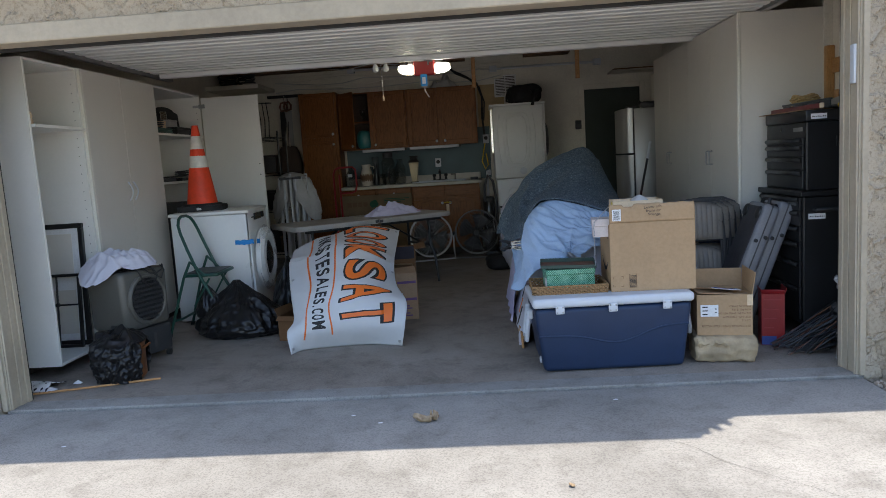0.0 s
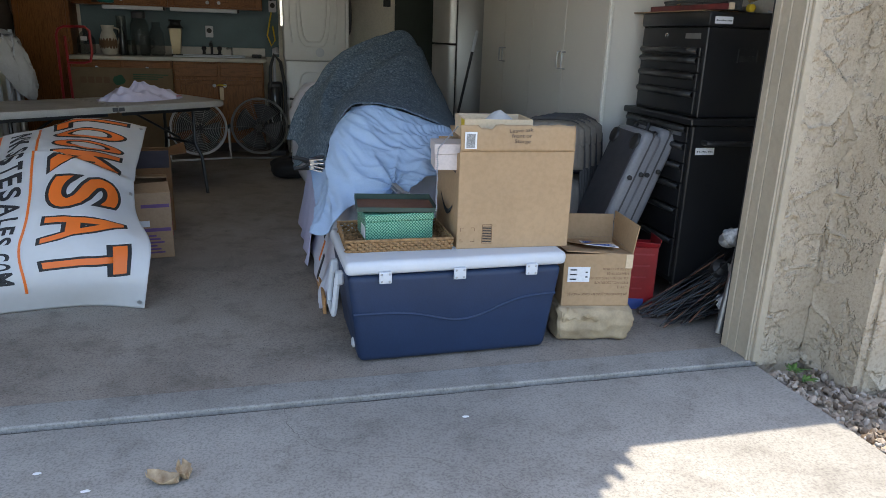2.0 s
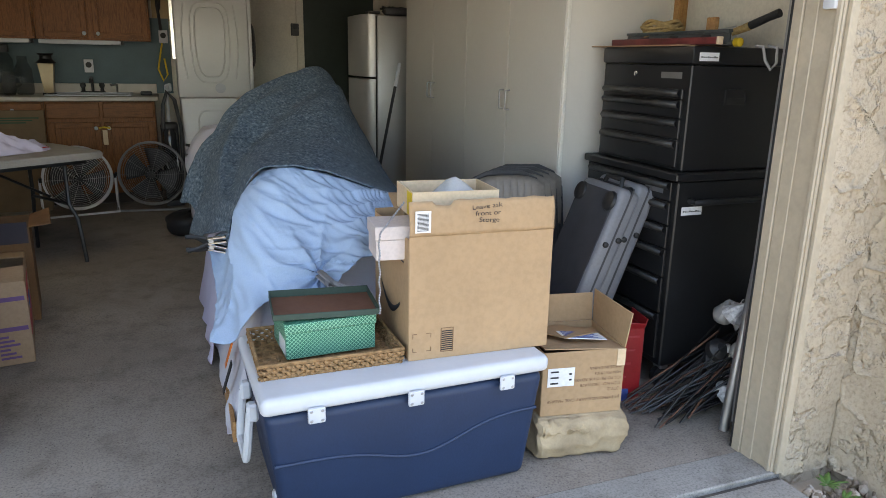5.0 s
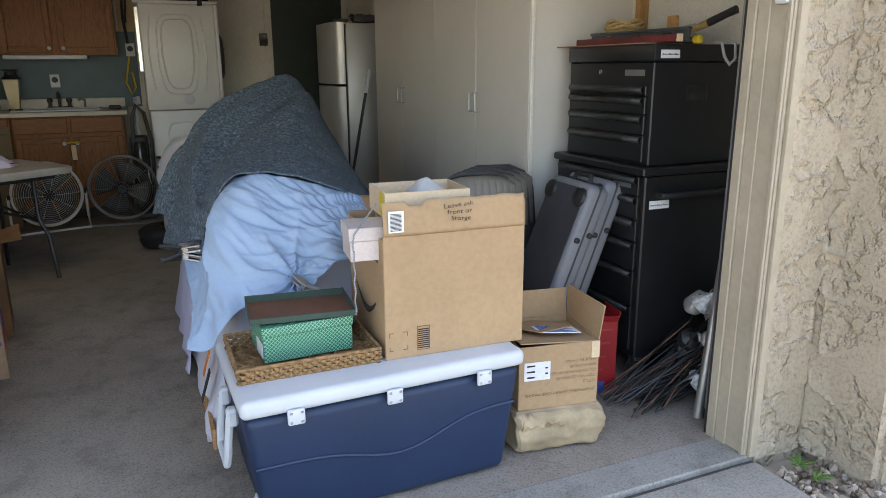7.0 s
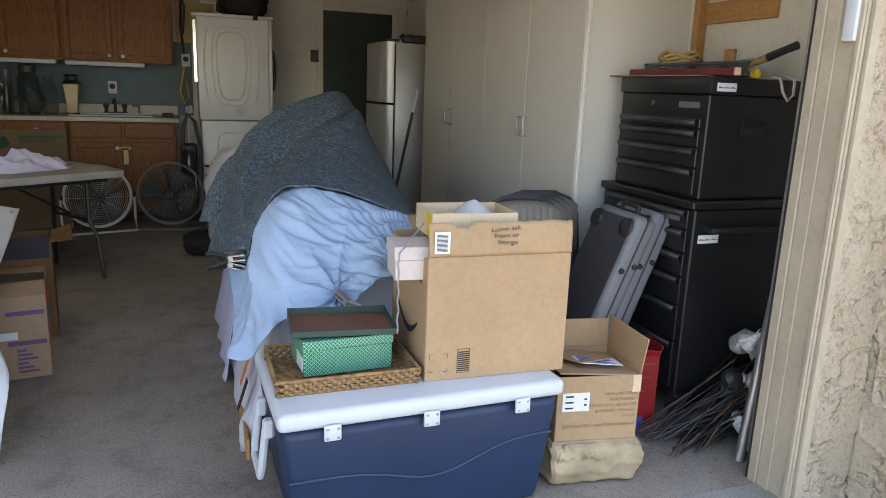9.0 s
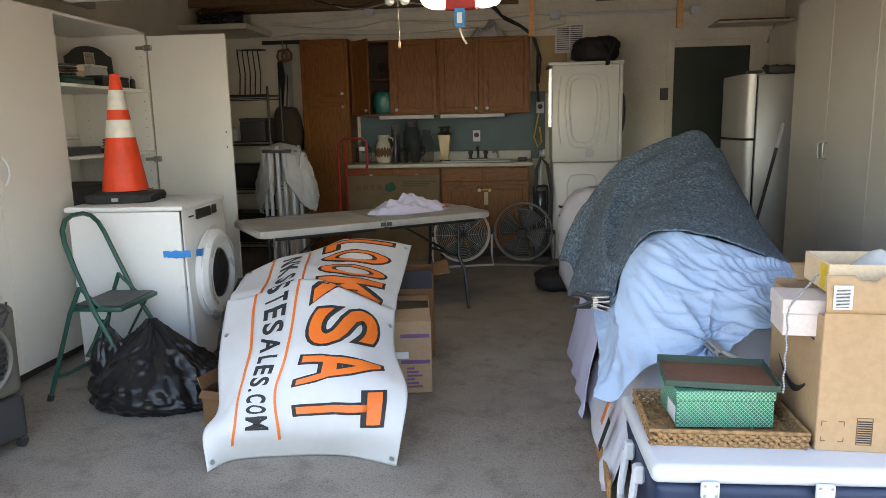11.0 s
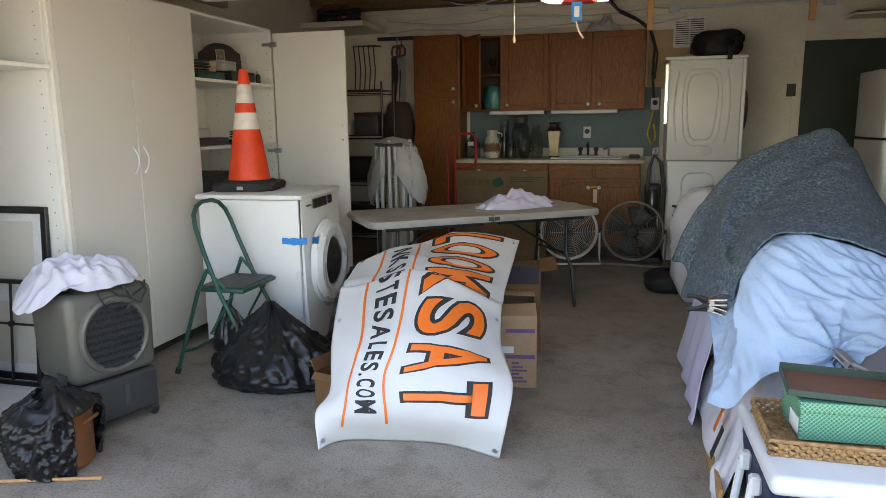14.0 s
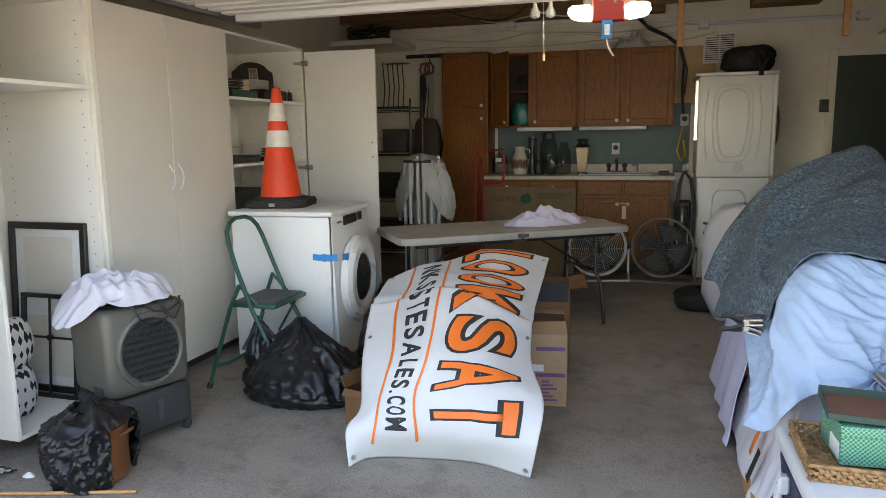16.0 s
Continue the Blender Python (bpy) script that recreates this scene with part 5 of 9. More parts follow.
for u0, v0 in ((0.03, 0.02), (0.97, 0.02), (0.025, 0.5), (0.97, 0.5), (0.03, 0.97), (0.97, 0.97)):
    c = banner_at(u0, v0, 0.004)
    n = (banner_at(min(u0 + 0.01, 1), v0) - banner_at(max(u0 - 0.01, 0), v0)).cross(banner_at(u0, min(v0 + 0.01, 1)) - banner_at(u0, max(v0 - 0.01, 0))).normalized()
    bm = lathe(bm_new(), [(0.004, 0), (0.011, 0), (0.011, 0.003), (0.005, 0.003)], 14, m=Matrix.Translation(c) @ n.to_track_quat("Z", "Y").to_matrix().to_4x4())
    part("grommet", bm, M["galv"], banner)


def carton(name, label, m, w, d, h, flaps=(1, 1, 1, 1), mat="card", t=0.005, group="", angles=(35, 35, 35, 35), bottom=True):
    """An open cardboard box of width w, depth d, height h, base at m, with folded-out flaps (front, back, left, right)."""
    th = thing(name, label, "box", m, group)
    mm, mi = M[mat], M["card_in"]
    for nm, a in (("front_panel", (-w / 2, w / 2, -d / 2, -d / 2 + t, 0, h)), ("back_panel", (-w / 2, w / 2, d / 2 - t, d / 2, 0, h)), ("side_panel", (-w / 2, -w / 2 + t, -d / 2 + t, d / 2 - t, 0, h)), ("side_panel", (w / 2 - t, w / 2, -d / 2 + t, d / 2 - t, 0, h)), ("bottom_panel", (-w / 2 + t, w / 2 - t, -d / 2 + t, d / 2 - t, 0, t))):
        part(nm, bx(*a, bevel=0.0015), mm, th, at=Matrix.Identity(4))
    for k, (on, ang) in enumerate(zip(flaps, angles)):
        if not on:
            continue
        ln = (d if k < 2 else w) * 0.45 if on is True or on == 1 else on
        wide = w - 0.006 if k < 2 else d - 0.006
        bm = bx(-wide / 2, wide / 2, 0, ln, -t / 2, t / 2, bevel=0.0015)
        for p in bm.verts:
            p.co.z += 0.01 * math.sin(p.co.x * 9 + k) * p.co.y / ln
        # out from the edge, turned up by ang from hanging flat outwards
        base = (pose(0, -d / 2, h, 0, 0, 180), pose(0, d / 2, h), pose(-w / 2, 0, h, 0, 0, 90), pose(w / 2, 0, h, 0, 0, -90))[k]
        part("flap", bm, mm, th, at=base @ pose(0, 0, 0, ang, 0, 0))
    return th


# boxes under and beside the banner
b1 = carton("moving_box", "brown printed moving box with open flaps beside the banner", pose(-0.575, 6.56, fz(6.5), 0, 0, 9), 0.44, 0.56, 0.385, (0.16, 0.16, 0.0, 0), mat="card_dull", angles=(172, 176, 0, 0))
for y0, y1, z0, z1, mt in ((-0.31, -0.311, 0.30, 0.32, "print_purple"), (-0.31, -0.311, 0.16, 0.18, "print_purple")):
    M.setdefault("print_purple", plain("purple_print", (0.14, 0.07, 0.18), 0.8, relief=0))
    part("print_bar", bx(0.06, 0.21, -0.2825, -0.2805, z0, z1), M[mt], b1, at=Matrix.Identity(4))
for k in range(6):
    part("print_bar", bx(0.09, 0.17 - 0.02 * (k % 3), -0.2825, -0.2805, 0.03 + k * 0.02, 0.04 + k * 0.02), M["print_purple"], b1, at=Matrix.Identity(4))
M["print_red"] = plain("red_print", (0.40, 0.05, 0.06), 0.8, relief=0)
M["print_blue"] = plain("blue_print", (0.05, 0.09, 0.30), 0.8, relief=0)
part("print_bar", bx(0.2205, 0.2225, -0.25, 0.1, 0.32, 0.345), M["print_red"], b1, at=Matrix.Identity(4))
part("print_bar", bx(0.2205, 0.2225, -0.25, -0.02, 0.28, 0.305), M["print_red"], b1, at=Matrix.Identity(4))
part("print_bar", bx(0.2205, 0.2225, -0.25, 0.15, 0.12, 0.2), M["print_red"], b1, at=Matrix.Identity(4))
part("print_bar", bx(0.2205, 0.2225, -0.1, 0.02, 0.2, 0.26), M["print_blue"], b1, at=Matrix.Identity(4))
part("packing_tape", bx(0.02, 0.10, -0.2835, -0.2805, 0.19, 0.225), M["white_plastic"], b1, "pale strip of packing tape", at=Matrix.Identity(4))
M["print_dark"] = plain("dark_print", (0.035, 0.03, 0.04), 0.85, relief=0)
M["card_dark_b"] = plain("worn_brown_cardboard", (0.20, 0.105, 0.05), 0.9, var=0.25, spec=0.2)
b2 = carton("moving_box", "dark-printed brown moving box stacked behind another", pose(-0.62, 7.02, fz(7.0), 0, 0, 8), 0.46, 0.34, 0.50, (0, 0, 0, 0.10), mat="card_dark_b", angles=(20, 20, 20, 12))
part("print_bar", bx(0.0, 0.22, -0.1735, -0.1705, 0.42, 0.53), M["print_dark"], b2, at=Matrix.Identity(4))
b3 = carton("cardboard_box", "torn brown cardboard box beside a bin bag", pose(-1.235, 5.93, fz(5.9), 0, 0, -14), 0.15, 0.26, 0.19, (0.04, 0, 0.06, 0), mat="card_dark_b", angles=(-50, 0, 60, 0))
b4 = carton("cardboard_box", "brown cardboard box holding up the banner", pose(-0.88, 6.35, fz(6.3), 0, 0, 6), 0.40, 0.44, 0.52, (0, 0, 0.12, 0), angles=(0, 0, 20, 0))

# folding table
TA, TB = Vector((-1.60, 7.32, 0)), Vector((-0.34, 8.228, 0))
tang = math.degrees(math.atan2(TB.y - TA.y, TB.x - TA.x))
tlen = (TB - TA).length
tm = pose((TA.x + TB.x) / 2, (TA.y + TB.y) / 2, fz(7.8), 0, 0, tang)
table = thing("folding_table", "dusty grey-white plastic folding table with black steel legs", "table", tm)
M["table_top"] = plain("dusty_table_plastic", (0.40, 0.37, 0.33), 0.55, var=0.2, scale=5, fine=120, relief=0.2)
hw = 0.36
for s in (-1, 1):
    bm = bm_new()
    pts = []
    xo, xi = s * (tlen / 2 + 0.09), s * 0.002
    r = 0.07
    outl = [(xi, -hw), (xo - s * r, -hw), (xo - s * r * 0.3, -hw + r * 0.3), (xo, -hw + r), (xo, hw - r), (xo - s * r * 0.3, hw - r * 0.3), (xo - s * r, hw), (xi, hw)]
    extrude_outline(bm, outl, 0.045, Matrix.Translation((0, 0, 0.69)))
    bmesh.ops.bevel(bm, geom=list(bm.edges), offset=0.008, segments=2, affect="EDGES")
    part("tabletop", bm, M["table_top"], table, at=Matrix.Identity(4))
    part("frame_rail", bx(*sorted((xi + s * 0.05, xo - s * 0.12)), -hw + 0.05, -hw + 0.075, 0.662, 0.689, bevel=0.004), M["black_steel"], table, at=Matrix.Identity(4))
    part("frame_rail", bx(*sorted((xi + s * 0.05, xo - s * 0.12)), hw - 0.075, hw - 0.05, 0.662, 0.689, bevel=0.004), M["black_steel"], table, at=Matrix.Identity(4))
    lx = xo - s * 0.22
    for y in (-0.26, 0.26):
        bm = bm_new()
        tube(bm, [(lx, y * 0.85, 0.68), (lx, y * 0.85, 0.40), (lx + s * 0.02, y * 1.05, 0.30), (lx + s * 0.03, y * 1.18, 0.012)], 0.013, 8)
        part("leg", bm, M["black_steel"], table, at=Matrix.Identity(4))
    part("leg_brace", tube(bm_new(), [(lx, -0.22, 0.40), (lx, 0.22, 0.40)], 0.011, 8), M["black_steel"], table, at=Matrix.Identity(4))
    part("leg_brace", tube(bm_new(), [(lx, 0, 0.42), (lx - s * 0.42, 0, 0.675)], 0.009, 8), M["black_steel"], table, at=Matrix.Identity(4))
    part("hinge_latch", bx(*sorted((xi, xi + s * 0.04)), -hw - 0.004, -hw - 0.0005, 0.70, 0.726, bevel=0.001), M["grey_plastic"], table, at=Matrix.Identity(4))


def heap(cx, cy, z0, rx, ry, h, seed, nu=48, nv=16, lumps=0.3, power=1.3, fine=0.06):
    """A soft heap of cloth: a rumpled dome with an uneven outline."""
    bm = bm_new()

    def at(u, v):
        a = u * 2 * math.pi
        r = v
        k = 1 + 0.22 * wob(math.cos(a), math.sin(a), seed, 1.3) + 0.10 * wob(math.cos(a), math.sin(a), seed + 4, 4)
        x, y = cx + rx * r * k * math.cos(a), cy + ry * r * k * math.sin(a)
        fold = fine * h * (0.5 - 2 * abs(wob(x, y + 0.4 * x, seed + 6, 7))) * 2.2 * (1 - r ** 3)
        z = fold + z0 + h * max(0, 1 - r ** power) * (1 + lumps * wob(x, y, seed, 5)) + fine * h * wob(x, y, seed, 22) * (1 - r ** 4) + fine * h * abs(wob(x, y, seed + 2, 12)) * (1 - r ** 4) + 0.004
        return (x, y, max(z, z0 + 0.003))

    sheet(bm, at, nu, nv)
    bmesh.ops.remove_doubles(bm, verts=bm.verts, dist=0.0008)
    return bm


tshirt = thing("cloth_heap", "crumpled lilac-white cloth with red print on the table", "cloth", tm @ pose(0.34, 0.02, 0.736))
part("cloth", heap(0, 0, 0, 0.31, 0.21, 0.105, 3.0, 110, 40, 0.45, 1.6, 0.20), M["lilac_cloth"], tshirt, at=Matrix.Identity(4), smooth=80)
for k in range(7):
    a = -0.5 + 0.16 * k
    part("print", bx(0.25 + 0.02 * (k % 2), 0.29 + 0.015 * (k % 3), -0.12 + 0.03 * k, -0.105 + 0.03 * k, 0.022, 0.028, m=pose(0, 0, 0, 0, 0, 8 * (k % 3))), M["red"], tshirt, at=Matrix.Identity(4))

# ice chest
IZ = 0.02
IM = pose(0.977, 5.005, fz(5.0), 0, 0, 1.5)
ice = thing("ice_chest", "large navy blue ice chest with a white lid", "cooler", IM)
W2, D2 = 0.457, 0.255
bm = bx(-W2, W2, -D2, D2, 0.004, 0.392, bevel=0.03, seg=4)
for p in bm.verts:
    k = 0.90 + 0.10 * min(1, p.co.z / 0.38)
    p.co.x *= k
    p.co.y *= k
body = part("body", bm, M["navy"], ice, at=Matrix.Identity(4), smooth=40)
wave = bm_new()
pts = []
for q in range(41):
    x = -W2 * 0.95 + 1.9 * W2 * q / 40
    z = 0.225 - 0.055 * math.exp(-((x - 0.02) / 0.17) ** 2) + 0.04 * (1 / (1 + math.exp(-(x - 0.2) * 18)))
    pts.append((x, -D2 * (0.90 + 0.10 * z / 0.38) - 0.001, z))
tube(wave, pts, 0.006, 6)
part("moulded_rib", wave, M["navy"], body, at=Matrix.Identity(4))
lid = part("lid", bx(-W2 - 0.012, W2 + 0.012, -D2 - 0.012, D2 + 0.012, 0.394, 0.452, bevel=0.022, seg=4), M["white_plastic"], ice, "white plastic lid", at=Matrix.Identity(4), smooth=50)
for x in (-0.312, -0.005, 0.307):
    la = part("latch", bx(x - 0.026, x + 0.026, -D2 - 0.026, -D2 - 0.0125, 0.362, 0.412, bevel=0.006, seg=2), M["white_plastic"], ice, "white plastic hinge latch", at=Matrix.Identity(4))
    for dx, dz in ((-0.016, 0.372), (0.016, 0.372), (-0.016, 0.402), (0.016, 0.402)):
        part("screw", lathe(bm_new(), [(0.005, 0), (0.003, 0.002)], 8, m=pose(x + dx, -D2 - 0.026, dz, 90, 0, 0)), M["galv"], la, at=Matrix.Identity(4))
for s in (-1, 1):
    hb = bm_new()
    box(hb, *sorted((s * (W2 - 0.005), s * (W2 + 0.03))), -0.10, -0.06, 0.30, 0.36, bevel=0.008)
    box(hb, *sorted((s * (W2 - 0.005), s * (W2 + 0.03))), 0.06, 0.10, 0.30, 0.36, bevel=0.008)
    tube(hb, [(s * (W2 + 0.02), -0.08, 0.33), (s * (W2 + 0.035), -0.085, 0.20), (s * (W2 + 0.038), -0.07, 0.165), (s * (W2 + 0.038), 0.07, 0.165), (s * (W2 + 0.035), 0.085, 0.20), (s * (W2 + 0.02), 0.08, 0.33)], 0.013, 8)
    part("handle", hb, M["white_plastic"], ice, "white swing handle", at=Matrix.Identity(4))
part("drain_plug", lathe(bm_new(), [(0.022, 0), (0.022, 0.012), (0.012, 0.016)], 14, m=pose(-W2 * 0.9 - 0.002, -0.14, 0.06, 0, -90, 0)), M["white_plastic"], ice, at=Matrix.Identity(4))
LT = fz(5.0) + 0.4525

# woven tray on the lid
M["seagrass"] = plain("woven_seagrass", (0.34, 0.20, 0.095), 0.85, var=0.55, scale=45, fine=200, relief=0.4, spec=0.2)
tray = thing("woven_tray", "woven brown seagrass tray on the ice chest lid", "tray", pose(0.752, 5.005, LT, 0, 0, 0))
part("base", bx(-0.215, 0.215, -0.15, 0.15, 0.0, 0.008), M["seagrass"], tray, at=Matrix.Identity(4))
random.seed(11)
strand = bm_new()
tube(strand, [(-0.018 + 0.009 * k, 0.003 * math.sin(k * 2.4), 0.0035 * math.sin(k * 1.57 + 0.5)) for k in range(5)], 0.0055, 5)
first = None
for row in range(4):
    z = 0.008 + row * 0.0105
    for side in range(4):
        n2 = 15 if side < 2 else 10
        for k in range(n2):
            f = (k + 0.5 * (row % 2) + 0.25) / n2 - 0.5
            lean = 3 + 0.8 * row
            if side < 2:
                mpos = pose(f * 0.43, (-1 if side == 0 else 1) * (0.15 + 0.002 * row), z, random.uniform(-14, 14), random.uniform(-6, 18) * (1 if row % 2 else -1), 0)
            else:
                mpos = pose((-1 if side == 2 else 1) * (0.215 + 0.002 * row), f * 0.30, z, random.uniform(-14, 14), random.uniform(-6, 18) * (1 if row % 2 else -1), 90)
            if first is None:
                first = part("strand", strand, M["seagrass"], tray, at=mpos)
            else:
                share(first, tray, mpos)
for k in range(10):
    for j in range(6):
        share(first, tray, pose(-0.19 + 0.042 * k, -0.125 + 0.05 * j, 0.0095, 0, 0, 90 * ((k + j) % 2)))
part("rim", tube(bm_new(), [(0.222 * a, 0.157 * b2, 0.050) for a, b2 in ((-1, -1), (-0.5, -1), (0, -1), (0.5, -1), (1, -1), (1, 0), (1, 1), (0.5, 1), (0, 1), (-0.5, 1), (-1, 1), (-1, 0))], 0.006, 6, closed=True), M["seagrass"], tray, at=Matrix.Identity(4))

# green patterned shoe box and a loose lid on it
m, nt, b, v = shader("green_lattice_paper", 0.4)
mp = nt.nodes.new("ShaderNodeMapping")
mp.inputs["Rotation"].default_value = (radians(45), radians(45), radians(45))
nt.links.new(v, mp.inputs["Vector"])
sep = nt.nodes.new("ShaderNodeSeparateXYZ")
nt.links.new(v, sep.inputs[0])


def diag(sign, axes=("X", "Z")):
    a = nt.nodes.new("ShaderNodeMath")
    a.operation = "ADD"
    y_add = nt.nodes.new("ShaderNodeMath")
    y_add.operation = "ADD"
    nt.links.new(sep.outputs["X"], y_add.inputs[0])
    nt.links.new(sep.outputs["Y"], y_add.inputs[1])
    mul = nt.nodes.new("ShaderNodeMath")
    mul.operation = "MULTIPLY"
    mul.inputs[1].default_value = sign
    nt.links.new(sep.outputs["Z"], mul.inputs[0])
    nt.links.new(y_add.outputs[0], a.inputs[0])
    nt.links.new(mul.outputs[0], a.inputs[1])
    w = nt.nodes.new("ShaderNodeMath")
    w.operation = "PINGPONG"
    w.inputs[1].default_value = 0.0065
    nt.links.new(a.outputs[0], w.inputs[0])
    return w.outputs[0]


mn = nt.nodes.new("ShaderNodeMath")
mn.operation = "MINIMUM"
nt.links.new(diag(1.0), mn.inputs[0])
nt.links.new(diag(-1.0), mn.inputs[1])
sc2 = nt.nodes.new("ShaderNodeMath")
sc2.operation = "MULTIPLY"
sc2.inputs[1].default_value = 150.0
nt.links.new(mn.outputs[0], sc2.inputs[0])
nt.links.new(ramp(nt, sc2.outputs[0], [(0.12, (0.30, 0.62, 0.42)), (0.24, (0.015, 0.16, 0.10))]), b.inputs["Base Color"])
M["lattice"] = m
gb = thing("shoe_box", "green lattice-patterned shoe box in the woven tray", "box", pose(0.765, 5.055, LT + 0.0165, 0, 0, 3))
part("body", bx(-0.145, 0.145, -0.10, 0.10, 0.0, 0.085, bevel=0.002), M["lattice"], gb, at=Matrix.Identity(4))
part("lid_rim", bx(-0.149, 0.149, -0.104, 0.104, 0.086, 0.117, bevel=0.003), M["lattice"], gb, at=Matrix.Identity(4))
part("end_label", bx(-0.1475, -0.1455, -0.085, 0.0, 0.012, 0.06), M["paper"], gb, "white paper end label", at=Matrix.Identity(4))
M["brown_lid"] = plain("brown_card_lid", (0.17, 0.075, 0.045), 0.7, var=0.12)
M["dark_green_card"] = plain("dark_green_card", (0.035, 0.065, 0.05), 0.6, var=0.2)
lidb = thing("box_lid", "open brown and dark green box lid lying upside down", "box lid", pose(0.765, 5.06, LT + 0.142, 1.5, 1.0, -4))
part("tray_floor", bx(-0.165, 0.165, -0.10, 0.10, 0.0, 0.004), M["brown_lid"], lidb, at=Matrix.Identity(4))
for a in ((-0.168, 0.168, -0.104, -0.1005, 0.0, 0.020), (-0.168, 0.168, 0.1005, 0.104, 0.0, 0.028), (-0.168, -0.1645, -0.1, 0.1, 0.0, 0.026), (0.1645, 0.168, -0.1, 0.1, 0.0, 0.026)):
    part("lid_wall", bx(*a, bevel=0.001), M["dark_green_card"], lidb, at=Matrix.Identity(4))

# the big carton on the ice chest
BX = pose(1.247, 5.067, LT, 0, 0, -2.3)
big = thing("shipping_box", "large brown shipping carton with a handwritten flap", "box", BX)
w, d, h = 0.49, 0.45, 0.41
for nm, a in (("front_panel", (-w / 2, w / 2, -d / 2, -d / 2 + 0.006, 0, h)), ("back_panel", (-w / 2, w / 2, d / 2 - 0.006, d / 2, 0, h)), ("side_panel", (-w / 2, -w / 2 + 0.006, -d / 2 + 0.0065, d / 2 - 0.0065, 0, h - 0.012)), ("side_panel", (w / 2 - 0.006, w / 2, -d / 2 + 0.0065, d / 2 - 0.0065, 0, h - 0.012)), ("bottom_panel", (-w / 2 + 0.0065, w / 2 - 0.0065, -d / 2 + 0.0065, d / 2 - 0.0065, 0, 0.006))):
    part(nm, bx(*a, bevel=0.002), M["card"], big, at=Matrix.Identity(4))
bm = bm_new()
sheet(bm, lambda u, v: (-w / 2 + 0.001 + (w - 0.002) * u, -d / 2 - 0.002 + 0.016 * v * v + 0.004 * wob(u * 3, v, 0, 2), h + 0.001 + (0.105 + 0.006 * wob(u * 5, 0, 1, 2) + (-0.014 if 0.17 < u < 0.30 else 0)) * v), 40, 8)
flap = part("flap", bm, M["card"], big, "upright front flap with a ragged edge", thick=0.005, at=Matrix.Identity(4))
bm = bm_new()
sheet(bm, lambda u, v: (-w / 2 + 0.07 + (w - 0.1) * u, d / 2 - 0.01 + 0.09 * v, h - 0.003 + 0.04 * v), 4, 4)
part("flap", bm, M["card_in"], big, thick=0.005, at=Matrix.Identity(4))
part("shipping_label", bx(-0.228, -0.178, -d / 2 - 0.0065, -d / 2 - 0.0048, h + 0.012, h + 0.080, bevel=0.0006), M["paper"], flap, "white barcode label", at=Matrix.Identity(4))
for k in range(14):
    part("bar", bx(-0.222, -0.186, -d / 2 - 0.0078, -d / 2 - 0.0066, h + 0.018 + 0.004 * k, h + 0.0198 + 0.004 * k), M["ink"], flap, at=Matrix.Identity(4))
for k, s in enumerate(("Leave ask", "front or", "Storge")):
    t = letters(s, 0.021, align="CENTER", squeeze=1.25)
    part("handwriting", t, M["ink"], flap, at=pose(0.005 + 0.004 * k, -d / 2 - 0.0075, h + 0.080 - 0.022 * k, 90, -4 + 3 * k, 0))
for k in range(10):
    part("bar", bx(-0.135, -0.098, -d / 2 - 0.0016, -d / 2 - 0.0004, 0.028 + 0.007 * k, 0.0315 + 0.007 * k), M["ink"], big, at=Matrix.Identity(4))
for a in ((-0.138, -0.136, 0.024, 0.102), (-0.097, -0.095, 0.024, 0.102), (-0.138, -0.095, 0.022, 0.0236), (-0.138, -0.095, 0.1024, 0.104)):
    part("print_line", bx(a[0], a[1], -d / 2 - 0.0016, -d / 2 - 0.0004, a[2], a[3]), M["ink_brown"], big, at=Matrix.Identity(4))
for cx, cz in ((-0.232, 0.03), (-0.232, 0.09), (-0.172, 0.03), (-0.172, 0.09)):
    sx, sz = (1 if cx < -0.2 else -1), (1 if cz < 0.05 else -1)
    bm = bm_new()
    box(bm, *sorted((cx, cx + sx * 0.014)), -d / 2 - 0.0016, -d / 2 - 0.0004, cz, cz + 0.0016)
    box(bm, cx, cx + 0.0016, -d / 2 - 0.0017, -d / 2 - 0.0005, *sorted((cz, cz + sz * 0.014)))
    part("print_corner", bm, M["ink_brown"], big, at=Matrix.Identity(4))
bm = bm_new()
pts = []
for k in range(25):
    a = k / 24
    pts.append((-w / 2 - 0.0012, 0.13 - 0.25 * a, 0.20 - 0.075 * math.sin(math.pi * (0.10 + 0.75 * a))))
for p, q in zip(pts, pts[1:]):
    i = pts.index(p)
    th0, th1 = 0.004 + 0.020 * math.sin(math.pi * i / 26), 0.004 + 0.020 * math.sin(math.pi * (i + 1) / 26)
    bm.faces.new([bm.verts.new(c) for c in (p, q, (q[0], q[1], q[2] - th1), (p[0], p[1], p[2] - th0))])
bmesh.ops.remove_doubles(bm, verts=bm.verts, dist=0.0001)
part("print_swoosh", bm, M["ink"], big, thick=0.001, at=Matrix.Identity(4))
bm = bm_new()
box(bm, -w / 2 - 0.0014, -w / 2 - 0.0004, -0.135, -0.125, h - 0.09, h - 0.045)
box(bm, -w / 2 - 0.0014, -w / 2 - 0.0004, -0.16, -0.15, h - 0.09, h - 0.045)
box(bm, -w / 2 - 0.0014, -w / 2 - 0.0004, -0.165, -0.12, h - 0.098, h - 0.093)
part("print_arrows", bm, M["ink"], big, at=Matrix.Identity(4))

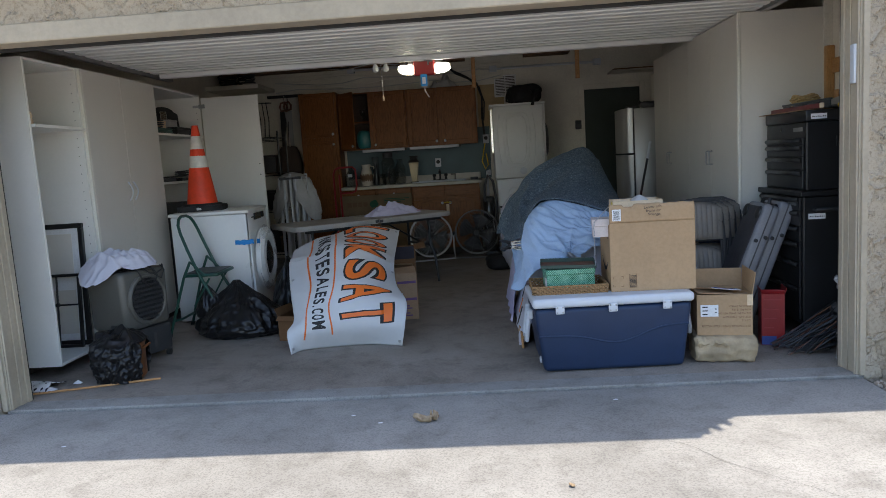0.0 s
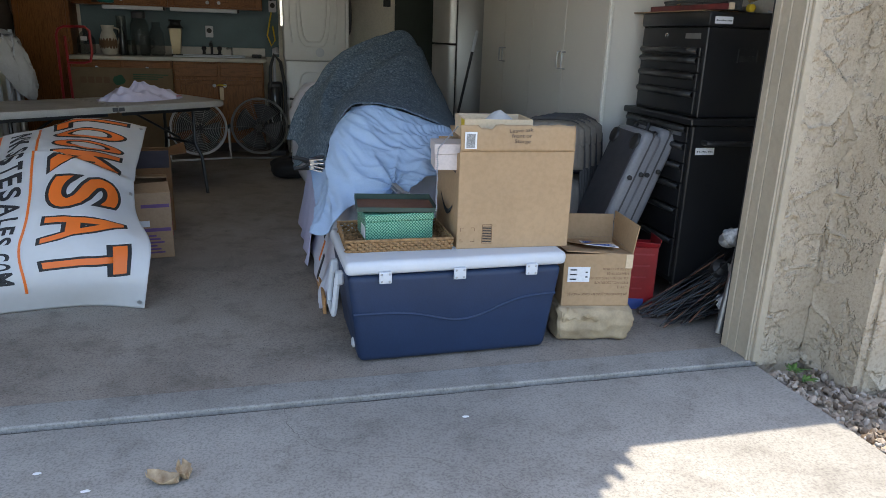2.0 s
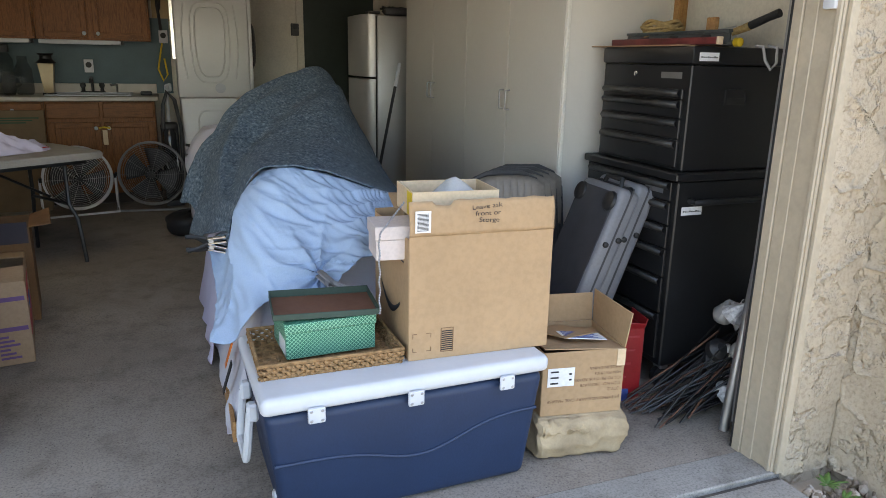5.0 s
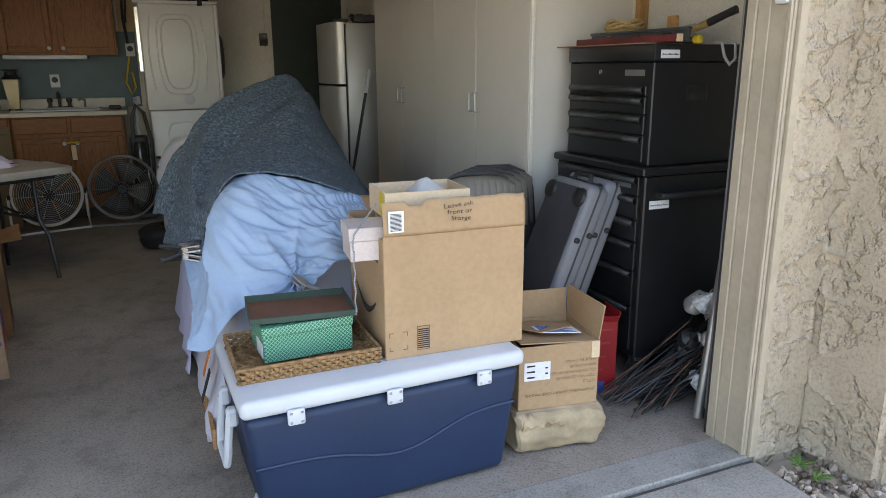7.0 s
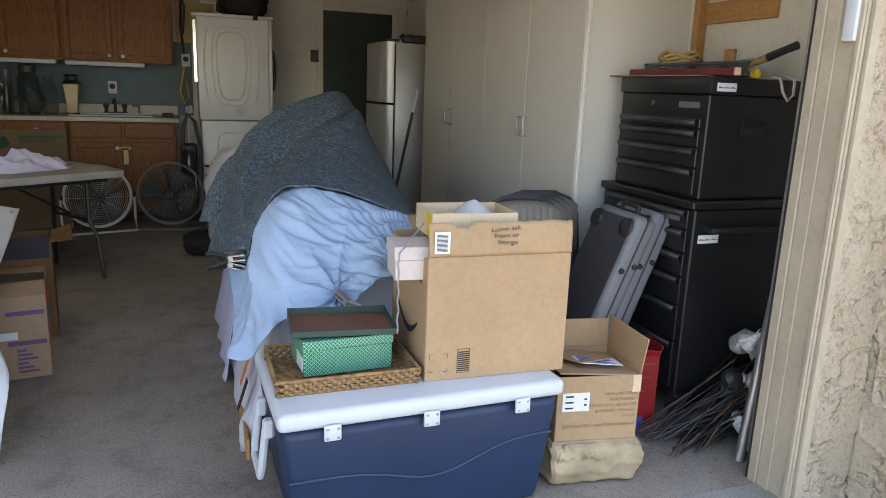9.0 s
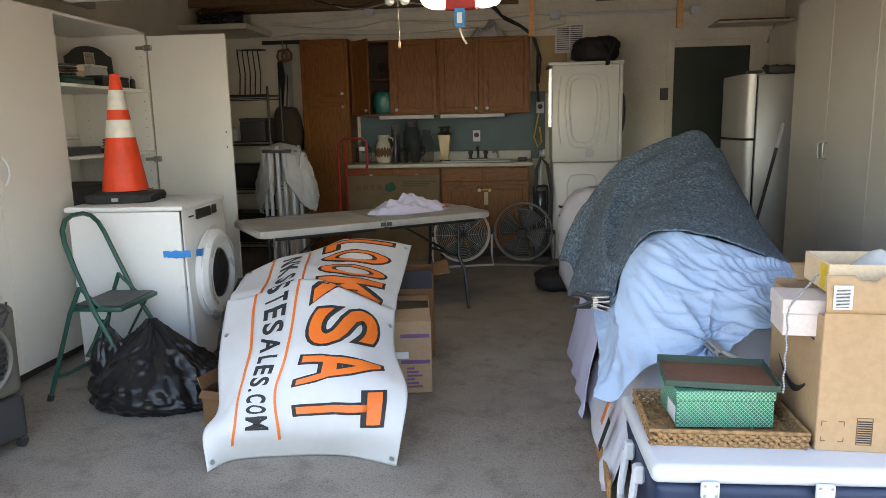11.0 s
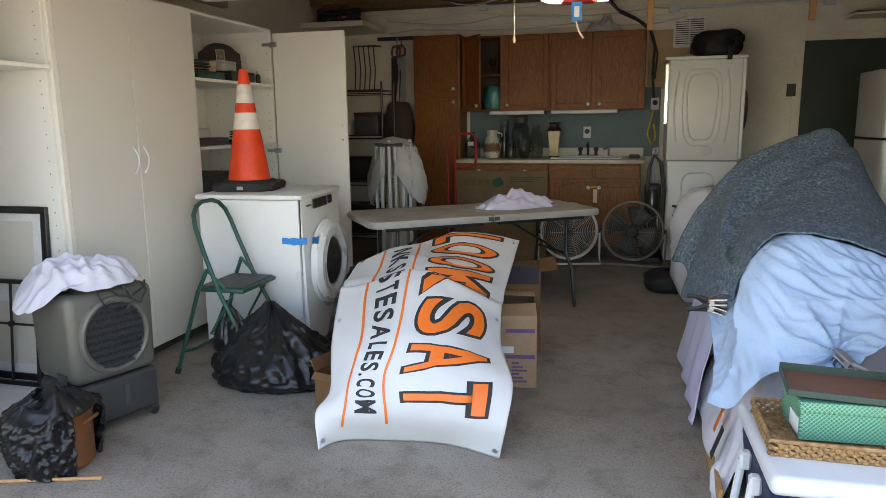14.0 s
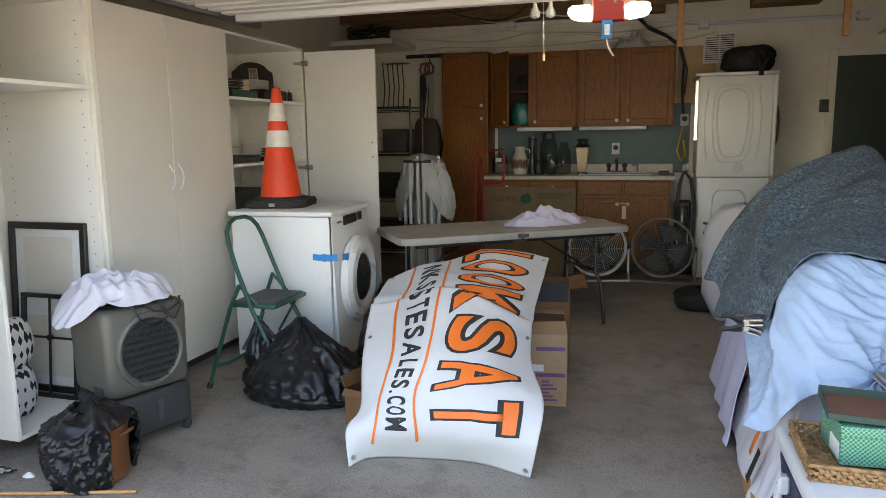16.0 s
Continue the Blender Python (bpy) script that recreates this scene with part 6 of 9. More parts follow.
# shallow yellow carton and a white gift box resting on it
yb3 = thing("small_box", "shallow pale yellow carton full of odds and ends", "box", BX @ pose(-0.115, -0.085, h + 0.008, 0, 0, -2))
for a in ((-0.145, 0.145, -0.11, -0.106, 0, 0.085), (-0.145, 0.145, 0.106, 0.11, 0, 0.085), (-0.145, -0.141, -0.1055, 0.1055, 0, 0.085), (0.141, 0.145, -0.1055, 0.1055, 0, 0.085), (-0.1405, 0.1405, -0.1055, 0.1055, 0, 0.004)):
    part("panel", bx(*a, bevel=0.001), M["card_pale"], yb3, at=Matrix.Identity(4))
yb3.matrix_basis = BX @ pose(-0.06, -0.03, h + 0.035, 0, 0, -2)
M["yellow"] = plain("yellow_print", (0.75, 0.52, 0.03), 0.6)
part("print", bx(-0.1465, -0.1452, -0.10, -0.04, 0.005, 0.08), M["yellow"], yb3, at=Matrix.Identity(4))
part("label", bx(0.08, 0.135, -0.1118, -0.1103, 0.012, 0.035), M["paper"], yb3, at=Matrix.Identity(4))
part("cloth_wad", heap(0.03, 0, 0.03, 0.10, 0.09, 0.08, 8.0, 24, 10), M["grey_cloth"], yb3, "grey cloth and metal odds", at=Matrix.Identity(4), smooth=70)
for sgn in (-1, 1):
    part("prop", bx(sgn * 0.12 - 0.01, sgn * 0.12 + 0.01, 0.06, 0.10, -0.045, -0.0005), M["card_in"], yb3, at=Matrix.Identity(4))
M["pinkish"] = plain("pale_pink_card", (0.66, 0.57, 0.53), 0.6, var=0.06)
gift = thing("gift_box", "pale pinkish card gift box with a lid", "box", BX @ pose(-0.215, -0.10, h - 0.085, 0, 0, -4))
part("body", bx(-0.115, 0.02, -0.075, 0.075, 0.0, 0.065, bevel=0.002), M["pinkish"], gift, at=Matrix.Identity(4))
part("lid", bx(-0.119, 0.024, -0.079, 0.079, 0.066, 0.108, bevel=0.002), M["pinkish"], gift, at=Matrix.Identity(4))
chain_b = thing("bead_chain", "dull silver bead chain hanging beside the carton", "chain", BX @ pose(-0.33, -0.19, 0.16))
bead = lathe(bm_new(), [(0.001, -0.0045), (0.0042, 0), (0.001, 0.0045)], 6)
f0 = None
for k in range(46):
    z = 0.0 + 0.0085 * k
    x, y = 0.002 * math.sin(k * 0.9), 0.0
    if k > 30:
        x, z, y = (k - 30) * 0.0062, 0.255 + (k - 30) * 0.0055, (k - 30) * 0.004
    if f0 is None:
        f0 = part("bead", bead, M["galv"], chain_b, at=pose(x, y, z))
    else:
        share(f0, chain_b, pose(x, y, z))


# ---- loose things by the white cabinets ----
I4 = Matrix.Identity(4)

# traffic cone on the washing machine
CT = fz(6.9) + 0.958
cone = thing("traffic_cone", "orange traffic cone with two white reflective bands", "traffic cone", pose(-2.275, 6.93, CT, 0, 0, 12))
bm = bm_new()
ring8 = [(0.205 * (abs(math.cos(a)) ** 8 + abs(math.sin(a)) ** 8) ** -0.125 * math.cos(a) * 0.97, 0.205 * (abs(math.cos(a)) ** 8 + abs(math.sin(a)) ** 8) ** -0.125 * math.sin(a) * 0.97) for a in (2 * math.pi * (q + 0.5) / 40 for q in range(40))]
extrude_outline(bm, ring8, 0.048)
bmesh.ops.bevel(bm, geom=[e for e in bm.edges if abs(e.verts[0].co.z - e.verts[1].co.z) < 1e-6], offset=0.014, segments=3, affect="EDGES")
part("base", bm, M["rubber"], cone, "black rubber base", at=I4)
part("base_step", lathe(bm_new(), [(0.175, 0.0485), (0.17, 0.060), (0.15, 0.066), (0.13, 0.066)], 24), M["rubber"], cone, at=pose(0, 0, 0, 0, 0, 22.5))


def cone_r(z):
    return 0.135 - (0.135 - 0.026) * (z - 0.06) / 0.70


for nm, a, b2, mt in (("cone_body", 0.06, 0.385, "orange"), ("reflective_band", 0.385, 0.49, "band"), ("cone_body", 0.49, 0.55, "orange"), ("reflective_band", 0.55, 0.665, "band"), ("cone_tip", 0.665, 0.76, "orange")):
    M.setdefault("band", plain("scuffed_white_sheeting", (0.72, 0.68, 0.60), 0.45, var=0.2, scale=12, fine=50, relief=0.1))
    extra = 0.002 if mt == "band" else 0.0
    part(nm, lathe(bm_new(), [(cone_r(a) + extra, a), (cone_r((a + b2) / 2) + extra, (a + b2) / 2), (cone_r(b2) + extra, b2)], 32), M[mt], cone, at=I4, smooth=40)
part("clip", bx(-0.02, 0.02, -0.205, -0.1995, 0.012, 0.034, bevel=0.003), M["galv"], cone, at=I4)
solo("paper_scrap", heap(-1.98, 7.0, CT, 0.11, 0.06, 0.008, 9.0, 20, 6), M["paper"], "flat white paper scrap on the washing machine", "paper")

# green step stool
st = thing("step_stool", "dark green metal step stool with a looped handle", "step stool", pose(-2.074, 6.31, fz(6.3), 0, 0, 90))
bm = tube(bm_new(), [(-0.225, -0.30, 0.0), (-0.195, -0.045, 0.48), (-0.185, 0.04, 0.70), (-0.175, 0.085, 0.83), (-0.155, 0.105, 0.895), (-0.11, 0.115, 0.938), (-0.05, 0.12, 0.957), (0.05, 0.12, 0.957), (0.11, 0.115, 0.938), (0.155, 0.105, 0.895), (0.175, 0.085, 0.83), (0.185, 0.04, 0.70), (0.195, -0.045, 0.48), (0.225, -0.30, 0.0)], 0.0125, 10)
part("front_frame", bm, M["green"], st, at=I4)
for s in (-1, 1):
    part("leg", tube(bm_new(), [(s * 0.178, 0.03, 0.60), (s * 0.19, 0.09, 0.47), (s * 0.22, 0.24, 0.0)], 0.0115, 10), M["green"], st, at=I4)
    part("foot", tube(bm_new(), [(s * 0.22, 0.24, 0.0), (s * 0.218, 0.232, 0.03)], 0.016, 10), M["rubber"], st, at=I4)
    part("foot", tube(bm_new(), [(s * 0.225, -0.30, 0.0), (s * 0.222, -0.28, 0.03)], 0.016, 10), M["rubber"], st, at=I4)
    part("arm_hinge", tube(bm_new(), [(s * 0.178, 0.035, 0.60), (s * 0.172, -0.08, 0.485)], 0.009, 8), M["green"], st, at=I4)
    part("brace", tube(bm_new(), [(s * 0.19, -0.12, 0.46), (s * 0.20, 0.02, 0.24), (s * 0.21, -0.10, 0.235)], 0.008, 8), M["green"], st, at=I4)
part("cross_bar", tube(bm_new(), [(-0.212, -0.24, 0.11), (0.212, -0.24, 0.11)], 0.010, 8), M["green"], st, at=I4)
part("cross_bar", tube(bm_new(), [(-0.215, 0.20, 0.13), (-0.15, 0.16, 0.13), (0.15, 0.16, 0.13), (0.215, 0.20, 0.13)], 0.010, 8), M["green"], st, at=I4)
part("seat", bx(-0.185, 0.185, -0.19, 0.10, 0.472, 0.498, bevel=0.01, seg=2), M["green"], st, at=I4)
part("seat_pad", bx(-0.17, 0.17, -0.175, 0.085, 0.4985, 0.505, bevel=0.003), M["grey_plastic"], st, "grey ribbed rubber tread", at=I4)
part("lower_step", bx(-0.185, 0.185, -0.27, -0.08, 0.225, 0.248, bevel=0.008, seg=2), M["green"], st, at=I4)


def bag_bm(rx, ry, h, seed, nu=64, nv=30, knot=True, crumple=0.05):
    """A full plastic bag: a sagging body with sharp creases."""
    bm = bm_new()

    def at(u, v):
        a = u * 2 * math.pi
        prof = math.sin(math.pi * min(1, 0.10 + 0.82 * v)) ** 0.6
        z = h * (1 - math.cos(math.pi * v)) / 2
        if v > 0.93:
            prof *= 0.5
        ca, sa = math.cos(a), math.sin(a)
        k = 1 + 0.16 * wob(ca, sa, z * 3 + seed, 1.4)
        cr = crumple * (1 - 2 * abs(wob(ca * 2, sa * 2, z * 7 + seed, 1.5))) + crumple * 0.6 * (1 - 2 * abs(wob(ca * 4, sa * 4, z * 14 - seed, 1.9)))
        cr += crumple * 0.14 * (1 - 2 * abs(wob(ca * 8 + z * 5, sa * 8, z * 24 + seed, 2.0)))
        r = prof * k + cr * (0.3 + prof)
        return (rx * r * ca, ry * r * sa, max(0.002, z + 0.05 * h * wob(ca, sa, seed, 2)))

    sheet(bm, at, nu, nv)
    bmesh.ops.remove_doubles(bm, verts=bm.verts, dist=0.0006)
    return bm


def slumped_bag(rx, ry, h, seed, lean=(0.0, 0.0), nu=150, nv=70):
    """A part-full plastic bag that slumps from a gathered peak, with sharp folds running down from it."""
    bm = bm_new()

    def at(u, v):
        a = u * 2 * math.pi
        ca, sa = math.cos(a), math.sin(a)
        r = (0.86 + 0.9 * v if v < 0.15 else 1 - ((v - 0.15) / 0.85) ** 1.6 * 0.97)
        z = h * v ** 1.1
        r *= 1 + 0.20 * wob(ca, sa, seed, 1.2)
        # folds that follow the pull to the peak, then crossing crumples
        low = 0.35 + 0.65 * min(1.0, v * 3)
        r += low * 0.16 * (0.5 - 2 * abs(wob(ca * 1.7, sa * 1.7, v * 0.8 + seed, 1.6))) * (1 - v * 0.6)
        r += low * 0.10 * (0.5 - 2 * abs(wob(ca * 3.2 + v, sa * 3.2, v * 2.4 - seed, 1.5))) * (1 - v * 0.7)
        r += 0.05 * (0.5 - 2 * abs(wob(ca * 2.6 - v * 3, sa * 2.6 + v * 4, v * 4 + seed, 1.5)))
        r += 0.010 * (0.5 - 2 * abs(wob(ca * 6, sa * 6 + v * 5, v * 9 + seed, 1.9)))
        r = max(r, 0.0)
        z += 0.10 * h * wob(ca * r, sa * r, seed + 3, 2.3) * min(1, 4 * v)
        return (rx * r * ca + lean[0] * v * v, ry * r * sa + lean[1] * v * v, max(0.002, z))

    sheet(bm, at, nu, nv)
    bmesh.ops.remove_doubles(bm, verts=bm.verts, dist=0.0005)
    return bm


bag1 = thing("bin_bag", "full black plastic bin bag with creases on the floor", "bag", pose(-1.71, 6.13, fz(6.1), 0, 0, -8))
part("bag_body", slumped_bag(0.37, 0.25, 0.42, 3.0, (-0.06, 0.05)), M["bag"], bag1, at=I4, smooth=50)
part("bag_neck", slumped_bag(0.12, 0.09, 0.26, 6.0, (0.03, 0.0), 60, 30), M["bag"], bag1, at=pose(-0.27, -0.02, 0.16, 0, -12, 0), smooth=50)
bag3 = thing("bin_bag", "black plastic bin bag squeezed behind the banner", "bag", pose(-1.45, 6.62, fz(6.6), 0, 0, 35))
part("bag_body", slumped_bag(0.15, 0.22, 0.56, 12.0, (0.0, 0.0), 80, 40), M["bag"], bag3, at=I4, smooth=50)

# copper pot in a black bag
pot = thing("copper_pot", "tarnished copper pot half wrapped in a black bag", "pot", pose(-2.15, 5.06, fz(5.0), 0, 0, 10))
part("pot_body", lathe(bm_new(), [(0.12, 0.0), (0.135, 0.02), (0.138, 0.22), (0.145, 0.235), (0.142, 0.24), (0.13, 0.23)], 32), M["copper"], pot, at=I4)
part("pot_handle", tube(bm_new(), [(0.138, -0.03, 0.20), (0.165, -0.03, 0.215), (0.175, 0.0, 0.22), (0.165, 0.03, 0.215), (0.138, 0.03, 0.20)], 0.007, 8), M["copper"], pot, "brass loop handle", at=I4)
bm = bm_new()


def wrap(u, v):
    a = radians(40) + u * radians(285)
    z = 0.31 * v
    r = (0.155 + 0.03 * math.sin(math.pi * v)) * (1 - max(0, v - 0.78) * 2.6)
    e = abs(2 * u - 1) ** 6
    r += 0.030 * (0.6 - 2 * abs(wob(math.cos(a) * 2, math.sin(a) * 2, z * 10, 1.7))) - 0.014 * e + 0.008 * (0.5 - 2 * abs(wob(math.cos(a) * 5 + z * 8, math.sin(a) * 5, z * 22, 1.8))) + 0.003 * (0.5 - 2 * abs(wob(math.cos(a) * 9, math.sin(a) * 9 + z * 20, z * 50, 1.9)))
    return (r * math.cos(a), r * math.sin(a), 0.004 + z + 0.02 * wob(a, z, 0, 2) * v)


sheet(bm, wrap, 150, 60)
part("bag_wrap", bm, M["bag"], pot, "crumpled black plastic bag", at=I4, smooth=70, thick=0.002)
part("bag_top", heap(0, 0, 0.245, 0.16, 0.16, 0.09, 5.0, 110, 36, 0.6, 1.6, 0.22), M["bag"], pot, at=I4, smooth=70)

# evaporative cooler with a towel
EC = pose(-2.285, 5.475, fz(5.5), 0, 0, 70)
ec = thing("evaporative_cooler", "dark grey plastic evaporative cooler on casters", "air cooler", EC)
M["ec_top"] = plain("grey_green_plastic", (0.105, 0.10, 0.085), 0.38, var=0.12, scale=3, fine=120, relief=0.12)
M["ec_tank"] = plain("dark_tank_plastic", (0.035, 0.036, 0.038), 0.5, var=0.15)
bm = bx(-0.20, 0.20, -0.17, 0.17, 0.25, 0.665, bevel=0.04, seg=4)
for p in bm.verts:
    p.co.x *= 1 + 0.05 * (p.co.z - 0.25) / 0.415
part("upper_body", bm, M["ec_top"], ec, at=I4, smooth=50)
part("water_tank", bx(-0.197, 0.197, -0.168, 0.168, 0.05, 0.248, bevel=0.022, seg=4), M["ec_tank"], ec, "dark grey water tank", at=I4, smooth=50)
part("water_gauge", bx(0.02, 0.045, -0.1715, -0.1685, 0.10, 0.205, bevel=0.001), M["grey_plastic"], ec, "clear water level gauge", at=I4)
ring = bm_new()
tube(ring, [(0.155 * math.cos(a * math.pi / 20), -0.173, 0.455 + 0.165 * math.sin(a * math.pi / 20)) for a in range(40)], 0.017, 8, closed=True)
gr = part("grille_ring", ring, M["ec_top"], ec, at=I4)
# black disc stands in for the shaded hollow behind the louvres
bm = lathe(bm_new(), [(0.152, 0), (0.152, 0.002)], 36, m=pose(0, -0.1705, 0.455, 90, 0, 0))
for p in bm.verts:
    p.co.z = 0.455 + (p.co.z - 0.455) * 1.06
part("grille_shade_disc", bm, M["ink"], gr, at=I4)
for k in range(9):
    z = 0.323 + 0.033 * k
    hw2 = 0.88 * math.sqrt(max(0, 0.152 ** 2 - ((z - 0.455) * 0.94) ** 2))
    part("louvre", bx(-hw2, hw2, -0.011, 0.011, -0.003, 0.003, bevel=0.0008), M["ec_tank"], gr, at=pose(0, -0.180, z, 32, 0, 0))
for k in range(13):
    x = -0.132 + 0.022 * k
    hz = 0.98 * math.sqrt(max(0, 0.152 ** 2 - x * x))
    part("louvre", bx(-0.0015, 0.0015, -0.180, -0.1735, 0.455 - hz, 0.455 + hz), M["black_plastic"], gr, at=pose(x, 0, 0))
part("side_vent", bx(-0.2105, -0.2035, -0.11, -0.03, 0.265, 0.305, bevel=0.002), M["ec_tank"], ec, at=I4)
part("control_panel", bx(-0.13, 0.13, -0.06, 0.06, 0.6655, 0.673, bevel=0.003), M["black_plastic"], ec, at=I4)
for x in (-0.165, 0.175):
    for y in (-0.14, 0.14):
        cs = part("caster", lathe(bm_new(), [(0.012, -0.014), (0.025, -0.012), (0.026, 0.012), (0.012, 0.014)], 16, m=pose(x, y, 0.026, 90, 0, 20)), M["rubber"], ec, at=I4)
        part("fork", bx(x - 0.014, x + 0.014, y - 0.02, y + 0.02, 0.042, 0.0495), M["grey_plastic"], cs, at=I4)
cord = thing("extension_cord", "black power cord looped over the cooler front", "cord", EC @ pose(0.02, -0.175, 0.665))
part("cord", tube(bm_new(), [(-0.10, 0.10, 0.012), (-0.10, 0.0, 0.012), (-0.09, -0.012, -0.01), (-0.06, -0.022, -0.08), (-0.02, -0.026, -0.11), (0.03, -0.026, -0.10), (0.07, -0.022, -0.06), (0.05, -0.012, -0.01), (0.02, 0.01, 0.014), (-0.03, 0.06, 0.012)], 0.005, 6), M["black_plastic"], cord, at=I4)
part("cord", tube(bm_new(), [(0.02, 0.05, 0.013), (0.03, -0.008, 0.008), (0.05, -0.018, -0.05), (0.10, -0.020, -0.085), (0.14, -0.016, -0.03), (0.12, 0.0, 0.01)], 0.005, 6), M["black_plastic"], cord, at=I4)
part("cord", tube(bm_new(), [(-0.02, 0.05, 0.013), (-0.04, -0.008, 0.008), (0.0, -0.018, -0.03), (0.06, -0.020, -0.045), (0.13, -0.016, -0.015), (0.15, 0.01, 0.01)], 0.005, 6), M["black_plastic"], cord, at=I4)
tw = thing("bath_towel", "white towel heaped over the cooler top", "towel", EC @ pose(-0.03, 0.02, 0.674))


def towel_at(u, v):
    """A loosely folded towel: flat in the middle, its rim rolled and one end over the edge."""
    a = u * 2 * math.pi
    ca, sa = math.cos(a), math.sin(a)
    k = 1 + 0.10 * wob(ca, sa, 21, 1.6) + 0.05 * wob(ca, sa, 25, 5)
    x, y = 0.265 * v * k * ca, 0.225 * v * k * sa
    over = max(0.0, -x - 0.165) + max(0.0, -y - 0.175) * 0.6
    z = 0.105 * (1 - v ** 4) * (1 + 0.35 * wob(x, y, 3, 6)) + 0.022 * (0.5 - 2 * abs(wob(x + 0.5 * y, y, 8, 13))) + 0.026 * (0.5 - 2 * abs(wob(x * 0.5 + y, x, 4, 7)))
    z += 0.009 * math.sin((x * 0.5 + y) * 60 + 4 * wob(x, y, 2, 6)) * (1 - v ** 6) + 0.006 * math.sin((x - 0.4 * y) * 85 + 4 * wob(x, y, 6, 5)) * (1 - v ** 6)
    return (x - 0.12 * over, y, max(0.003, z) if over <= 0 else 0.025 + 0.5 * z - 1.0 * over)


bm = bm_new()
sheet(bm, towel_at, 150, 64)
bmesh.ops.remove_doubles(bm, verts=bm.verts, dist=0.0006)
part("cloth", bm, M["white_cloth"], tw, at=I4, smooth=80)

# framed pictures leaning in the open cabinet
ZS = zc + 0.0195


def picture(name, label, m, w, h, fw, mat_f, cross, panes):
    f = thing(name, label, "picture frame", m)
    for a in ((-w / 2, w / 2, 0, 0.025, 0, fw), (-w / 2, w / 2, 0, 0.025, h - fw, h), (-w / 2, -w / 2 + fw, 0, 0.025, fw + 0.0005, h - fw - 0.0005), (w / 2 - fw, w / 2, 0, 0.025, fw + 0.0005, h - fw - 0.0005)):
        part("frame_bar", bx(*a, bevel=0.003), mat_f, f, at=I4)
    if panes:
        part("mount", bx(-w / 2 + fw, w / 2 - fw, 0.014, 0.018, fw, h - fw), M["paper"], f, "white card mount", at=I4)
        ph = (h - 2 * fw) / 2
        for k in range(2):
            part("picture_field", bx(-w / 2 + fw + 0.055, w / 2 - fw - 0.055, 0.0115, 0.0135, fw + 0.05 + k * ph, fw + ph - 0.04 + k * ph, bevel=0.001), M["cab_beige"], f, at=I4)
    if cross:
        part("cross_bar", tube(bm_new(), [(0, 0.012, fw), (0, 0.012, h - fw)], 0.007, 6), mat_f, f, at=I4)
        part("cross_bar", tube(bm_new(), [(-w / 2 + fw, 0.012, h * 0.58), (w / 2 - fw, 0.012, h * 0.58)], 0.007, 6), mat_f, f, at=I4)
        part("cross_boss", lathe(bm_new(), [(0.016, -0.008), (0.016, 0.008)], 12, m=pose(0, 0.012, h * 0.58, 90, 0, 0)), mat_f, f, at=I4)
    return f


picture("picture_frame", "large black frame with a white two-window mount", pose(-2.93, 5.60, ZS, -4, 0, 0), 0.50, 0.90, 0.036, M["black_steel"], False, True)
picture("picture_frame", "small black iron frame with a cross bar", pose(-2.88, 5.53, ZS, -6, 0, 0), 0.36, 0.54, 0.022, M["black_steel"], True, False)
m, nt, b, v = shader("black_white_ikat", 0.9, spec=0.1)
wv = nt.nodes.new("ShaderNodeTexVoronoi")
wv.distance = "MANHATTAN"
wv.inputs["Randomness"].default_value = 0.15
wv.inputs["Scale"].default_value = 24
mp2 = nt.nodes.new("ShaderNodeMapping")
mp2.inputs["Scale"].default_value = (1, 1, 0.6)
nt.links.new(v, mp2.inputs[0])
nt.links.new(mp2.outputs[0], wv.inputs["Vector"])
nt.links.new(ramp(nt, wv.outputs["Distance"], [(0.56, (0.03, 0.03, 0.04)), (0.62, (0.62, 0.61, 0.60))]), b.inputs["Base Color"])
M["ikat"] = m
for k, z in enumerate((ZS, ZS + 0.24)):
    solo("cushion", bag_bm(0.10, 0.15, 0.24, 30 + k, 32, 16, crumple=0.01), M["ikat"], "black and white patterned cushion in the open cabinet", "cushion", pose(-2.86, 5.285, z, 0, 0, 5 * k), "patterned cushions", smooth=70)
pl = thing("garden_umbrella", "dark green furled umbrella leaning in the open cabinet", "umbrella", pose(-2.92, 5.22, ZS))
part("pole", tube(bm_new(), [(0.10, 0, 0.0), (-0.10, 0.02, 1.1)], 0.012, 8), M["green"], pl, at=I4)
part("furled_canopy", tube(bm_new(), [(0.07, 0.0, 0.16), (0.04, 0.005, 0.34), (-0.02, 0.01, 0.66), (-0.09, 0.02, 1.05)], [0.02, 0.034, 0.03, 0.014], 10), M["green"], pl, at=I4)
rug = thing("patterned_roll", "black and white patterned rug remnant on the floor", "rug", pose(-2.78, 4.93, fz(4.9), 0, 0, -6))
bm = bm_new()
sheet(bm, lambda u, v: (-0.25 + 0.5 * u, -0.10 + 0.20 * v, 0.008 + 0.05 * max(0, math.sin(math.pi * v)) * (0.6 + 0.5 * wob(u * 3, v, 0, 2))), 24, 12)
part("rug_fold", bm, M["ikat"], rug, at=I4, thick=0.004, smooth=60)
stick = tube(bm_new(), [(-2.62, 4.765, fz(4.8) + 0.009), (-2.2, 4.885, fz(4.9) + 0.009), (-1.88, 4.985, fz(5.0) + 0.009)], 0.007, 8)
solo("wooden_stick", stick, M["pine"], "thin wooden stick lying on the floor", "stick")
for k, (x, y, r) in enumerate(((-2.43, 4.98, 0.03), (-2.36, 5.2, 0.025), (-2.55, 4.86, 0.05))):
    solo("paper_scrap", heap(x, y, fz(y), r, r * 0.7, 0.018, 40 + k, 16, 6), M["paper"], "small crumpled white paper scrap on the floor", "paper", group="scraps on the floor")

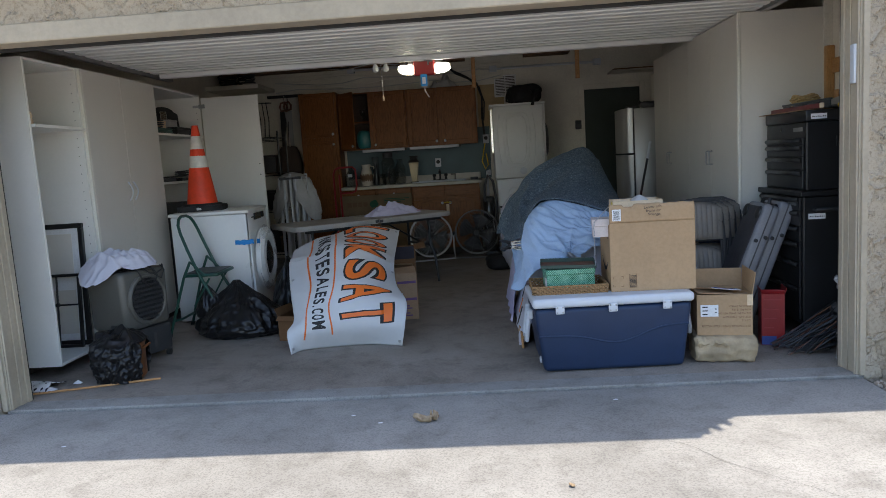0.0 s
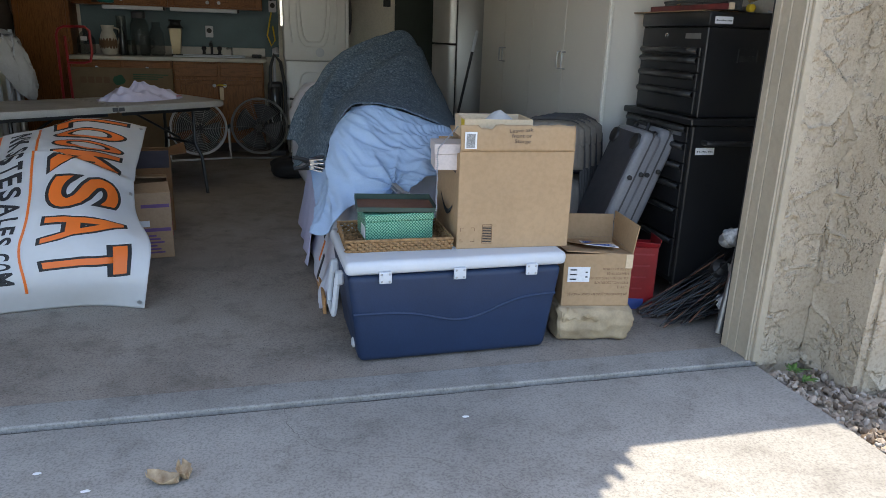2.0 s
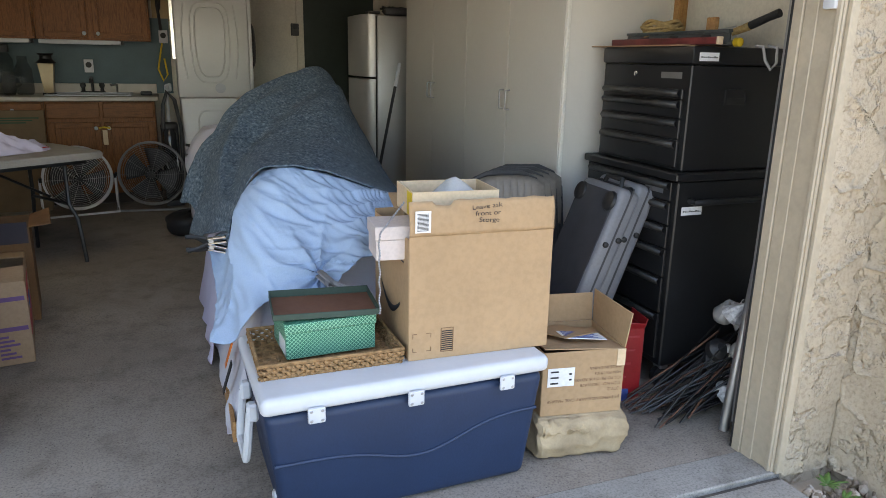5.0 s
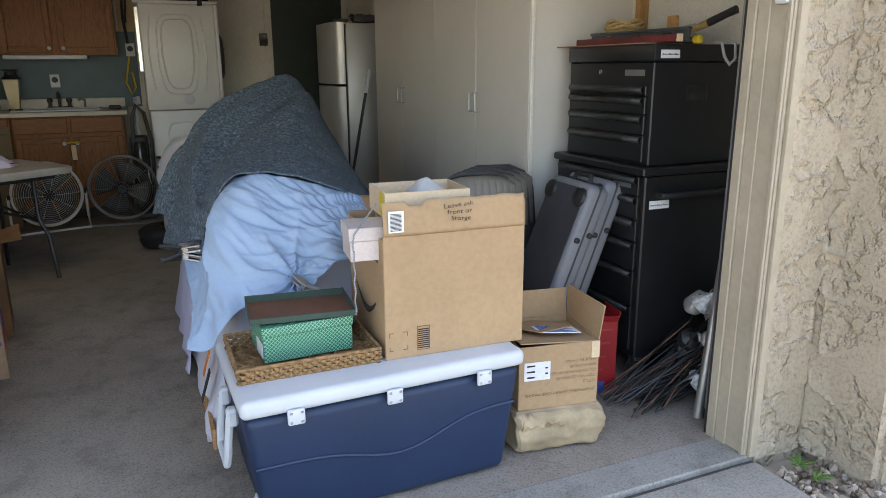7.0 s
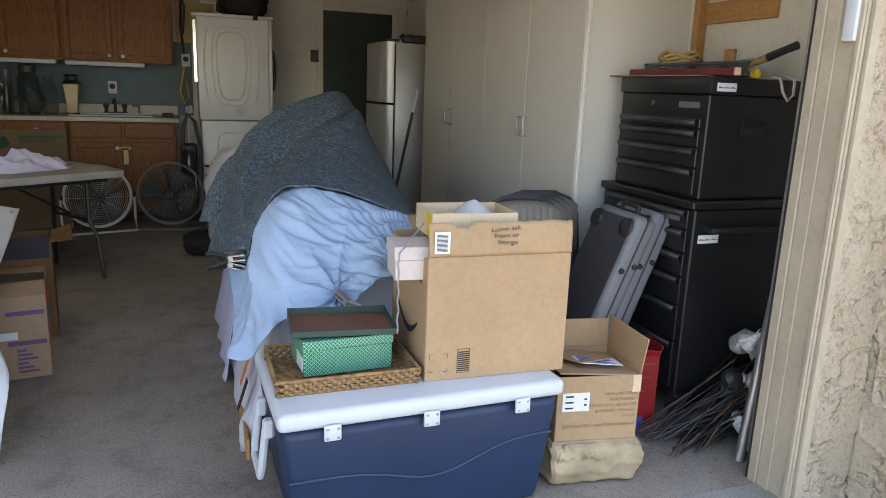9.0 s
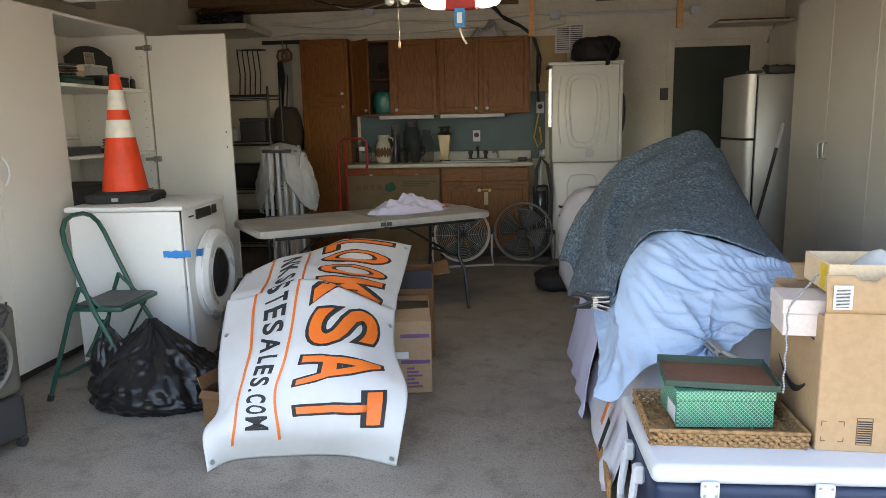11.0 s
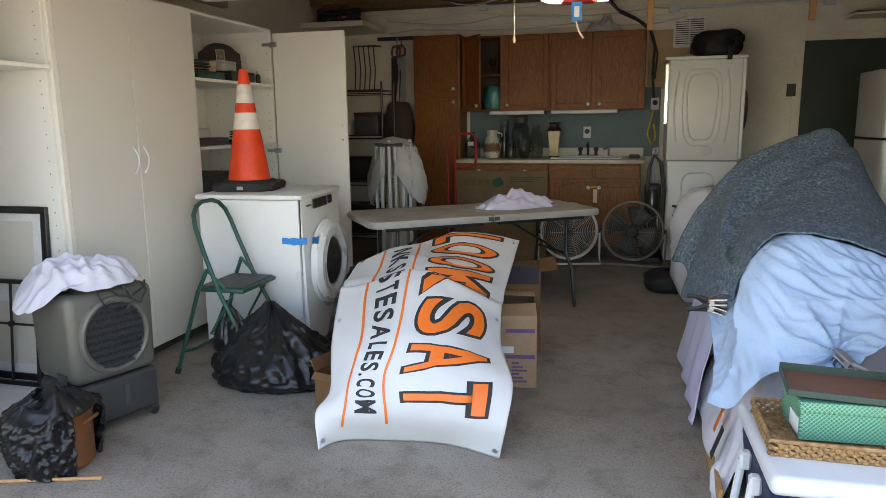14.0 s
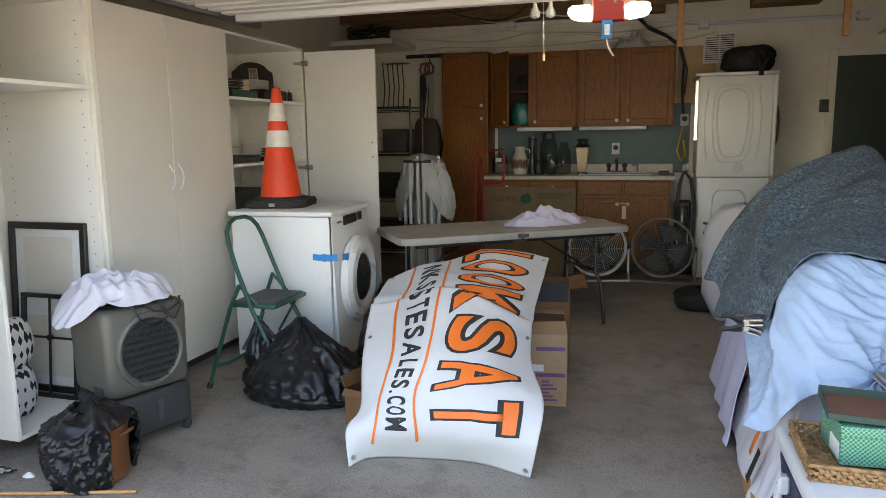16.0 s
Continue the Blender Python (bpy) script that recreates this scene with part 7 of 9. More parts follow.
# things on the white shelves
fig = thing("wooden_figure", "small carved pale wooden figure on a shelf", "ornament", pose(-2.68, 5.22, 1.691))
part("body", lathe(bm_new(), [(0.022, 0), (0.026, 0.02), (0.018, 0.045), (0.024, 0.06), (0.018, 0.085), (0.005, 0.092)], 16), M["card_pale"], fig, at=I4)
S1, S2 = 1.701, 1.256
pq = thing("plaque", "black arched plaque with a silver emblem on a shelf", "plaque", pose(-2.86, 7.62, S1, -8, 0, 55))
pts = [(-0.16, 0), (0.16, 0), (0.16, 0.22)] + [(0.13 * math.cos(a), 0.22 + 0.075 * math.sin(a)) for a in (math.pi * k / 10 for k in range(1, 10))] + [(-0.16, 0.22)]
bm = bm_new()
extrude_outline(bm, pts, 0.02, pose(0, 0, 0, 90, 0, 0))
part("board", bm, M["black_steel"], pq, at=I4, smooth=30)
part("emblem", bx(-0.035, 0.035, -0.026, -0.021, 0.06, 0.25, bevel=0.006), M["chrome"], pq, "silver emblem", at=I4)
for lab, nm, a, mt in (("small printed cream carton on a shelf", "small_carton", (-2.82, -2.70, 7.20, 7.30, S1, S1 + 0.13), "card_pale"), ("flat dark green case on a shelf", "case", (-2.95, -2.66, 7.02, 7.34, S1, S1 + 0.055), "green"),
                       ("flat black case on a shelf", "case", (-2.86, -2.64, 7.40, 7.72, S1, S1 + 0.075), "black_plastic"), ("grey carton on a shelf", "small_carton", (-2.90, -2.72, 7.42, 7.60, S1 + 0.076, S1 + 0.15), "grey_cloth"),
                       ("dark grey tray on a shelf", "tray", (-3.0, -2.70, 6.95, 7.40, S2, S2 + 0.05), "grey_plastic"), ("beige file box on a shelf", "file_box", (-3.05, -2.82, 7.0, 7.36, S2 + 0.051, S2 + 0.12), "cab_beige"), ("flat black device on a shelf", "device", (-2.92, -2.66, 7.44, 7.78, S2, S2 + 0.03), "black_plastic"),
                       ("large black plastic case in the cabinet", "case", (-3.1, -2.70, 6.95, 7.62, zc + 0.0195, 1.05), "black_plastic")):
    o = thing(nm, lab, nm.replace("_", " "), pose((a[0] + a[1]) / 2, (a[2] + a[3]) / 2, a[4]))
    part("body", bx(*a[:4], a[4] + 0.0005, a[4] + (a[5] - a[4]) * 0.72, bevel=0.005), M[mt], o)
    part("lid", bx(a[0] - 0.002, a[1] + 0.002, a[2] - 0.002, a[3] + 0.002, a[4] + (a[5] - a[4]) * 0.72 + 0.001, a[5], bevel=0.005), M[mt], o)
for k in range(2):
    cc = thing("cable_coil", "coil of black cable on a cabinet shelf", "cable", pose(-2.72, 7.10 + 0.5 * k, (S1 + 0.056 if k == 0 else S2 + 0.031)))
    part("cable", tube(bm_new(), [(0.06 * math.cos(q * 0.5) * (1 + 0.02 * q % 0.3), 0.10 * math.sin(q * 0.5), 0.008 + 0.0015 * q) for q in range(40)], 0.006, 6), M["black_plastic"], cc, at=I4)
bott = thing("bottle", "small dark bottle with a pale cap on a shelf", "bottle", pose(-2.66, 7.80, S1))
part("body", lathe(bm_new(), [(0.016, 0), (0.018, 0.005), (0.018, 0.06), (0.009, 0.075)], 14), M["black_plastic"], bott, at=I4)
part("cap", lathe(bm_new(), [(0.011, 0.0755), (0.011, 0.095)], 12), M["galv"], bott, at=I4)
bowl = thing("plate", "white plate lying on top of the cabinet", "plate", pose(-2.78, 7.25, zt + 0.0005))
part("dish", lathe(bm_new(), [(0.05, 0), (0.06, 0.004), (0.11, 0.022), (0.108, 0.026), (0.05, 0.010)], 24), M["white_plastic"], bowl, at=I4)


# ---- things along the back wall and under the joists ----


def wire_fan(x, y, r, yaw, ring_mat, label):
    z0 = fz(y)
    f = thing("floor_fan", label, "fan", pose(x, y, z0, 0, 0, yaw), "floor fans by the oak cupboards")
    cz = r + 0.045
    for yy in (-0.06, 0.06):
        part("guard_ring", tube(bm_new(), [(r * math.cos(a * math.pi / 24), yy * 0.4, cz + r * math.sin(a * math.pi / 24)) for a in range(48)], 0.009, 6, closed=True), ring_mat, f, at=I4)
    bm = bm_new()
    for k in range(1, 16):
        rr = r * k / 16
        tube(bm, [(rr * math.cos(a * math.pi / 16), -0.024 - 0.06 * (1 - (k / 16) ** 2), cz + rr * math.sin(a * math.pi / 16)) for a in range(32)], 0.0014, 4, closed=True)
    for k in range(10):
        a = k * math.pi / 5
        tube(bm, [(r * q * math.cos(a), -0.026 - 0.06 * (1 - q * q), cz + r * q * math.sin(a)) for q in (0.1, 0.4, 0.7, 1.0)], 0.0018, 4)
    part("wire_guard", bm, ring_mat, f, at=I4)
    for k in range(4):
        bl = bm_new()
        sheet(bl, lambda u, v: ((0.05 + (r * 0.82 - 0.05) * u) * math.cos(1.2 * (v - 0.5)), 0.05 * (v - 0.5), (0.05 + (r * 0.82 - 0.05) * u) * math.sin(1.2 * (v - 0.5))), 5, 5)
        part("blade", bl, M["grey_plastic"], f, at=pose(0, 0.0, cz, 0, 90 * k + 20, 0), thick=0.003)
    part("hub", lathe(bm_new(), [(0.05, -0.03), (0.05, 0.03), (0.035, 0.045)], 18, m=pose(0, -0.04, cz, 90, 0, 0)), M["black_plastic"], f, at=I4)
    part("motor", lathe(bm_new(), [(0.07, 0.0), (0.07, 0.10), (0.04, 0.12)], 18, m=pose(0, 0.02, cz, -90, 0, 0)), M["black_plastic"], f, at=I4)
    part("stand", tube(bm_new(), [(-r - 0.025, 0, cz), (-r - 0.025, 0, 0.10), (-r - 0.02, -0.10, 0.012), (r + 0.02, -0.10, 0.012), (r + 0.025, 0, 0.10), (r + 0.025, 0, cz)], 0.010, 8), ring_mat, f, at=I4)
    for s in (-1, 1):
        part("knob", lathe(bm_new(), [(0.02, 0), (0.02, 0.025)], 10, m=pose(s * (r + 0.005), 0, cz, 0, s * 90, 0)), M["black_plastic"], f, at=I4)
    return f


wire_fan(-0.42, 9.50, 0.265, 14, M["wire_silver"], "silver wire floor fan on a tube stand")
wire_fan(0.165, 9.55, 0.275, -6, M["wire_grey"], "black wire floor fan on a tube stand")

# flattened cartons leaning on the base cupboards
M["card_dark"] = plain("dull_brown_cardboard", (0.20, 0.135, 0.08), 0.9, var=0.15, spec=0.2)
M["print_green"] = plain("green_print", (0.02, 0.09, 0.05), 0.8, relief=0)
fl = thing("flattened_carton", "flattened brown carton with green print leaning on cupboards", "carton", pose(-1.13, 9.72, fz(9.7), -5, 0, 0))
part("board", bx(-0.48, 0.47, 0, 0.03, 0, 0.86, bevel=0.004), M["card_dark"], fl, at=I4)
part("board_fold", bx(-0.475, 0.465, -0.012, -0.0005, 0, 0.42, bevel=0.003), M["card_dark"], fl, at=I4)
part("print_leaf", heap(-0.03, 0, 0, 0.055, 0.05, 0.003, 3, 16, 4), M["print_green"], fl, at=pose(0, -0.0015, 0.74, 90, 0, 0))
for k in range(4):
    part("print_bar", bx(-0.38 + 0.07 * k, -0.325 + 0.07 * k, -0.0015, -0.0004, 0.71, 0.77), M["ink_brown"], fl, at=I4)
for k in range(3):
    part("print_bar", bx(0.10, 0.43 - 0.05 * k, -0.0015, -0.0004, 0.79 - 0.02 * k, 0.80 - 0.02 * k), M["print_green"], fl, at=I4)
bm = bm_new()
for xa in (0.10, 0.29):
    for a in ((xa, xa + 0.14, 0.60, 0.603), (xa, xa + 0.14, 0.70, 0.703), (xa, xa + 0.003, 0.60, 0.70), (xa + 0.137, xa + 0.14, 0.60, 0.70)):
        box(bm, a[0], a[1], -0.0015, -0.0004, a[2], a[3])
part("print_box", bm, M["ink_brown"], fl, at=I4)

# red hand truck
ht = thing("hand_truck", "red tubular hand truck standing by the cupboards", "hand truck", pose(-1.46, 9.45, fz(9.4), 0, 0, 8))
part("frame", tube(bm_new(), [(-0.13, 0, 0.12), (-0.13, 0.0, 1.16), (-0.11, 0, 1.21), (-0.06, 0, 1.235), (0.11, -0.02, 1.235), (0.145, -0.02, 1.2), (0.15, -0.02, 1.0), (0.13, -0.02, 0.93), (0.08, -0.02, 0.915), (-0.06, -0.01, 0.915)], 0.012, 8), M["red"], ht, at=I4)
part("frame", tube(bm_new(), [(-0.05, 0, 0.12), (-0.06, 0, 1.15)], 0.012, 8), M["red"], ht, at=I4)
part("toe_plate", bx(-0.2, 0.12, -0.16, 0.01, 0.0, 0.012, bevel=0.003), M["red"], ht, at=I4)
for s in (-1, 1):
    w0 = part("wheel", lathe(bm_new(), [(0.05, -0.02), (0.09, -0.018), (0.095, 0), (0.09, 0.018), (0.05, 0.02)], 20, m=pose(-0.04 + s * 0.16, 0.08, 0.096, 0, 90, 0)), M["rubber"], ht, at=I4)

# folded canopy in its cover
cp = thing("folded_canopy", "folded pop-up canopy with white legs and grey fabric", "canopy", pose(-1.99, 9.0, fz(9.0)))
for k, (x, y) in enumerate(((-0.15, -0.05), (-0.08, -0.10), (0.0, -0.12), (0.05, -0.10), (0.11, -0.06), (0.16, 0.0), (-0.02, 0.08), (0.09, 0.09))):
    part("leg", bx(x - 0.014, x + 0.014, y - 0.014, y + 0.014, 0.0, 1.16 + 0.02 * (k % 3), bevel=0.003), M["white_plastic"], cp, at=I4)
for z in (0.55, 1.14):
    part("bracket", bx(-0.13, 0.13, -0.145, -0.121, z, z + 0.03, bevel=0.004), M["grey_plastic"], cp, at=I4)
for side, seed in ((-1, 2.0), (1, 9.0)):
    bm = bm_new()

    def cl(u, v):
        a = u * math.pi * 0.95 + (0.1 if side > 0 else math.pi * 1.05)
        top = 1.20 - 0.06 * abs(math.sin(a))
        ln = 0.55 * (0.55 + 0.45 * math.sin(math.pi * u)) + 0.08 * wob(u * 3, seed, 0, 1.3)
        r = 0.12 + 0.13 * math.sin(math.pi * min(1, v * 0.75)) * (0.6 + 0.4 * math.sin(math.pi * u)) + 0.05 * (0.5 - 2 * abs(wob(u * 5 + v, v * 1.6, seed, 1.6))) + 0.025 * (0.5 - 2 * abs(wob(u * 9, v * 4, seed, 2.0)))
        ca = math.cos((0.28 + 0.72 * u) * math.pi)
        return (side * (0.045 + r * abs(math.sin(u * math.pi)) ** 0.6 * 0.9), -0.15 * ca * (1 + 0.3 * v), top - ln * v + 0.02 * wob(u * 5, v * 4, seed, 1.5))

    sheet(bm, cl, 44, 22)
    part("fabric", bm, M["grey_cloth"], cp, at=I4, thick=0.004, smooth=60)
part("fabric_top", heap(0, 0, 1.16, 0.20, 0.15, 0.06, 4.0, 36, 10), M["grey_cloth"], cp, at=I4, smooth=60)
part("fabric_skirt", tube(bm_new(), [(0, 0.02, 0.02), (0, 0.02, 0.25), (0, 0.02, 0.5)], [0.15, 0.14, 0.11], 14), M["grey_cloth"], cp, at=I4)

# wire shelf unit in the corner with its load
wsu = thing("wire_shelf_unit", "black wire shelf unit loaded with dark odds and ends", "shelf unit", pose(-2.66, 9.75, fz(9.7)))
zb0 = fz(9.7)
for x in (-2.98, -2.30):
    for y in (9.58, 9.95):
        part("post", tube(bm_new(), [(x, y, zb0), (x, y, 1.80)], 0.012, 8), M["black_steel"], wsu)
for z in (0.25, 0.80, 1.27, 1.72):
    deck = part("wire_shelf", tube(bm_new(), [(-2.98, 9.58, z), (-2.30, 9.58, z)], 0.006, 6), M["black_steel"], wsu)
    for y, dz in ((9.95, 0), (9.58, 0.035), (9.95, 0.035)):
        part("shelf_rail", tube(bm_new(), [(-2.98, y, z - dz), (-2.30, y, z - dz)], 0.0055, 6), M["black_steel"], deck)
    for k in range(18):
        x = -2.98 + 0.04 * k
        if k == 0:
            wire = part("wire", tube(bm_new(), [(x, 9.58, z), (x, 9.95, z)], 0.0025, 4), M["black_steel"], deck)
        else:
            share(wire, deck, Matrix.Translation((0.04 * k, 0, 0)) @ wire.matrix_basis)
for nm, lab, a, mt in (("toolbox", "dark grey plastic toolbox on the wire shelf", (-2.62, -2.36, 9.62, 9.9, 1.276, 1.50), "grey_plastic"), ("appliance_box", "grey cardboard box on the wire shelf", (-2.9, -2.65, 9.62, 9.9, 1.276, 1.42), "grey_cloth"), ("storage_bin", "dark plastic storage bin on the wire shelf", (-2.9, -2.4, 9.62, 9.92, 0.806, 1.05), "black_plastic"), ("storage_bin", "dark plastic storage bin on the wire shelf", (-2.85, -2.4, 9.62, 9.92, 0.256, 0.56), "black_plastic"), ("carton", "brown carton on the low wire shelf", (-2.39, -2.32, 9.62, 9.9, 0.256, 0.45), "card_dark")):
    o = thing(nm, lab, nm.replace("_", " "), pose((a[0] + a[1]) / 2, (a[2] + a[3]) / 2, a[4]))
    part("body", bx(*a[:4], a[4] + 0.0005, a[5] - 0.03, bevel=0.008, seg=2), M[mt], o)
    part("lid", bx(a[0] - 0.004, a[1] + 0.004, a[2] - 0.004, a[3] + 0.004, a[5] - 0.029, a[5], bevel=0.006), M[mt], o)
cb = thing("hanging_cables", "black cables and hoses hanging in the corner", "cables", pose(-2.6, 10.0, 1.73))
for k in range(5):
    x = -2.75 + 0.055 * k
    part("cable", tube(bm_new(), [(x, 10.0, 1.735), (x + 0.01, 10.02, 1.95), (x - 0.02, 10.05, 2.2), (x + 0.03 * math.sin(k), 10.3, 2.215)], 0.0065, 6), M["black_plastic"], cb)

for k, (x, y) in enumerate(((-2.72, 9.86), (-3.0, 9.95))):
    cc = thing("cable_coil", "coil of black cable on the high corner shelf", "cable", pose(x, y, 2.4155), "coils on the corner shelf")
    part("cable", tube(bm_new(), [((0.11 + 0.008 * math.sin(q * 1.9)) * math.cos(q * 0.5), 0.10 * math.sin(q * 0.5), 0.012 + 0.0022 * q + 0.006 * math.sin(q * 1.3 + k)) for q in range(60)], 0.009, 6), M["black_plastic"], cc, at=I4)

# saw rack
sr = thing("tool_rack", "black wall rail with two handsaws hanging on it", "tool rack", pose(-2.33, 10.43, 2.3))
part("rail", bx(-2.64, -2.14, 10.435, 10.457, 2.285, 2.325, bevel=0.003), M["black_steel"], sr)
for k, (x, tilt) in enumerate(((-2.42, 4), (-2.35, -3))):
    sw = part("saw_blade", bx(-0.05, 0.05, -0.001, 0.001, -0.60, 0.0), M["galv"] if k else M["black_steel"], sr, at=pose(x - sr.location.x, -0.025 - 0.02 * k, -0.20, 0, tilt, 0))
    for p in sw.data.vertices:
        if p.co.z < -0.3:
            p.co.x *= 0.35
    hb = bm_new()
    tube(hb, [(-0.03, 0, 0.0), (-0.05, 0, 0.05), (-0.035, 0, 0.11), (0.02, 0, 0.125), (0.05, 0, 0.08), (0.045, 0, 0.02)], 0.014, 8, closed=True)
    part("saw_handle", hb, M["brown_lid"], sw, "worn brown wooden handle", at=I4)
part("hook", tube(bm_new(), [(-2.40, 10.435, 2.30), (-2.40, 10.40, 2.31), (-2.40, 10.39, 2.22)], 0.005, 6), M["chrome"], sr)
ib = thing("garment_bag", "dark brown bag hanging under the saws", "bag", pose(-2.36, 10.30, 1.0))
bm = bag_bm(0.16, 0.07, 0.62, 50.0, 36, 20, crumple=0.02)
part("bag_body", bm, M["dark_brown"], ib, at=I4, smooth=60)
part("strap", tube(bm_new(), [(0, 0.0, 0.58), (0.0, 0.08, 0.9), (0, 0.13, 1.285)], 0.006, 6), M["black_plastic"], ib, at=I4)

# jars, pitcher and vase on the worktop
WT = 1.0185
m, nt, b, _ = shader("clear_glass", 0.06)
b.inputs["Base Color"].default_value = (0.03, 0.034, 0.032, 1)
b.inputs["Alpha"].default_value = 0.36
M["glass"] = m
M["ceramic"] = plain("cream_glazed_ceramic", (0.62, 0.57, 0.48), 0.25, var=0.1, relief=0.03)
M["brass"] = plain("brushed_brass_paint", (0.34, 0.265, 0.15), 0.35, 0.3, var=0.12)


def turned(nm, lab, cat, x, y, prof, mt, n=24):
    o = thing(nm, lab, cat, pose(x, y, WT))
    part("body", lathe(bm_new(), prof, n), M[mt], o, at=I4, smooth=50)
    return o


jug = turned("glass_jug", "dark glass jug with a white label on the worktop", "jug", -1.50, 10.15, [(0.07, 0), (0.085, 0.02), (0.085, 0.14), (0.05, 0.20), (0.025, 0.225), (0.025, 0.27)], "glass")
part("label", bx(-0.03, 0.03, -0.089, -0.0865, 0.13, 0.17), M["paper"], jug, at=I4)
pit = turned("pitcher", "cream patterned ceramic pitcher on the worktop", "pitcher", -1.28, 10.10, [(0.06, 0), (0.075, 0.02), (0.088, 0.10), (0.07, 0.19), (0.052, 0.235), (0.062, 0.285), (0.056, 0.285)], "ceramic")
part("handle", tube(bm_new(), [(0.05, 0, 0.265), (0.10, 0, 0.25), (0.115, 0, 0.19), (0.085, 0, 0.11)], 0.009, 8), M["ceramic"], pit, at=I4)
for k in range(7):
    a = -2.6 + 0.35 * k
    part("painted_leaf", heap(0, 0, 0, 0.018, 0.05, 0.004, k, 12, 4), M["ink_brown"], pit, at=pose(0.084 * math.cos(a), 0.084 * math.sin(a), 0.11, 90, 0, math.degrees(a) + 90))
turned("glass_cylinder", "tall clear glass cylinder vase on the worktop", "vase", -1.165, 10.2, [(0.045, 0), (0.047, 0.01), (0.047, 0.38), (0.043, 0.38)], "glass")
turned("dark_vase", "slim dark blue glass bottle on the worktop", "bottle", -1.145, 10.07, [(0.028, 0), (0.03, 0.01), (0.03, 0.20), (0.015, 0.25), (0.015, 0.28)], "smoke_glass")
jl = turned("lidded_jar", "large clear glass jar with a dark lid on the worktop", "jar", -0.995, 10.2, [(0.075, 0), (0.09, 0.02), (0.09, 0.30), (0.06, 0.36)], "glass")
part("lid", lathe(bm_new(), [(0.065, 0.361), (0.068, 0.37), (0.068, 0.42), (0.03, 0.43)], 24), M["grey_plastic"], jl, "dark metal lid", at=I4)
turned("small_jar", "small clear glass jar on the worktop", "jar", -1.06, 10.02, [(0.045, 0), (0.05, 0.01), (0.05, 0.10), (0.035, 0.13), (0.04, 0.15)], "glass")
jh = turned("glass_mug", "clear glass handled mug on the worktop", "mug", -0.93, 10.03, [(0.04, 0), (0.045, 0.01), (0.06, 0.12), (0.045, 0.18), (0.05, 0.20)], "glass")
part("handle", tube(bm_new(), [(0.05, 0, 0.16), (0.09, 0, 0.15), (0.09, 0, 0.09), (0.055, 0, 0.07)], 0.008, 8), M["glass"], jh, at=I4)
turned("tall_glass", "tall clear glass jar on the worktop", "jar", -0.83, 10.16, [(0.06, 0), (0.075, 0.03), (0.07, 0.22), (0.04, 0.28), (0.04, 0.33)], "glass")
va = turned("gold_vase", "square tapering gold and black vase on the worktop", "vase", -0.635, 10.1, [(0.055, 0), (0.055, 0.02)], "black_plastic", 4)
part("gold_body", lathe(bm_new(), [(0.050, 0.021), (0.085, 0.265), (0.08, 0.275)], 4), M["brass"], va, "gold tapering body", at=pose(0, 0, 0, 0, 0, 45))
part("shoulder", lathe(bm_new(), [(0.085, 0.276), (0.05, 0.31), (0.045, 0.34), (0.065, 0.352), (0.06, 0.36)], 24), M["black_plastic"], va, "black shoulder and rim", at=I4)
so2 = thing("sponge_caddy", "small black caddy on the worktop edge", "caddy", pose(0.16, 10.1, WT))
part("body", bx(-0.05, 0.05, -0.04, 0.04, 0, 0.035, bevel=0.008), M["black_plastic"], so2, at=I4)
bp = thing("snack_bag", "crumpled teal plastic bag in the open cupboard", "bag", pose(-1.30, 10.25, 1.519))
M["teal"] = plain("teal_plastic", (0.03, 0.22, 0.22), 0.3, var=0.2)
part("bag_body", bag_bm(0.09, 0.06, 0.24, 60.0, 30, 16, crumple=0.05), M["teal"], bp, at=I4, smooth=30)
gl = thing("glass_goblet", "clear glass goblet on the cupboard shelf", "glass", pose(-1.30, 10.25, 1.877))
part("bowl", lathe(bm_new(), [(0.03, 0), (0.006, 0.01), (0.006, 0.07), (0.035, 0.10), (0.04, 0.16)], 18), M["glass"], gl, at=I4)
ky = thing("key_tag", "yellow cord and tag hanging from cupboard knobs", "tag", pose(-0.20, 9.82, 0.74))
part("cord", tube(bm_new(), [(-0.045, -0.004, 0.008), (-0.01, -0.012, 0.015), (0.03, -0.006, 0.01), (0.045, -0.004, 0.004)], 0.008, 6), M["yellow"], ky, at=I4)
part("tag", bx(-0.02, 0.02, -0.012, -0.006, -0.14, -0.01, bevel=0.002), M["card_pale"], ky, at=I4)

# sockets, switch, vent, conduit
for nm, lab, x, z, mt in (("power_outlet", "white wall socket plate on the backsplash", -0.328, 1.27, "white_plastic"), ("dryer_outlet", "white plate with a round black socket", 0.345, 1.553, "white_plastic"), ("wall_switch", "black wall control with a small display", 1.61, 1.66, "black_plastic")):
    o = thing(nm, lab, "outlet", pose(x, YB - 0.008, z))
    part("plate", bx(x - 0.04, x + 0.04, YB - 0.03, YB - 0.0165 if nm == "power_outlet" else YB - 0.001, z - 0.06, z + 0.06, bevel=0.004), M[mt], o)
    part("socket", lathe(bm_new(), [(0.026, 0), (0.026, 0.008)], 16, m=pose(x, YB - 0.03, z + (0.01 if nm != "wall_switch" else 0.03), 90, 0, 0)), M["black_plastic"] if nm != "wall_switch" else M["smoke_glass"], o)
vent = thing("wall_vent", "white louvred wall vent above the dryer", "vent", pose(0.645, YB - 0.01, 2.245))
# dark plate paints in the shade between the vent slats
part("slat_gap_shade", bx(0.51, 0.78, YB - 0.010, YB - 0.001, 2.115, 2.375), M["dark_brown"], vent)
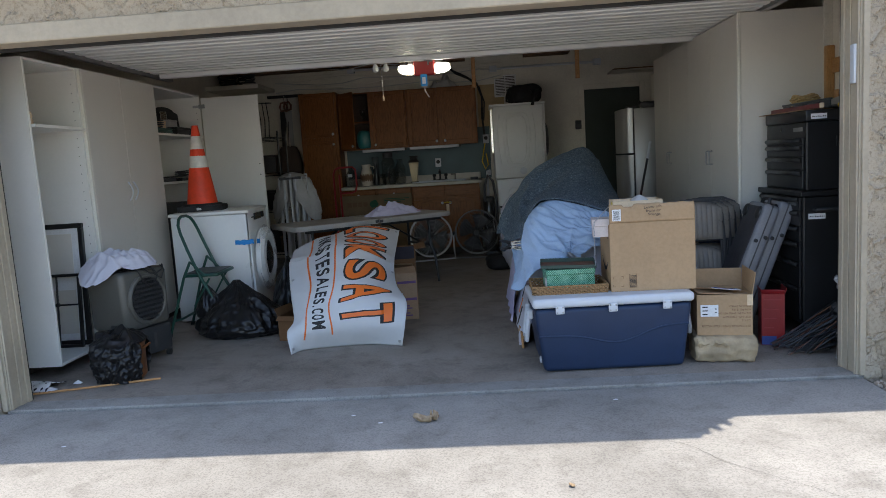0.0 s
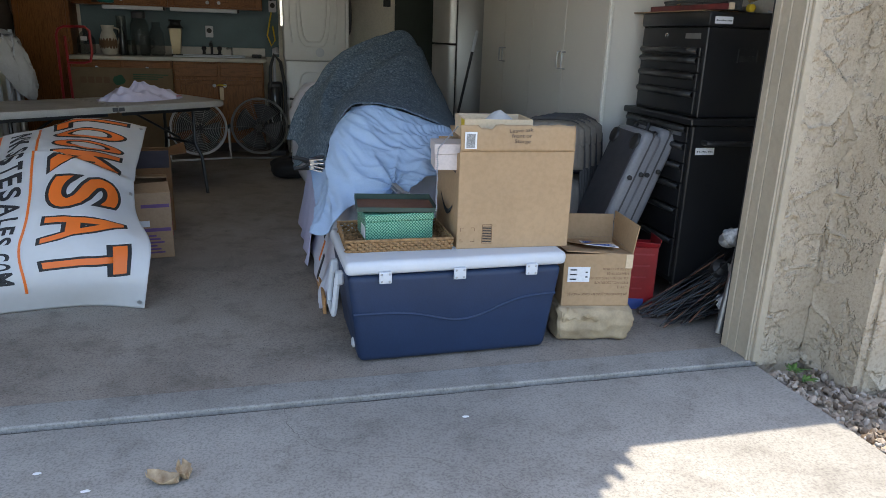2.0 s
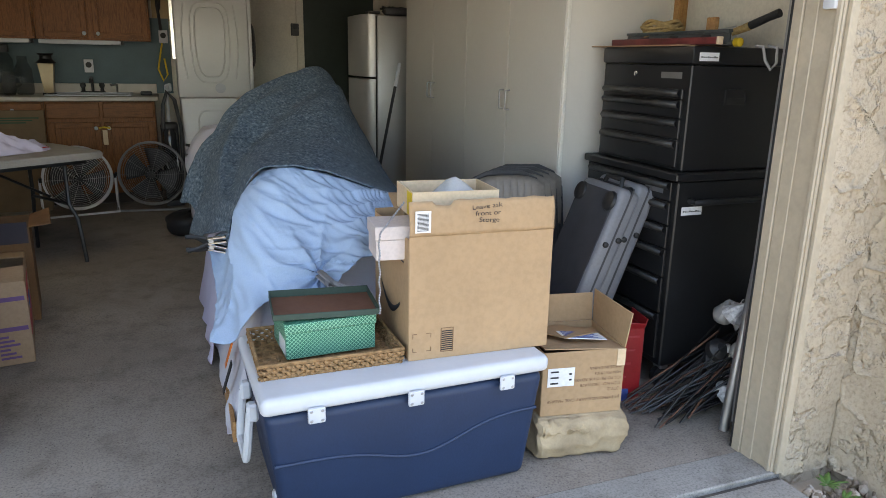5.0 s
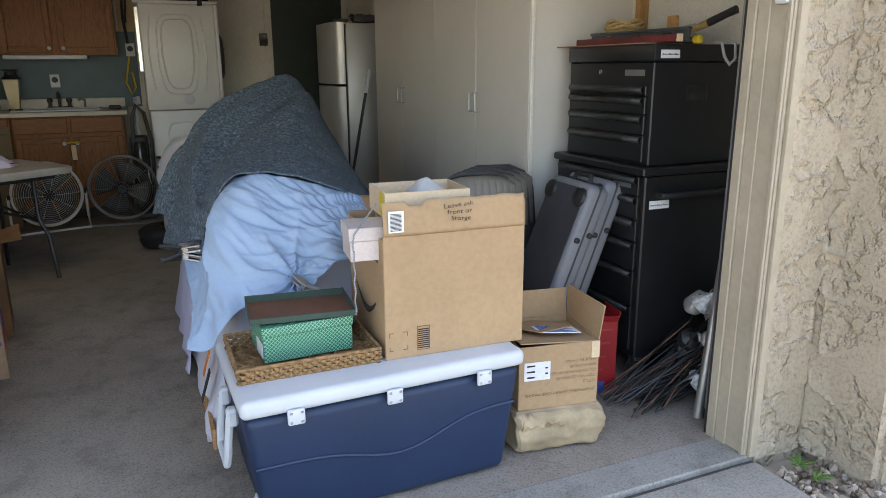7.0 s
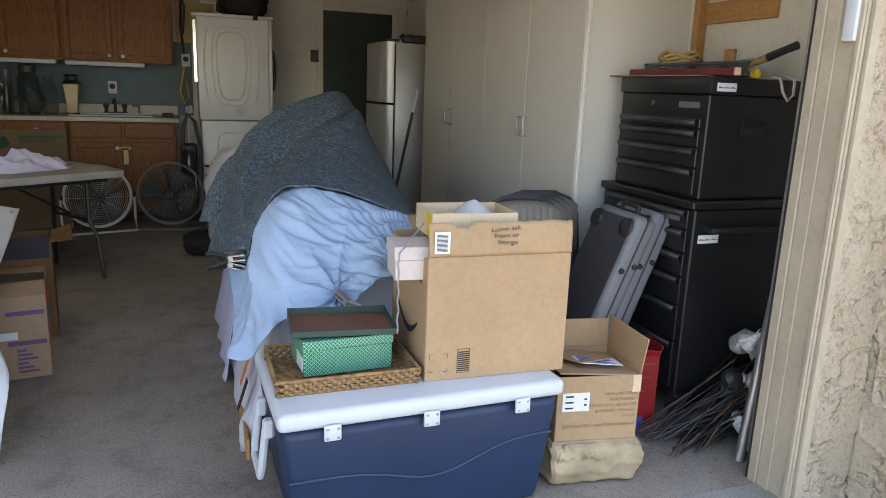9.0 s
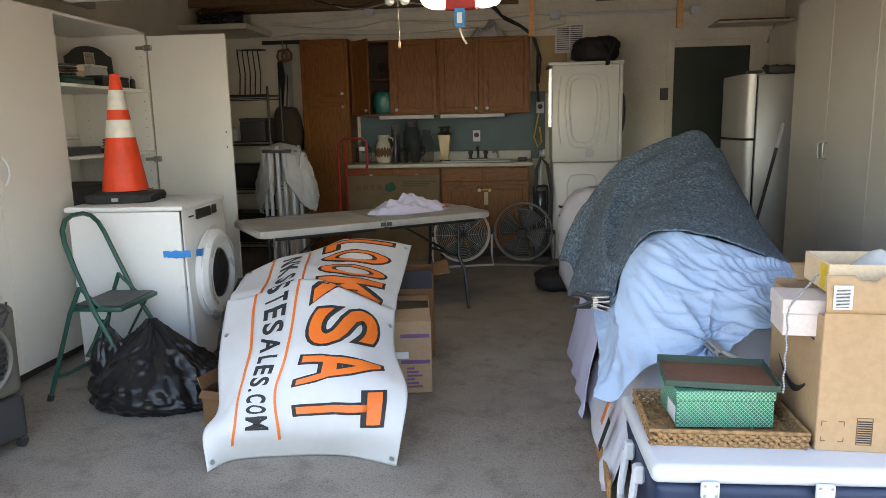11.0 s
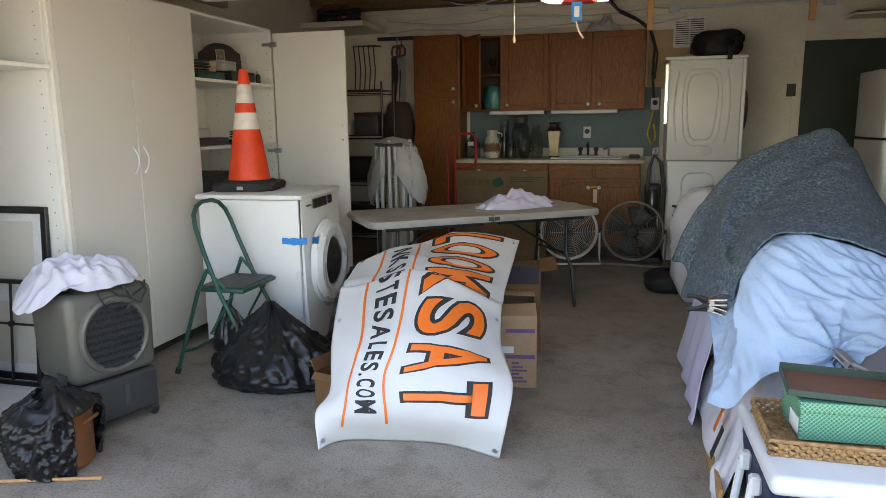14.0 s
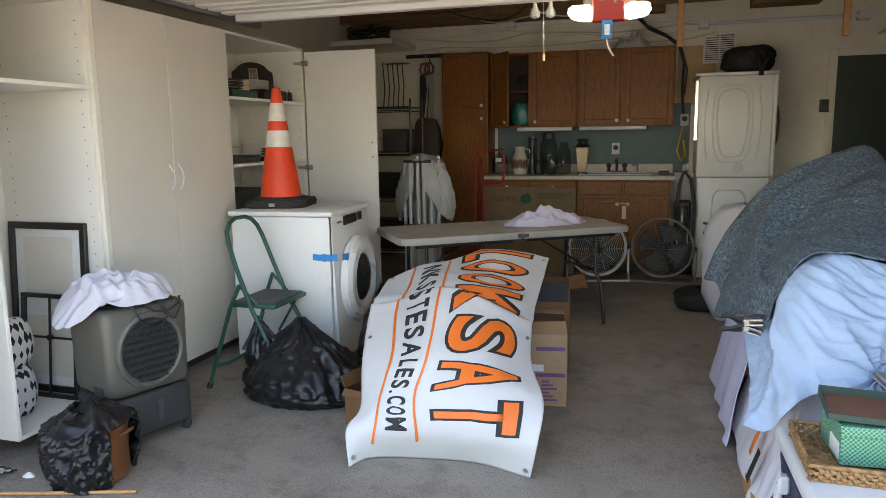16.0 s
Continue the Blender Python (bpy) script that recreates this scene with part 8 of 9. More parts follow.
for a in ((0.495, 0.795, 2.10, 2.12), (0.495, 0.795, 2.37, 2.39), (0.495, 0.514, 2.1205, 2.3695), (0.776, 0.795, 2.1205, 2.3695), (0.638, 0.652, 2.1205, 2.3695)):
    part("frame", bx(a[0], a[1], YB - 0.022, YB - 0.0105, a[2], a[3], bevel=0.003), M["appliance"], vent)
for k in range(12):
    for s in (0, 1):
        part("slat", bx(0.515 + 0.138 * s, 0.637 + 0.138 * s, YB - 0.020, YB - 0.0105, 2.123 + 0.0205 * k, 2.134 + 0.0205 * k), M["appliance"], vent)


def conduit(lab, x0, x1, z, y=YB - 0.055):
    o = thing("conduit", lab, "conduit", pose((x0 + x1) / 2, y, z))
    part("pipe", tube(bm_new(), [(x0, y, z), ((x0 + x1) / 2, y, z + 0.004), (x1, y, z)], 0.017, 8), M["white_plastic"], o)
    for x in (x0, x1):
        part("end_box", bx(x - 0.05, x + 0.05, y - 0.035, YB - 0.001, z - 0.04, z + 0.04, bevel=0.004), M["white_plastic"], o)


conduit("white conduit with end boxes high on the back wall", 0.49, 1.88, 2.475)
conduit("white conduit along the ledger board", -1.44, -0.15, 2.585)
wl = thing("wall_cables", "thin grey cables sagging along the back wall", "cables", pose(-0.8, YB - 0.05, 2.42))
random.seed(3)
for k in range(4):
    z = 2.36 + 0.045 * k
    part("cable", tube(bm_new(), [(-2.5 + 0.31 * q, YB - 0.058 - 0.004 * k, z + 0.022 * math.sin(q * 1.3 + k) + 0.02 * random.uniform(-1, 1)) for q in range(11)], 0.006, 5), M["cab_beige"] if k % 2 else M["grey_cloth"], wl)
bc = thing("black_cable", "thick black cable from the rafters to the dryer socket", "cable", pose(0.25, YB - 0.04, 1.6))
part("cable", tube(bm_new(), [(-0.20, 10.30, 2.62), (-0.05, 10.28, 2.47), (0.12, 10.35, 2.39), (0.26, 10.40, 2.30), (0.32, 10.43, 2.12), (0.31, 10.43, 1.85), (0.33, 10.43, 1.61)], 0.014, 8), M["black_plastic"], bc)
part("cable", tube(bm_new(), [(-0.16, 10.25, 2.62), (-0.02, 10.24, 2.43), (0.15, 10.33, 2.36), (0.29, 10.40, 2.25), (0.35, 10.43, 2.05), (0.33, 10.43, 1.80)], 0.010, 8), M["black_plastic"], bc)
pb = thing("plastic_heap", "dusty clear plastic heap on top of the cupboard", "plastic bag", pose(-0.18, 10.28, 2.256))
part("film", heap(0, 0, 0, 0.20, 0.13, 0.13, 70.0, 44, 14, 0.8, 1.3, 0.3), M["grey_cloth"], pb, at=I4, smooth=30)

# duffel on the dryer
du = thing("duffel_bag", "black duffel bag with a strap on the dryer", "bag", pose(0.872, 9.93, 1.956))
part("bag_body", bag_bm(0.195, 0.14, 0.235, 80.0, 60, 28, crumple=0.09), M["black_cloth"] if "black_cloth" in M else M.setdefault("black_cloth", plain("black_nylon", (0.012, 0.012, 0.014), 0.7, var=0.2, fine=200)), du, at=I4, smooth=60)
part("strap", (lambda b: (sheet(b, lambda u, v: (0.03 + 0.04 * u + 0.03 * math.sin(3 * v), -0.15 - 0.065 * math.sin(math.pi * min(1, v * 1.4)) - 0.01, 0.15 - 0.30 * v), 2, 16), b)[1])(bm_new()), M["black_cloth"], du, at=I4, thick=0.003)
part("strap", (lambda b: (sheet(b, lambda u, v: (0.13 + 0.04 * u - 0.11 * v, -0.15 - 0.07 * math.sin(math.pi * min(1, v * 1.3)) - 0.01, 0.16 - 0.25 * v), 2, 16), b)[1])(bm_new()), M["black_cloth"], du, at=I4, thick=0.003)
part("handle", tube(bm_new(), [(-0.20, -0.05, 0.15), (-0.24, -0.07, 0.10), (-0.245, -0.07, 0.04), (-0.20, -0.08, 0.02)], 0.012, 6), M["black_cloth"], du, at=I4)

# upright vacuum and hoses beside the dryer
vc = thing("vacuum_cleaner", "black upright vacuum cleaner with a hose", "vacuum cleaner", pose(0.335, 9.72, fz(9.7)))
part("body", bx(-0.075, 0.075, -0.06, 0.08, 0.06, 0.75, bevel=0.03, seg=2), M["black_plastic"], vc, at=I4, smooth=50)
part("head", bx(-0.075, 0.085, -0.10, 0.10, 0.0, 0.058, bevel=0.02, seg=2), M["grey_plastic"], vc, at=I4)
part("canister", lathe(bm_new(), [(0.055, 0.42), (0.06, 0.44), (0.06, 0.66), (0.04, 0.70)], 20, at=(0, -0.055, 0)), M["smoke_glass"], vc, at=I4)
part("handle", tube(bm_new(), [(0, 0.04, 0.74), (0, 0.05, 0.98), (0.0, 0.02, 1.07), (0.03, -0.03, 1.08), (0.03, -0.06, 1.03)], 0.016, 8), M["white_plastic"], vc, "white handle loop", at=I4)
part("hose", tube(bm_new(), [(0.06, 0.0, 0.15), (0.095, -0.05, 0.35), (0.10, -0.07, 0.7), (0.06, -0.08, 0.95), (0.0, -0.06, 1.02), (-0.04, -0.05, 0.9), (-0.05, -0.06, 0.7)], 0.017, 8), M["grey_plastic"], vc, at=I4)
part("cord", tube(bm_new(), [(-0.04, -0.075, 0.62), (0.04, -0.09, 0.50), (0.055, -0.085, 0.32), (0.0, -0.085, 0.25), (-0.045, -0.08, 0.38), (-0.03, -0.085, 0.58)], 0.007, 6), M["white_plastic"], vc, at=I4)
yc = thing("yellow_cord", "yellow extension cord hanging by the socket", "cord", pose(0.33, 10.38, 1.3))
part("cord", tube(bm_new(), [(0.0, 0.02, 0.19), (-0.02, 0.0, 0.10), (-0.05, -0.02, -0.05), (-0.01, -0.03, -0.16), (0.03, -0.02, -0.1), (0.01, 0.0, 0.05)], 0.009, 6), M["yellow"], yc, at=I4)
# white laundry in clear film behind the blanket
lb = thing("laundry_bundle", "white laundry bundle under clear plastic film", "laundry", pose(0.74, 8.32, fz(8.3)))
part("wrapped_laundry", bag_bm(0.28, 0.24, 0.86, 90.0, 44, 26, crumple=0.05), M["white_cloth"], lb, at=I4, smooth=60)
for k in range(3):
    part("clamp", tube(bm_new(), [(-0.30, -0.06 + 0.03 * k, 0.58 + 0.07 * k), (-0.20, -0.08, 0.57 + 0.07 * k)], 0.010, 6), M["black_plastic"], lb, at=I4)
bd = thing("gym_bag", "black bag slumped on the floor beside the heap", "bag", pose(0.47, 8.60, fz(8.6), 0, 0, 20))
part("bag_body", bag_bm(0.22, 0.18, 0.17, 95.0, 36, 16, crumple=0.05), M["black_cloth"], bd, at=I4, smooth=40)

# clamps on the cloths
for lab, x, y, z, rz, tilt, mt in (("chrome spring clamp gripping the cloth edge", 0.49, 5.76, 0.672, 172, 6, "chrome"), ("chrome spring clamp gripping the cloth edge", 0.49, 5.77, 0.632, 168, -14, "chrome"), ("dark steel spring clamp on the blue sheet", 0.815, 5.285, 0.625, -58, 24, "galv")):
    o = thing("spring_clamp", lab, "clamp", pose(x, y, z, 0, tilt, rz), "spring clamps on the cloths")
    part("jaw", bx(-0.03, 0.045, -0.014, 0.014, 0.006, 0.014, bevel=0.003), M[mt], o, at=I4)
    part("jaw", bx(-0.03, 0.045, -0.014, 0.014, -0.014, -0.006, bevel=0.003), M[mt], o, at=I4)
    part("grip", tube(bm_new(), [(0.045, 0, 0.010), (0.085, 0, 0.024), (0.125, 0, 0.03)], 0.009, 6), M["black_plastic"] if mt == "chrome" else M[mt], o, at=I4)
    part("grip", tube(bm_new(), [(0.045, 0, -0.010), (0.085, 0, -0.024), (0.125, 0, -0.03)], 0.009, 6), M["black_plastic"] if mt == "chrome" else M[mt], o, at=I4)
    part("spring", lathe(bm_new(), [(0.010, -0.012), (0.010, 0.012)], 10, m=pose(0.03, 0, 0, 90, 0, 0)), M["galv"], o, at=I4)

# ---- under the joists ----
op = thing("garage_door_opener", "garage door opener with a red cover and lit lamps", "door opener", pose(-0.205, 7.32, 2.10))
part("motor_box", bx(-0.36, -0.05, 7.22, 7.52, 2.15, 2.33, bevel=0.01), M["black_plastic"], op)
part("cover", bx(-0.30, -0.11, 7.165, 7.218, 2.07, 2.24, bevel=0.008), M["red"], op, "dark red front cover")
part("cover_print", bx(-0.255, -0.155, 7.1635, 7.1648, 2.19, 2.205), M["galv"], op)
m, nt, b, _ = shader("lit_lamp_lens", 0.4)
b.inputs["Base Color"].default_value = (0.9, 0.88, 0.8, 1)
b.inputs["Emission Color"].default_value = (1.0, 0.93, 0.72, 1)
b.inputs["Emission Strength"].default_value = 6.5
M["lamp"] = m
for s, x in ((-1, -0.205), (1, -0.205)):
    pts = [(0.098, 0.025), (0.19, 0.032), (0.235, 0.055), (0.24, 0.085), (0.225, 0.11), (0.098, 0.11)]
    bm = bm_new()
    extrude_outline(bm, [(s * a, c) for a, c in pts], 0.10, pose(x, 7.26, 2.06, 90, 0, 0))
    bmesh.ops.bevel(bm, geom=list(bm.edges), offset=0.012, segments=2, affect="EDGES")
    part("lamp_lens", bm, M["lamp"], op, "lit cream lamp lens", smooth=50)
part("rail", bx(-0.225, -0.185, 4.8, 7.20, 2.29, 2.33, bevel=0.003), M["galv"], op)
for x in (-0.34, -0.07):
    part("hanger", bx(x - 0.012, x + 0.012, 7.36, 7.385, 2.33, ZJ + 0.02), M["galv"], op)
tg = thing("hang_tag", "blue and white tag hanging from the opener cord", "tag", pose(-0.21, 7.15, 2.02))
part("cord", tube(bm_new(), [(-0.21, 7.15, 2.10), (-0.21, 7.15, 2.05)], 0.003, 5), M["red"], tg)
part("tag", bx(-0.24, -0.18, 7.147, 7.151, 1.97, 2.075, bevel=0.001), M["tape"], tg)
part("tag_print", bx(-0.225, -0.195, 7.1445, 7.1465, 1.99, 2.05), M["paper"], tg)
part("pull_cord", tube(bm_new(), [(-0.21, 7.15, 1.97), (-0.205, 7.15, 1.93), (-0.19, 7.15, 1.90), (-0.17, 7.15, 1.87)], 0.007, 6), M["pinkish"], tg)
lf = thing("bulb_holder", "brass lamp holder with two bare bulbs and a pull chain", "lamp", pose(-0.66, 7.55, ZJ))
part("holder", tube(bm_new(), [(-0.66, 7.55, ZJ + 0.01), (-0.66, 7.55, 2.30)], 0.022, 10), M["brass"], lf)
for x in (-0.70, -0.60):
    part("bulb", lathe(bm_new(), [(0.012, 0.10), (0.014, 0.075), (0.033, 0.035), (0.03, 0.012), (0.008, 0.0)], 18, at=(x, 7.55, 2.17)), M["white_plastic"], lf)
    part("socket", tube(bm_new(), [(x, 7.55, 2.271), (-0.66, 7.55, 2.32)], 0.016, 8), M["brass"], lf)
part("pull_chain", tube(bm_new(), [(-0.645, 7.54, 2.28), (-0.64, 7.54, 2.0), (-0.64, 7.54, 1.95)], 0.003, 5), M["galv"], lf)
part("pull_bob", lathe(bm_new(), [(0.008, 0), (0.01, 0.03), (0.004, 0.05)], 8, at=(-0.64, 7.54, 1.90)), M["card_pale"], lf)
for x, zb1, lab in ((0.232, 2.09, "short orange-brown post hanging from a joist"), (1.395, 2.115, "short orange-brown post hanging from a joist")):
    solo("hanging_post", bx(x - 0.022, x + 0.022, 8.791, 8.831, zb1, ZJ + 0.14, bevel=0.003), M["pine"], lab, "post", group="posts under the joists")
setting("wood_beam", bx(-3.2, -1.95, 8.0, 8.09, 2.49, 2.618, bevel=0.006), M["rafter"], "dark brown beam under the joists", "beam")
setting("wood_beam_cross", bx(-2.2, -0.6, -0.04, 0.04, 0, 0.09, bevel=0.004, m=pose(0.0, 8.55, 2.515, 0, 3, 4)), M["rafter"], "dark brown brace under the joists", "beam")
setting("wood_brace", bx(-0.9, 0.9, -0.03, 0.03, 0, 0.09, bevel=0.004, m=pose(1.75, 9.2, 2.52, 0, -3, -12)), M["rafter"], "dark brown brace under the joists", "beam")
wi = thing("rafter_wiring", "tangle of dark wires strung under the joists", "cables", pose(-0.6, 8.6, 2.6))
random.seed(8)
for k in range(9):
    x0, y0 = random.uniform(-2.6, 1.0), random.uniform(7.7, 10.1)
    ln = random.uniform(0.7, 1.6)
    part("wire", tube(bm_new(), [(x0 + ln * q / 6, y0 + 0.12 * math.sin(q + k), 2.605 - 0.05 * math.sin(math.pi * q / 6) * (1 + 0.4 * (k % 3)) + 0.02 * (q in (0, 6))) for q in range(7)], 0.007, 5), M["black_plastic"] if k % 3 else M["grey_cloth"], wi)
part("junction_box", bx(-0.05, 0.10, 8.12, 8.138, 2.50, 2.61, bevel=0.004), M["galv"], wi)
sh2 = thing("wall_shelf", "small wooden shelf with odds above the back door", "shelf", pose(2.45, 10.2, 2.30))
part("board", bx(2.02, 2.74, 10.10, 10.455, 2.30, 2.32, bevel=0.003), M["wall"], sh2)
part("bracket", tube(bm_new(), [(2.6, 10.44, 2.14), (2.6, 10.25, 2.295)], 0.010, 6), M["galv"], sh2)
solo("plank", bx(2.05, 2.7, 10.14, 10.36, 2.3205, 2.34, bevel=0.003), M["rafter"], "brown plank lying on the wall shelf", "plank")
setting("wall_panel", bx(2.50, 2.755, 9.3, 10.08, 1.80, 2.22, bevel=0.004), M["wall"], "cream boxed panel above the refrigerator corner", "wall")

# long-handled broom leaning on the tall cabinet
br = thing("broom", "black broom handle with a white tip leaning on a cabinet", "broom", pose(1.75, 8.22, fz(8.2)))
a0, a1 = Vector((1.80, 8.33, fz(8.3) + 0.03)), Vector((2.075, 8.36, 1.36))
part("handle", tube(bm_new(), [a0 + (a1 - a0) * 0.06, a0 + (a1 - a0) * 0.86], 0.012, 10), M["black_plastic"], br)
part("tip", tube(bm_new(), [a0 + (a1 - a0) * 0.861, a0 + (a1 - a0) * 0.99, a1], [0.014, 0.014, 0.009], 10), M["white_plastic"], br, "white plastic tip")
part("head", bx(1.66, 1.94, 8.29, 8.37, fz(8.3), fz(8.3) + 0.12, bevel=0.01), M["red"], br, "dark red broom head")


# ---- clutter beside the tool chest ----
# smaller open carton on a crumpled sack
sk = thing("paper_sack", "crumpled dirty cream sack under a carton", "sack", pose(1.665, 4.985, fz(5.0), 0, 0, -8))
M["sack"] = plain("dirty_cream_canvas", (0.44, 0.335, 0.21), 0.9, var=0.35, scale=9, fine=120, relief=0.3)
bm = bx(-0.17, 0.175, -0.155, 0.155, 0.002, 0.157, bevel=0.012)
bmesh.ops.subdivide_edges(bm, edges=list(bm.edges), cuts=13, use_grid_fill=True)
for p in bm.verts:
    if p.co.z < 0.153:
        p.co += Vector((0.014 * wob(p.co.x, p.co.y, p.co.z, 16), -0.012 + 0.016 * wob(p.co.y, p.co.z, p.co.x, 14), 0.012 * wob(p.co.z, p.co.x, p.co.y, 18)))
        p.co.y -= 0.012 * (0.5 - 2 * abs(wob(p.co.x * 1.4 + p.co.z, p.co.z * 1.8, 3, 9))) + 0.02 * math.sin(p.co.z * 20)
        p.co.x += 0.010 * (0.5 - 2 * abs(wob(p.co.y * 2, p.co.z * 1.6, 5, 11)))
        p.co.z = max(p.co.z, 0.002)
part("body", bm, M["sack"], sk, at=I4, smooth=60)
bm = bm_new()
sheet(bm, lambda u, v: (-0.15 + 0.17 * u, -0.158 - 0.028 * math.sin(math.pi * v) + 0.012 * wob(u, v, 0, 7), 0.15 - 0.06 * v + 0.02 * wob(u * 4, v, 2, 2)), 20, 8)
part("torn_flap", bm, M["sack"], sk, at=I4, thick=0.003, smooth=60)
sb = carton("small_carton", "open brown carton with upside-down print and labels", pose(1.672, 4.99, fz(5.0) + 0.158, 0, 0, -9), 0.31, 0.29, 0.245, (0, 0.11, 0, 0.13), angles=(0, 80, 0, 86))
part("folded_flap", bx(-0.15, 0.15, -0.14, 0.13, 0, 0.004, m=pose(0, 0, 0.235, -5, 3, 0)), M["card"], sb, at=I4)
part("folded_flap", bx(-0.08, 0.09, -0.09, 0.10, 0, 0.004, m=pose(-0.02, 0.02, 0.252, -9, 5, 25)), M["card"], sb, at=I4)
pl2 = part("packing_slip", bx(-0.075, 0.085, -0.045, 0.055, 0, 0.002, m=pose(0.02, -0.05, 0.262, -7, 4, -4)), M["paper"], sb, "white and blue packing slip", at=I4)
for k in range(9):
    part("print_line", bx(-0.065, 0.07 - 0.012 * (k % 4), -0.036 + 0.010 * k, -0.031 + 0.010 * k, 0.0025, 0.003, m=pose(0.02, -0.05, 0.262, -7, 4, -4)), M["print_blue"], pl2, at=I4)
part("shipping_label", bx(-0.135, -0.035, -0.1475, -0.1455, 0.115, 0.185), M["paper"], sb, "white shipping label", at=I4)
for k in range(5):
    part("print_line", bx(-0.125 + 0.07 * (k % 2), -0.095 + 0.05 * (k % 2), -0.1485, -0.1477, 0.125 + 0.011 * k, 0.131 + 0.011 * k), M["ink"], sb, at=I4)
for k, s in enumerate(("JM EXPNDING JEWLRY CASE MAGRSE", "QTY.:2", "ITEM NO.: 250591A78", "IDL PO P0119105 AD1001", "HSN P0119105", "MADE IN CHINA")):
    part("print", letters(s, 0.0165, squeeze=1.0), M["ink_brown"], sb, at=pose(0.145, -0.1458, 0.062 + 0.0215 * k + (0.012 if k else 0), 90, 180, 0))
part("box_tape", bx(0.125, 0.1565, -0.1475, -0.1455, 0.18, 0.244), M["card_pale"], sb, at=I4)

# stacked folding chairs with ribbed pads
M["pad"] = plain("grey_beige_vinyl", (0.23, 0.20, 0.17), 0.5, var=0.12, fine=100, relief=0.2)
ch = thing("folding_chair", "folded padded folding chair leaning in a stack", "chair", pose(1.72, 5.60, fz(5.6), -8, 0, -6), "folded chairs behind the carton")
part("back_frame", tube(bm_new(), [(-0.19, 0, 0.0), (-0.20, 0, 0.60), (-0.19, 0, 0.80), (-0.15, 0, 0.87), (-0.08, 0, 0.90), (0.08, 0, 0.90), (0.15, 0, 0.87), (0.19, 0, 0.80), (0.20, 0, 0.60), (0.19, 0, 0.0)], 0.012, 8), M["grey_plastic"], ch, at=I4)
part("leg_frame", tube(bm_new(), [(-0.17, -0.03, 0.0), (-0.175, -0.03, 0.62), (0.175, -0.03, 0.62), (0.17, -0.03, 0.0)], 0.010, 8), M["grey_plastic"], ch, at=I4)


def ribbed(z0, z1, hw3):
    bm = bm_new()

    def at(u, v):
        x = -hw3 + 2 * hw3 * u
        e = (1 - abs(2 * u - 1) ** 5) * (1 - abs(2 * v - 1) ** 6)
        return (x, -0.016 - 0.022 * e - 0.005 * abs(math.sin(u * math.pi * 11)) * e, z0 + (z1 - z0) * v - 0.04 * (abs(2 * u - 1) ** 3) * (v > 0.5))
    sheet(bm, at, 66, 12)
    return bm


part("backrest", ribbed(0.62, 0.885, 0.185), M["pad"], ch, "ribbed grey-beige padded back", at=I4, thick=0.02, smooth=50)
part("seat", ribbed(0.18, 0.58, 0.175), M["pad"], ch, "ribbed grey-beige padded seat", at=I4, thick=0.02, smooth=50)
for k in (1, 2, 3):
    copy_thing(ch, pose(1.72 + 0.055 * k, 5.60 + 0.055 * k, fz(5.6), -8, 0, -6 - 2 * k))
solo("dark_cloth", heap(1.90, 5.84, fz(5.8), 0.16, 0.10, 0.80, 33.0, 40, 16, 0.2, 2.2), M["navy"], "dark navy cloth bundled behind folded chairs", "cloth", smooth=60)

# two grey cases leaning on the tool cabinet
M["case_face"] = plain("charcoal_case_fabric", (0.055, 0.055, 0.062), 0.75, var=0.12, fine=220, relief=0.3)
M["case_side"] = plain("light_grey_case_shell", (0.21, 0.21, 0.225), 0.5, var=0.1)
for k, (x, y, tl) in enumerate(((1.795, 5.46, 21), (1.925, 5.50, 20))):
    cs = thing("hard_case", "long charcoal and grey hard case leaning on the tool cabinet", "case", pose(x, y, fz(5.5) + 0.03, 0, tl, -4), "grey cases by the tool chest")
    bm = bx(-0.055, 0.055, -0.17, 0.17, 0.0, 0.90, bevel=0.03, seg=3)
    part("shell", bm, M["case_side"], cs, at=I4, smooth=50)
    part("face", bx(-0.0605, -0.0555, -0.155, 0.155, 0.03, 0.87, bevel=0.002), M["case_face"], cs, "charcoal fabric face", at=I4)
    part("seam", bx(-0.004, 0.004, -0.1725, 0.1725, 0.004, 0.9025, bevel=0.0), M["grey_plastic"], cs, at=I4)
    for cz in (0.83,):
        part("corner_guard", lathe(bm_new(), [(0.045, 0), (0.04, 0.012), (0.02, 0.018)], 14, m=pose(-0.058, -0.125, cz, 0, -90, 0)), M["black_plastic"], cs, at=I4)
        part("corner_guard", lathe(bm_new(), [(0.045, 0), (0.04, 0.012), (0.02, 0.018)], 14, m=pose(-0.058, 0.125, cz, 0, -90, 0)), M["black_plastic"], cs, at=I4)
    for cz in (0.69, 0.655):
        part("stud", lathe(bm_new(), [(0.013, 0), (0.012, 0.008), (0.006, 0.011)], 12, m=pose(-0.025 + 0.05 * (cz > 0.67), -0.17, cz, 90, 0, 0)), M["black_plastic"], cs, at=I4)
    part("stud", lathe(bm_new(), [(0.005, 0), (0.004, 0.004)], 8, m=pose(0.02, -0.17, 0.14, 90, 0, 0)), M["black_plastic"], cs, at=I4)
    part("grip", tube(bm_new(), [(0, -0.07, 0.90), (0, -0.06, 0.935), (0, 0.06, 0.935), (0, 0.07, 0.90)], 0.011, 8), M["black_plastic"], cs, at=I4)

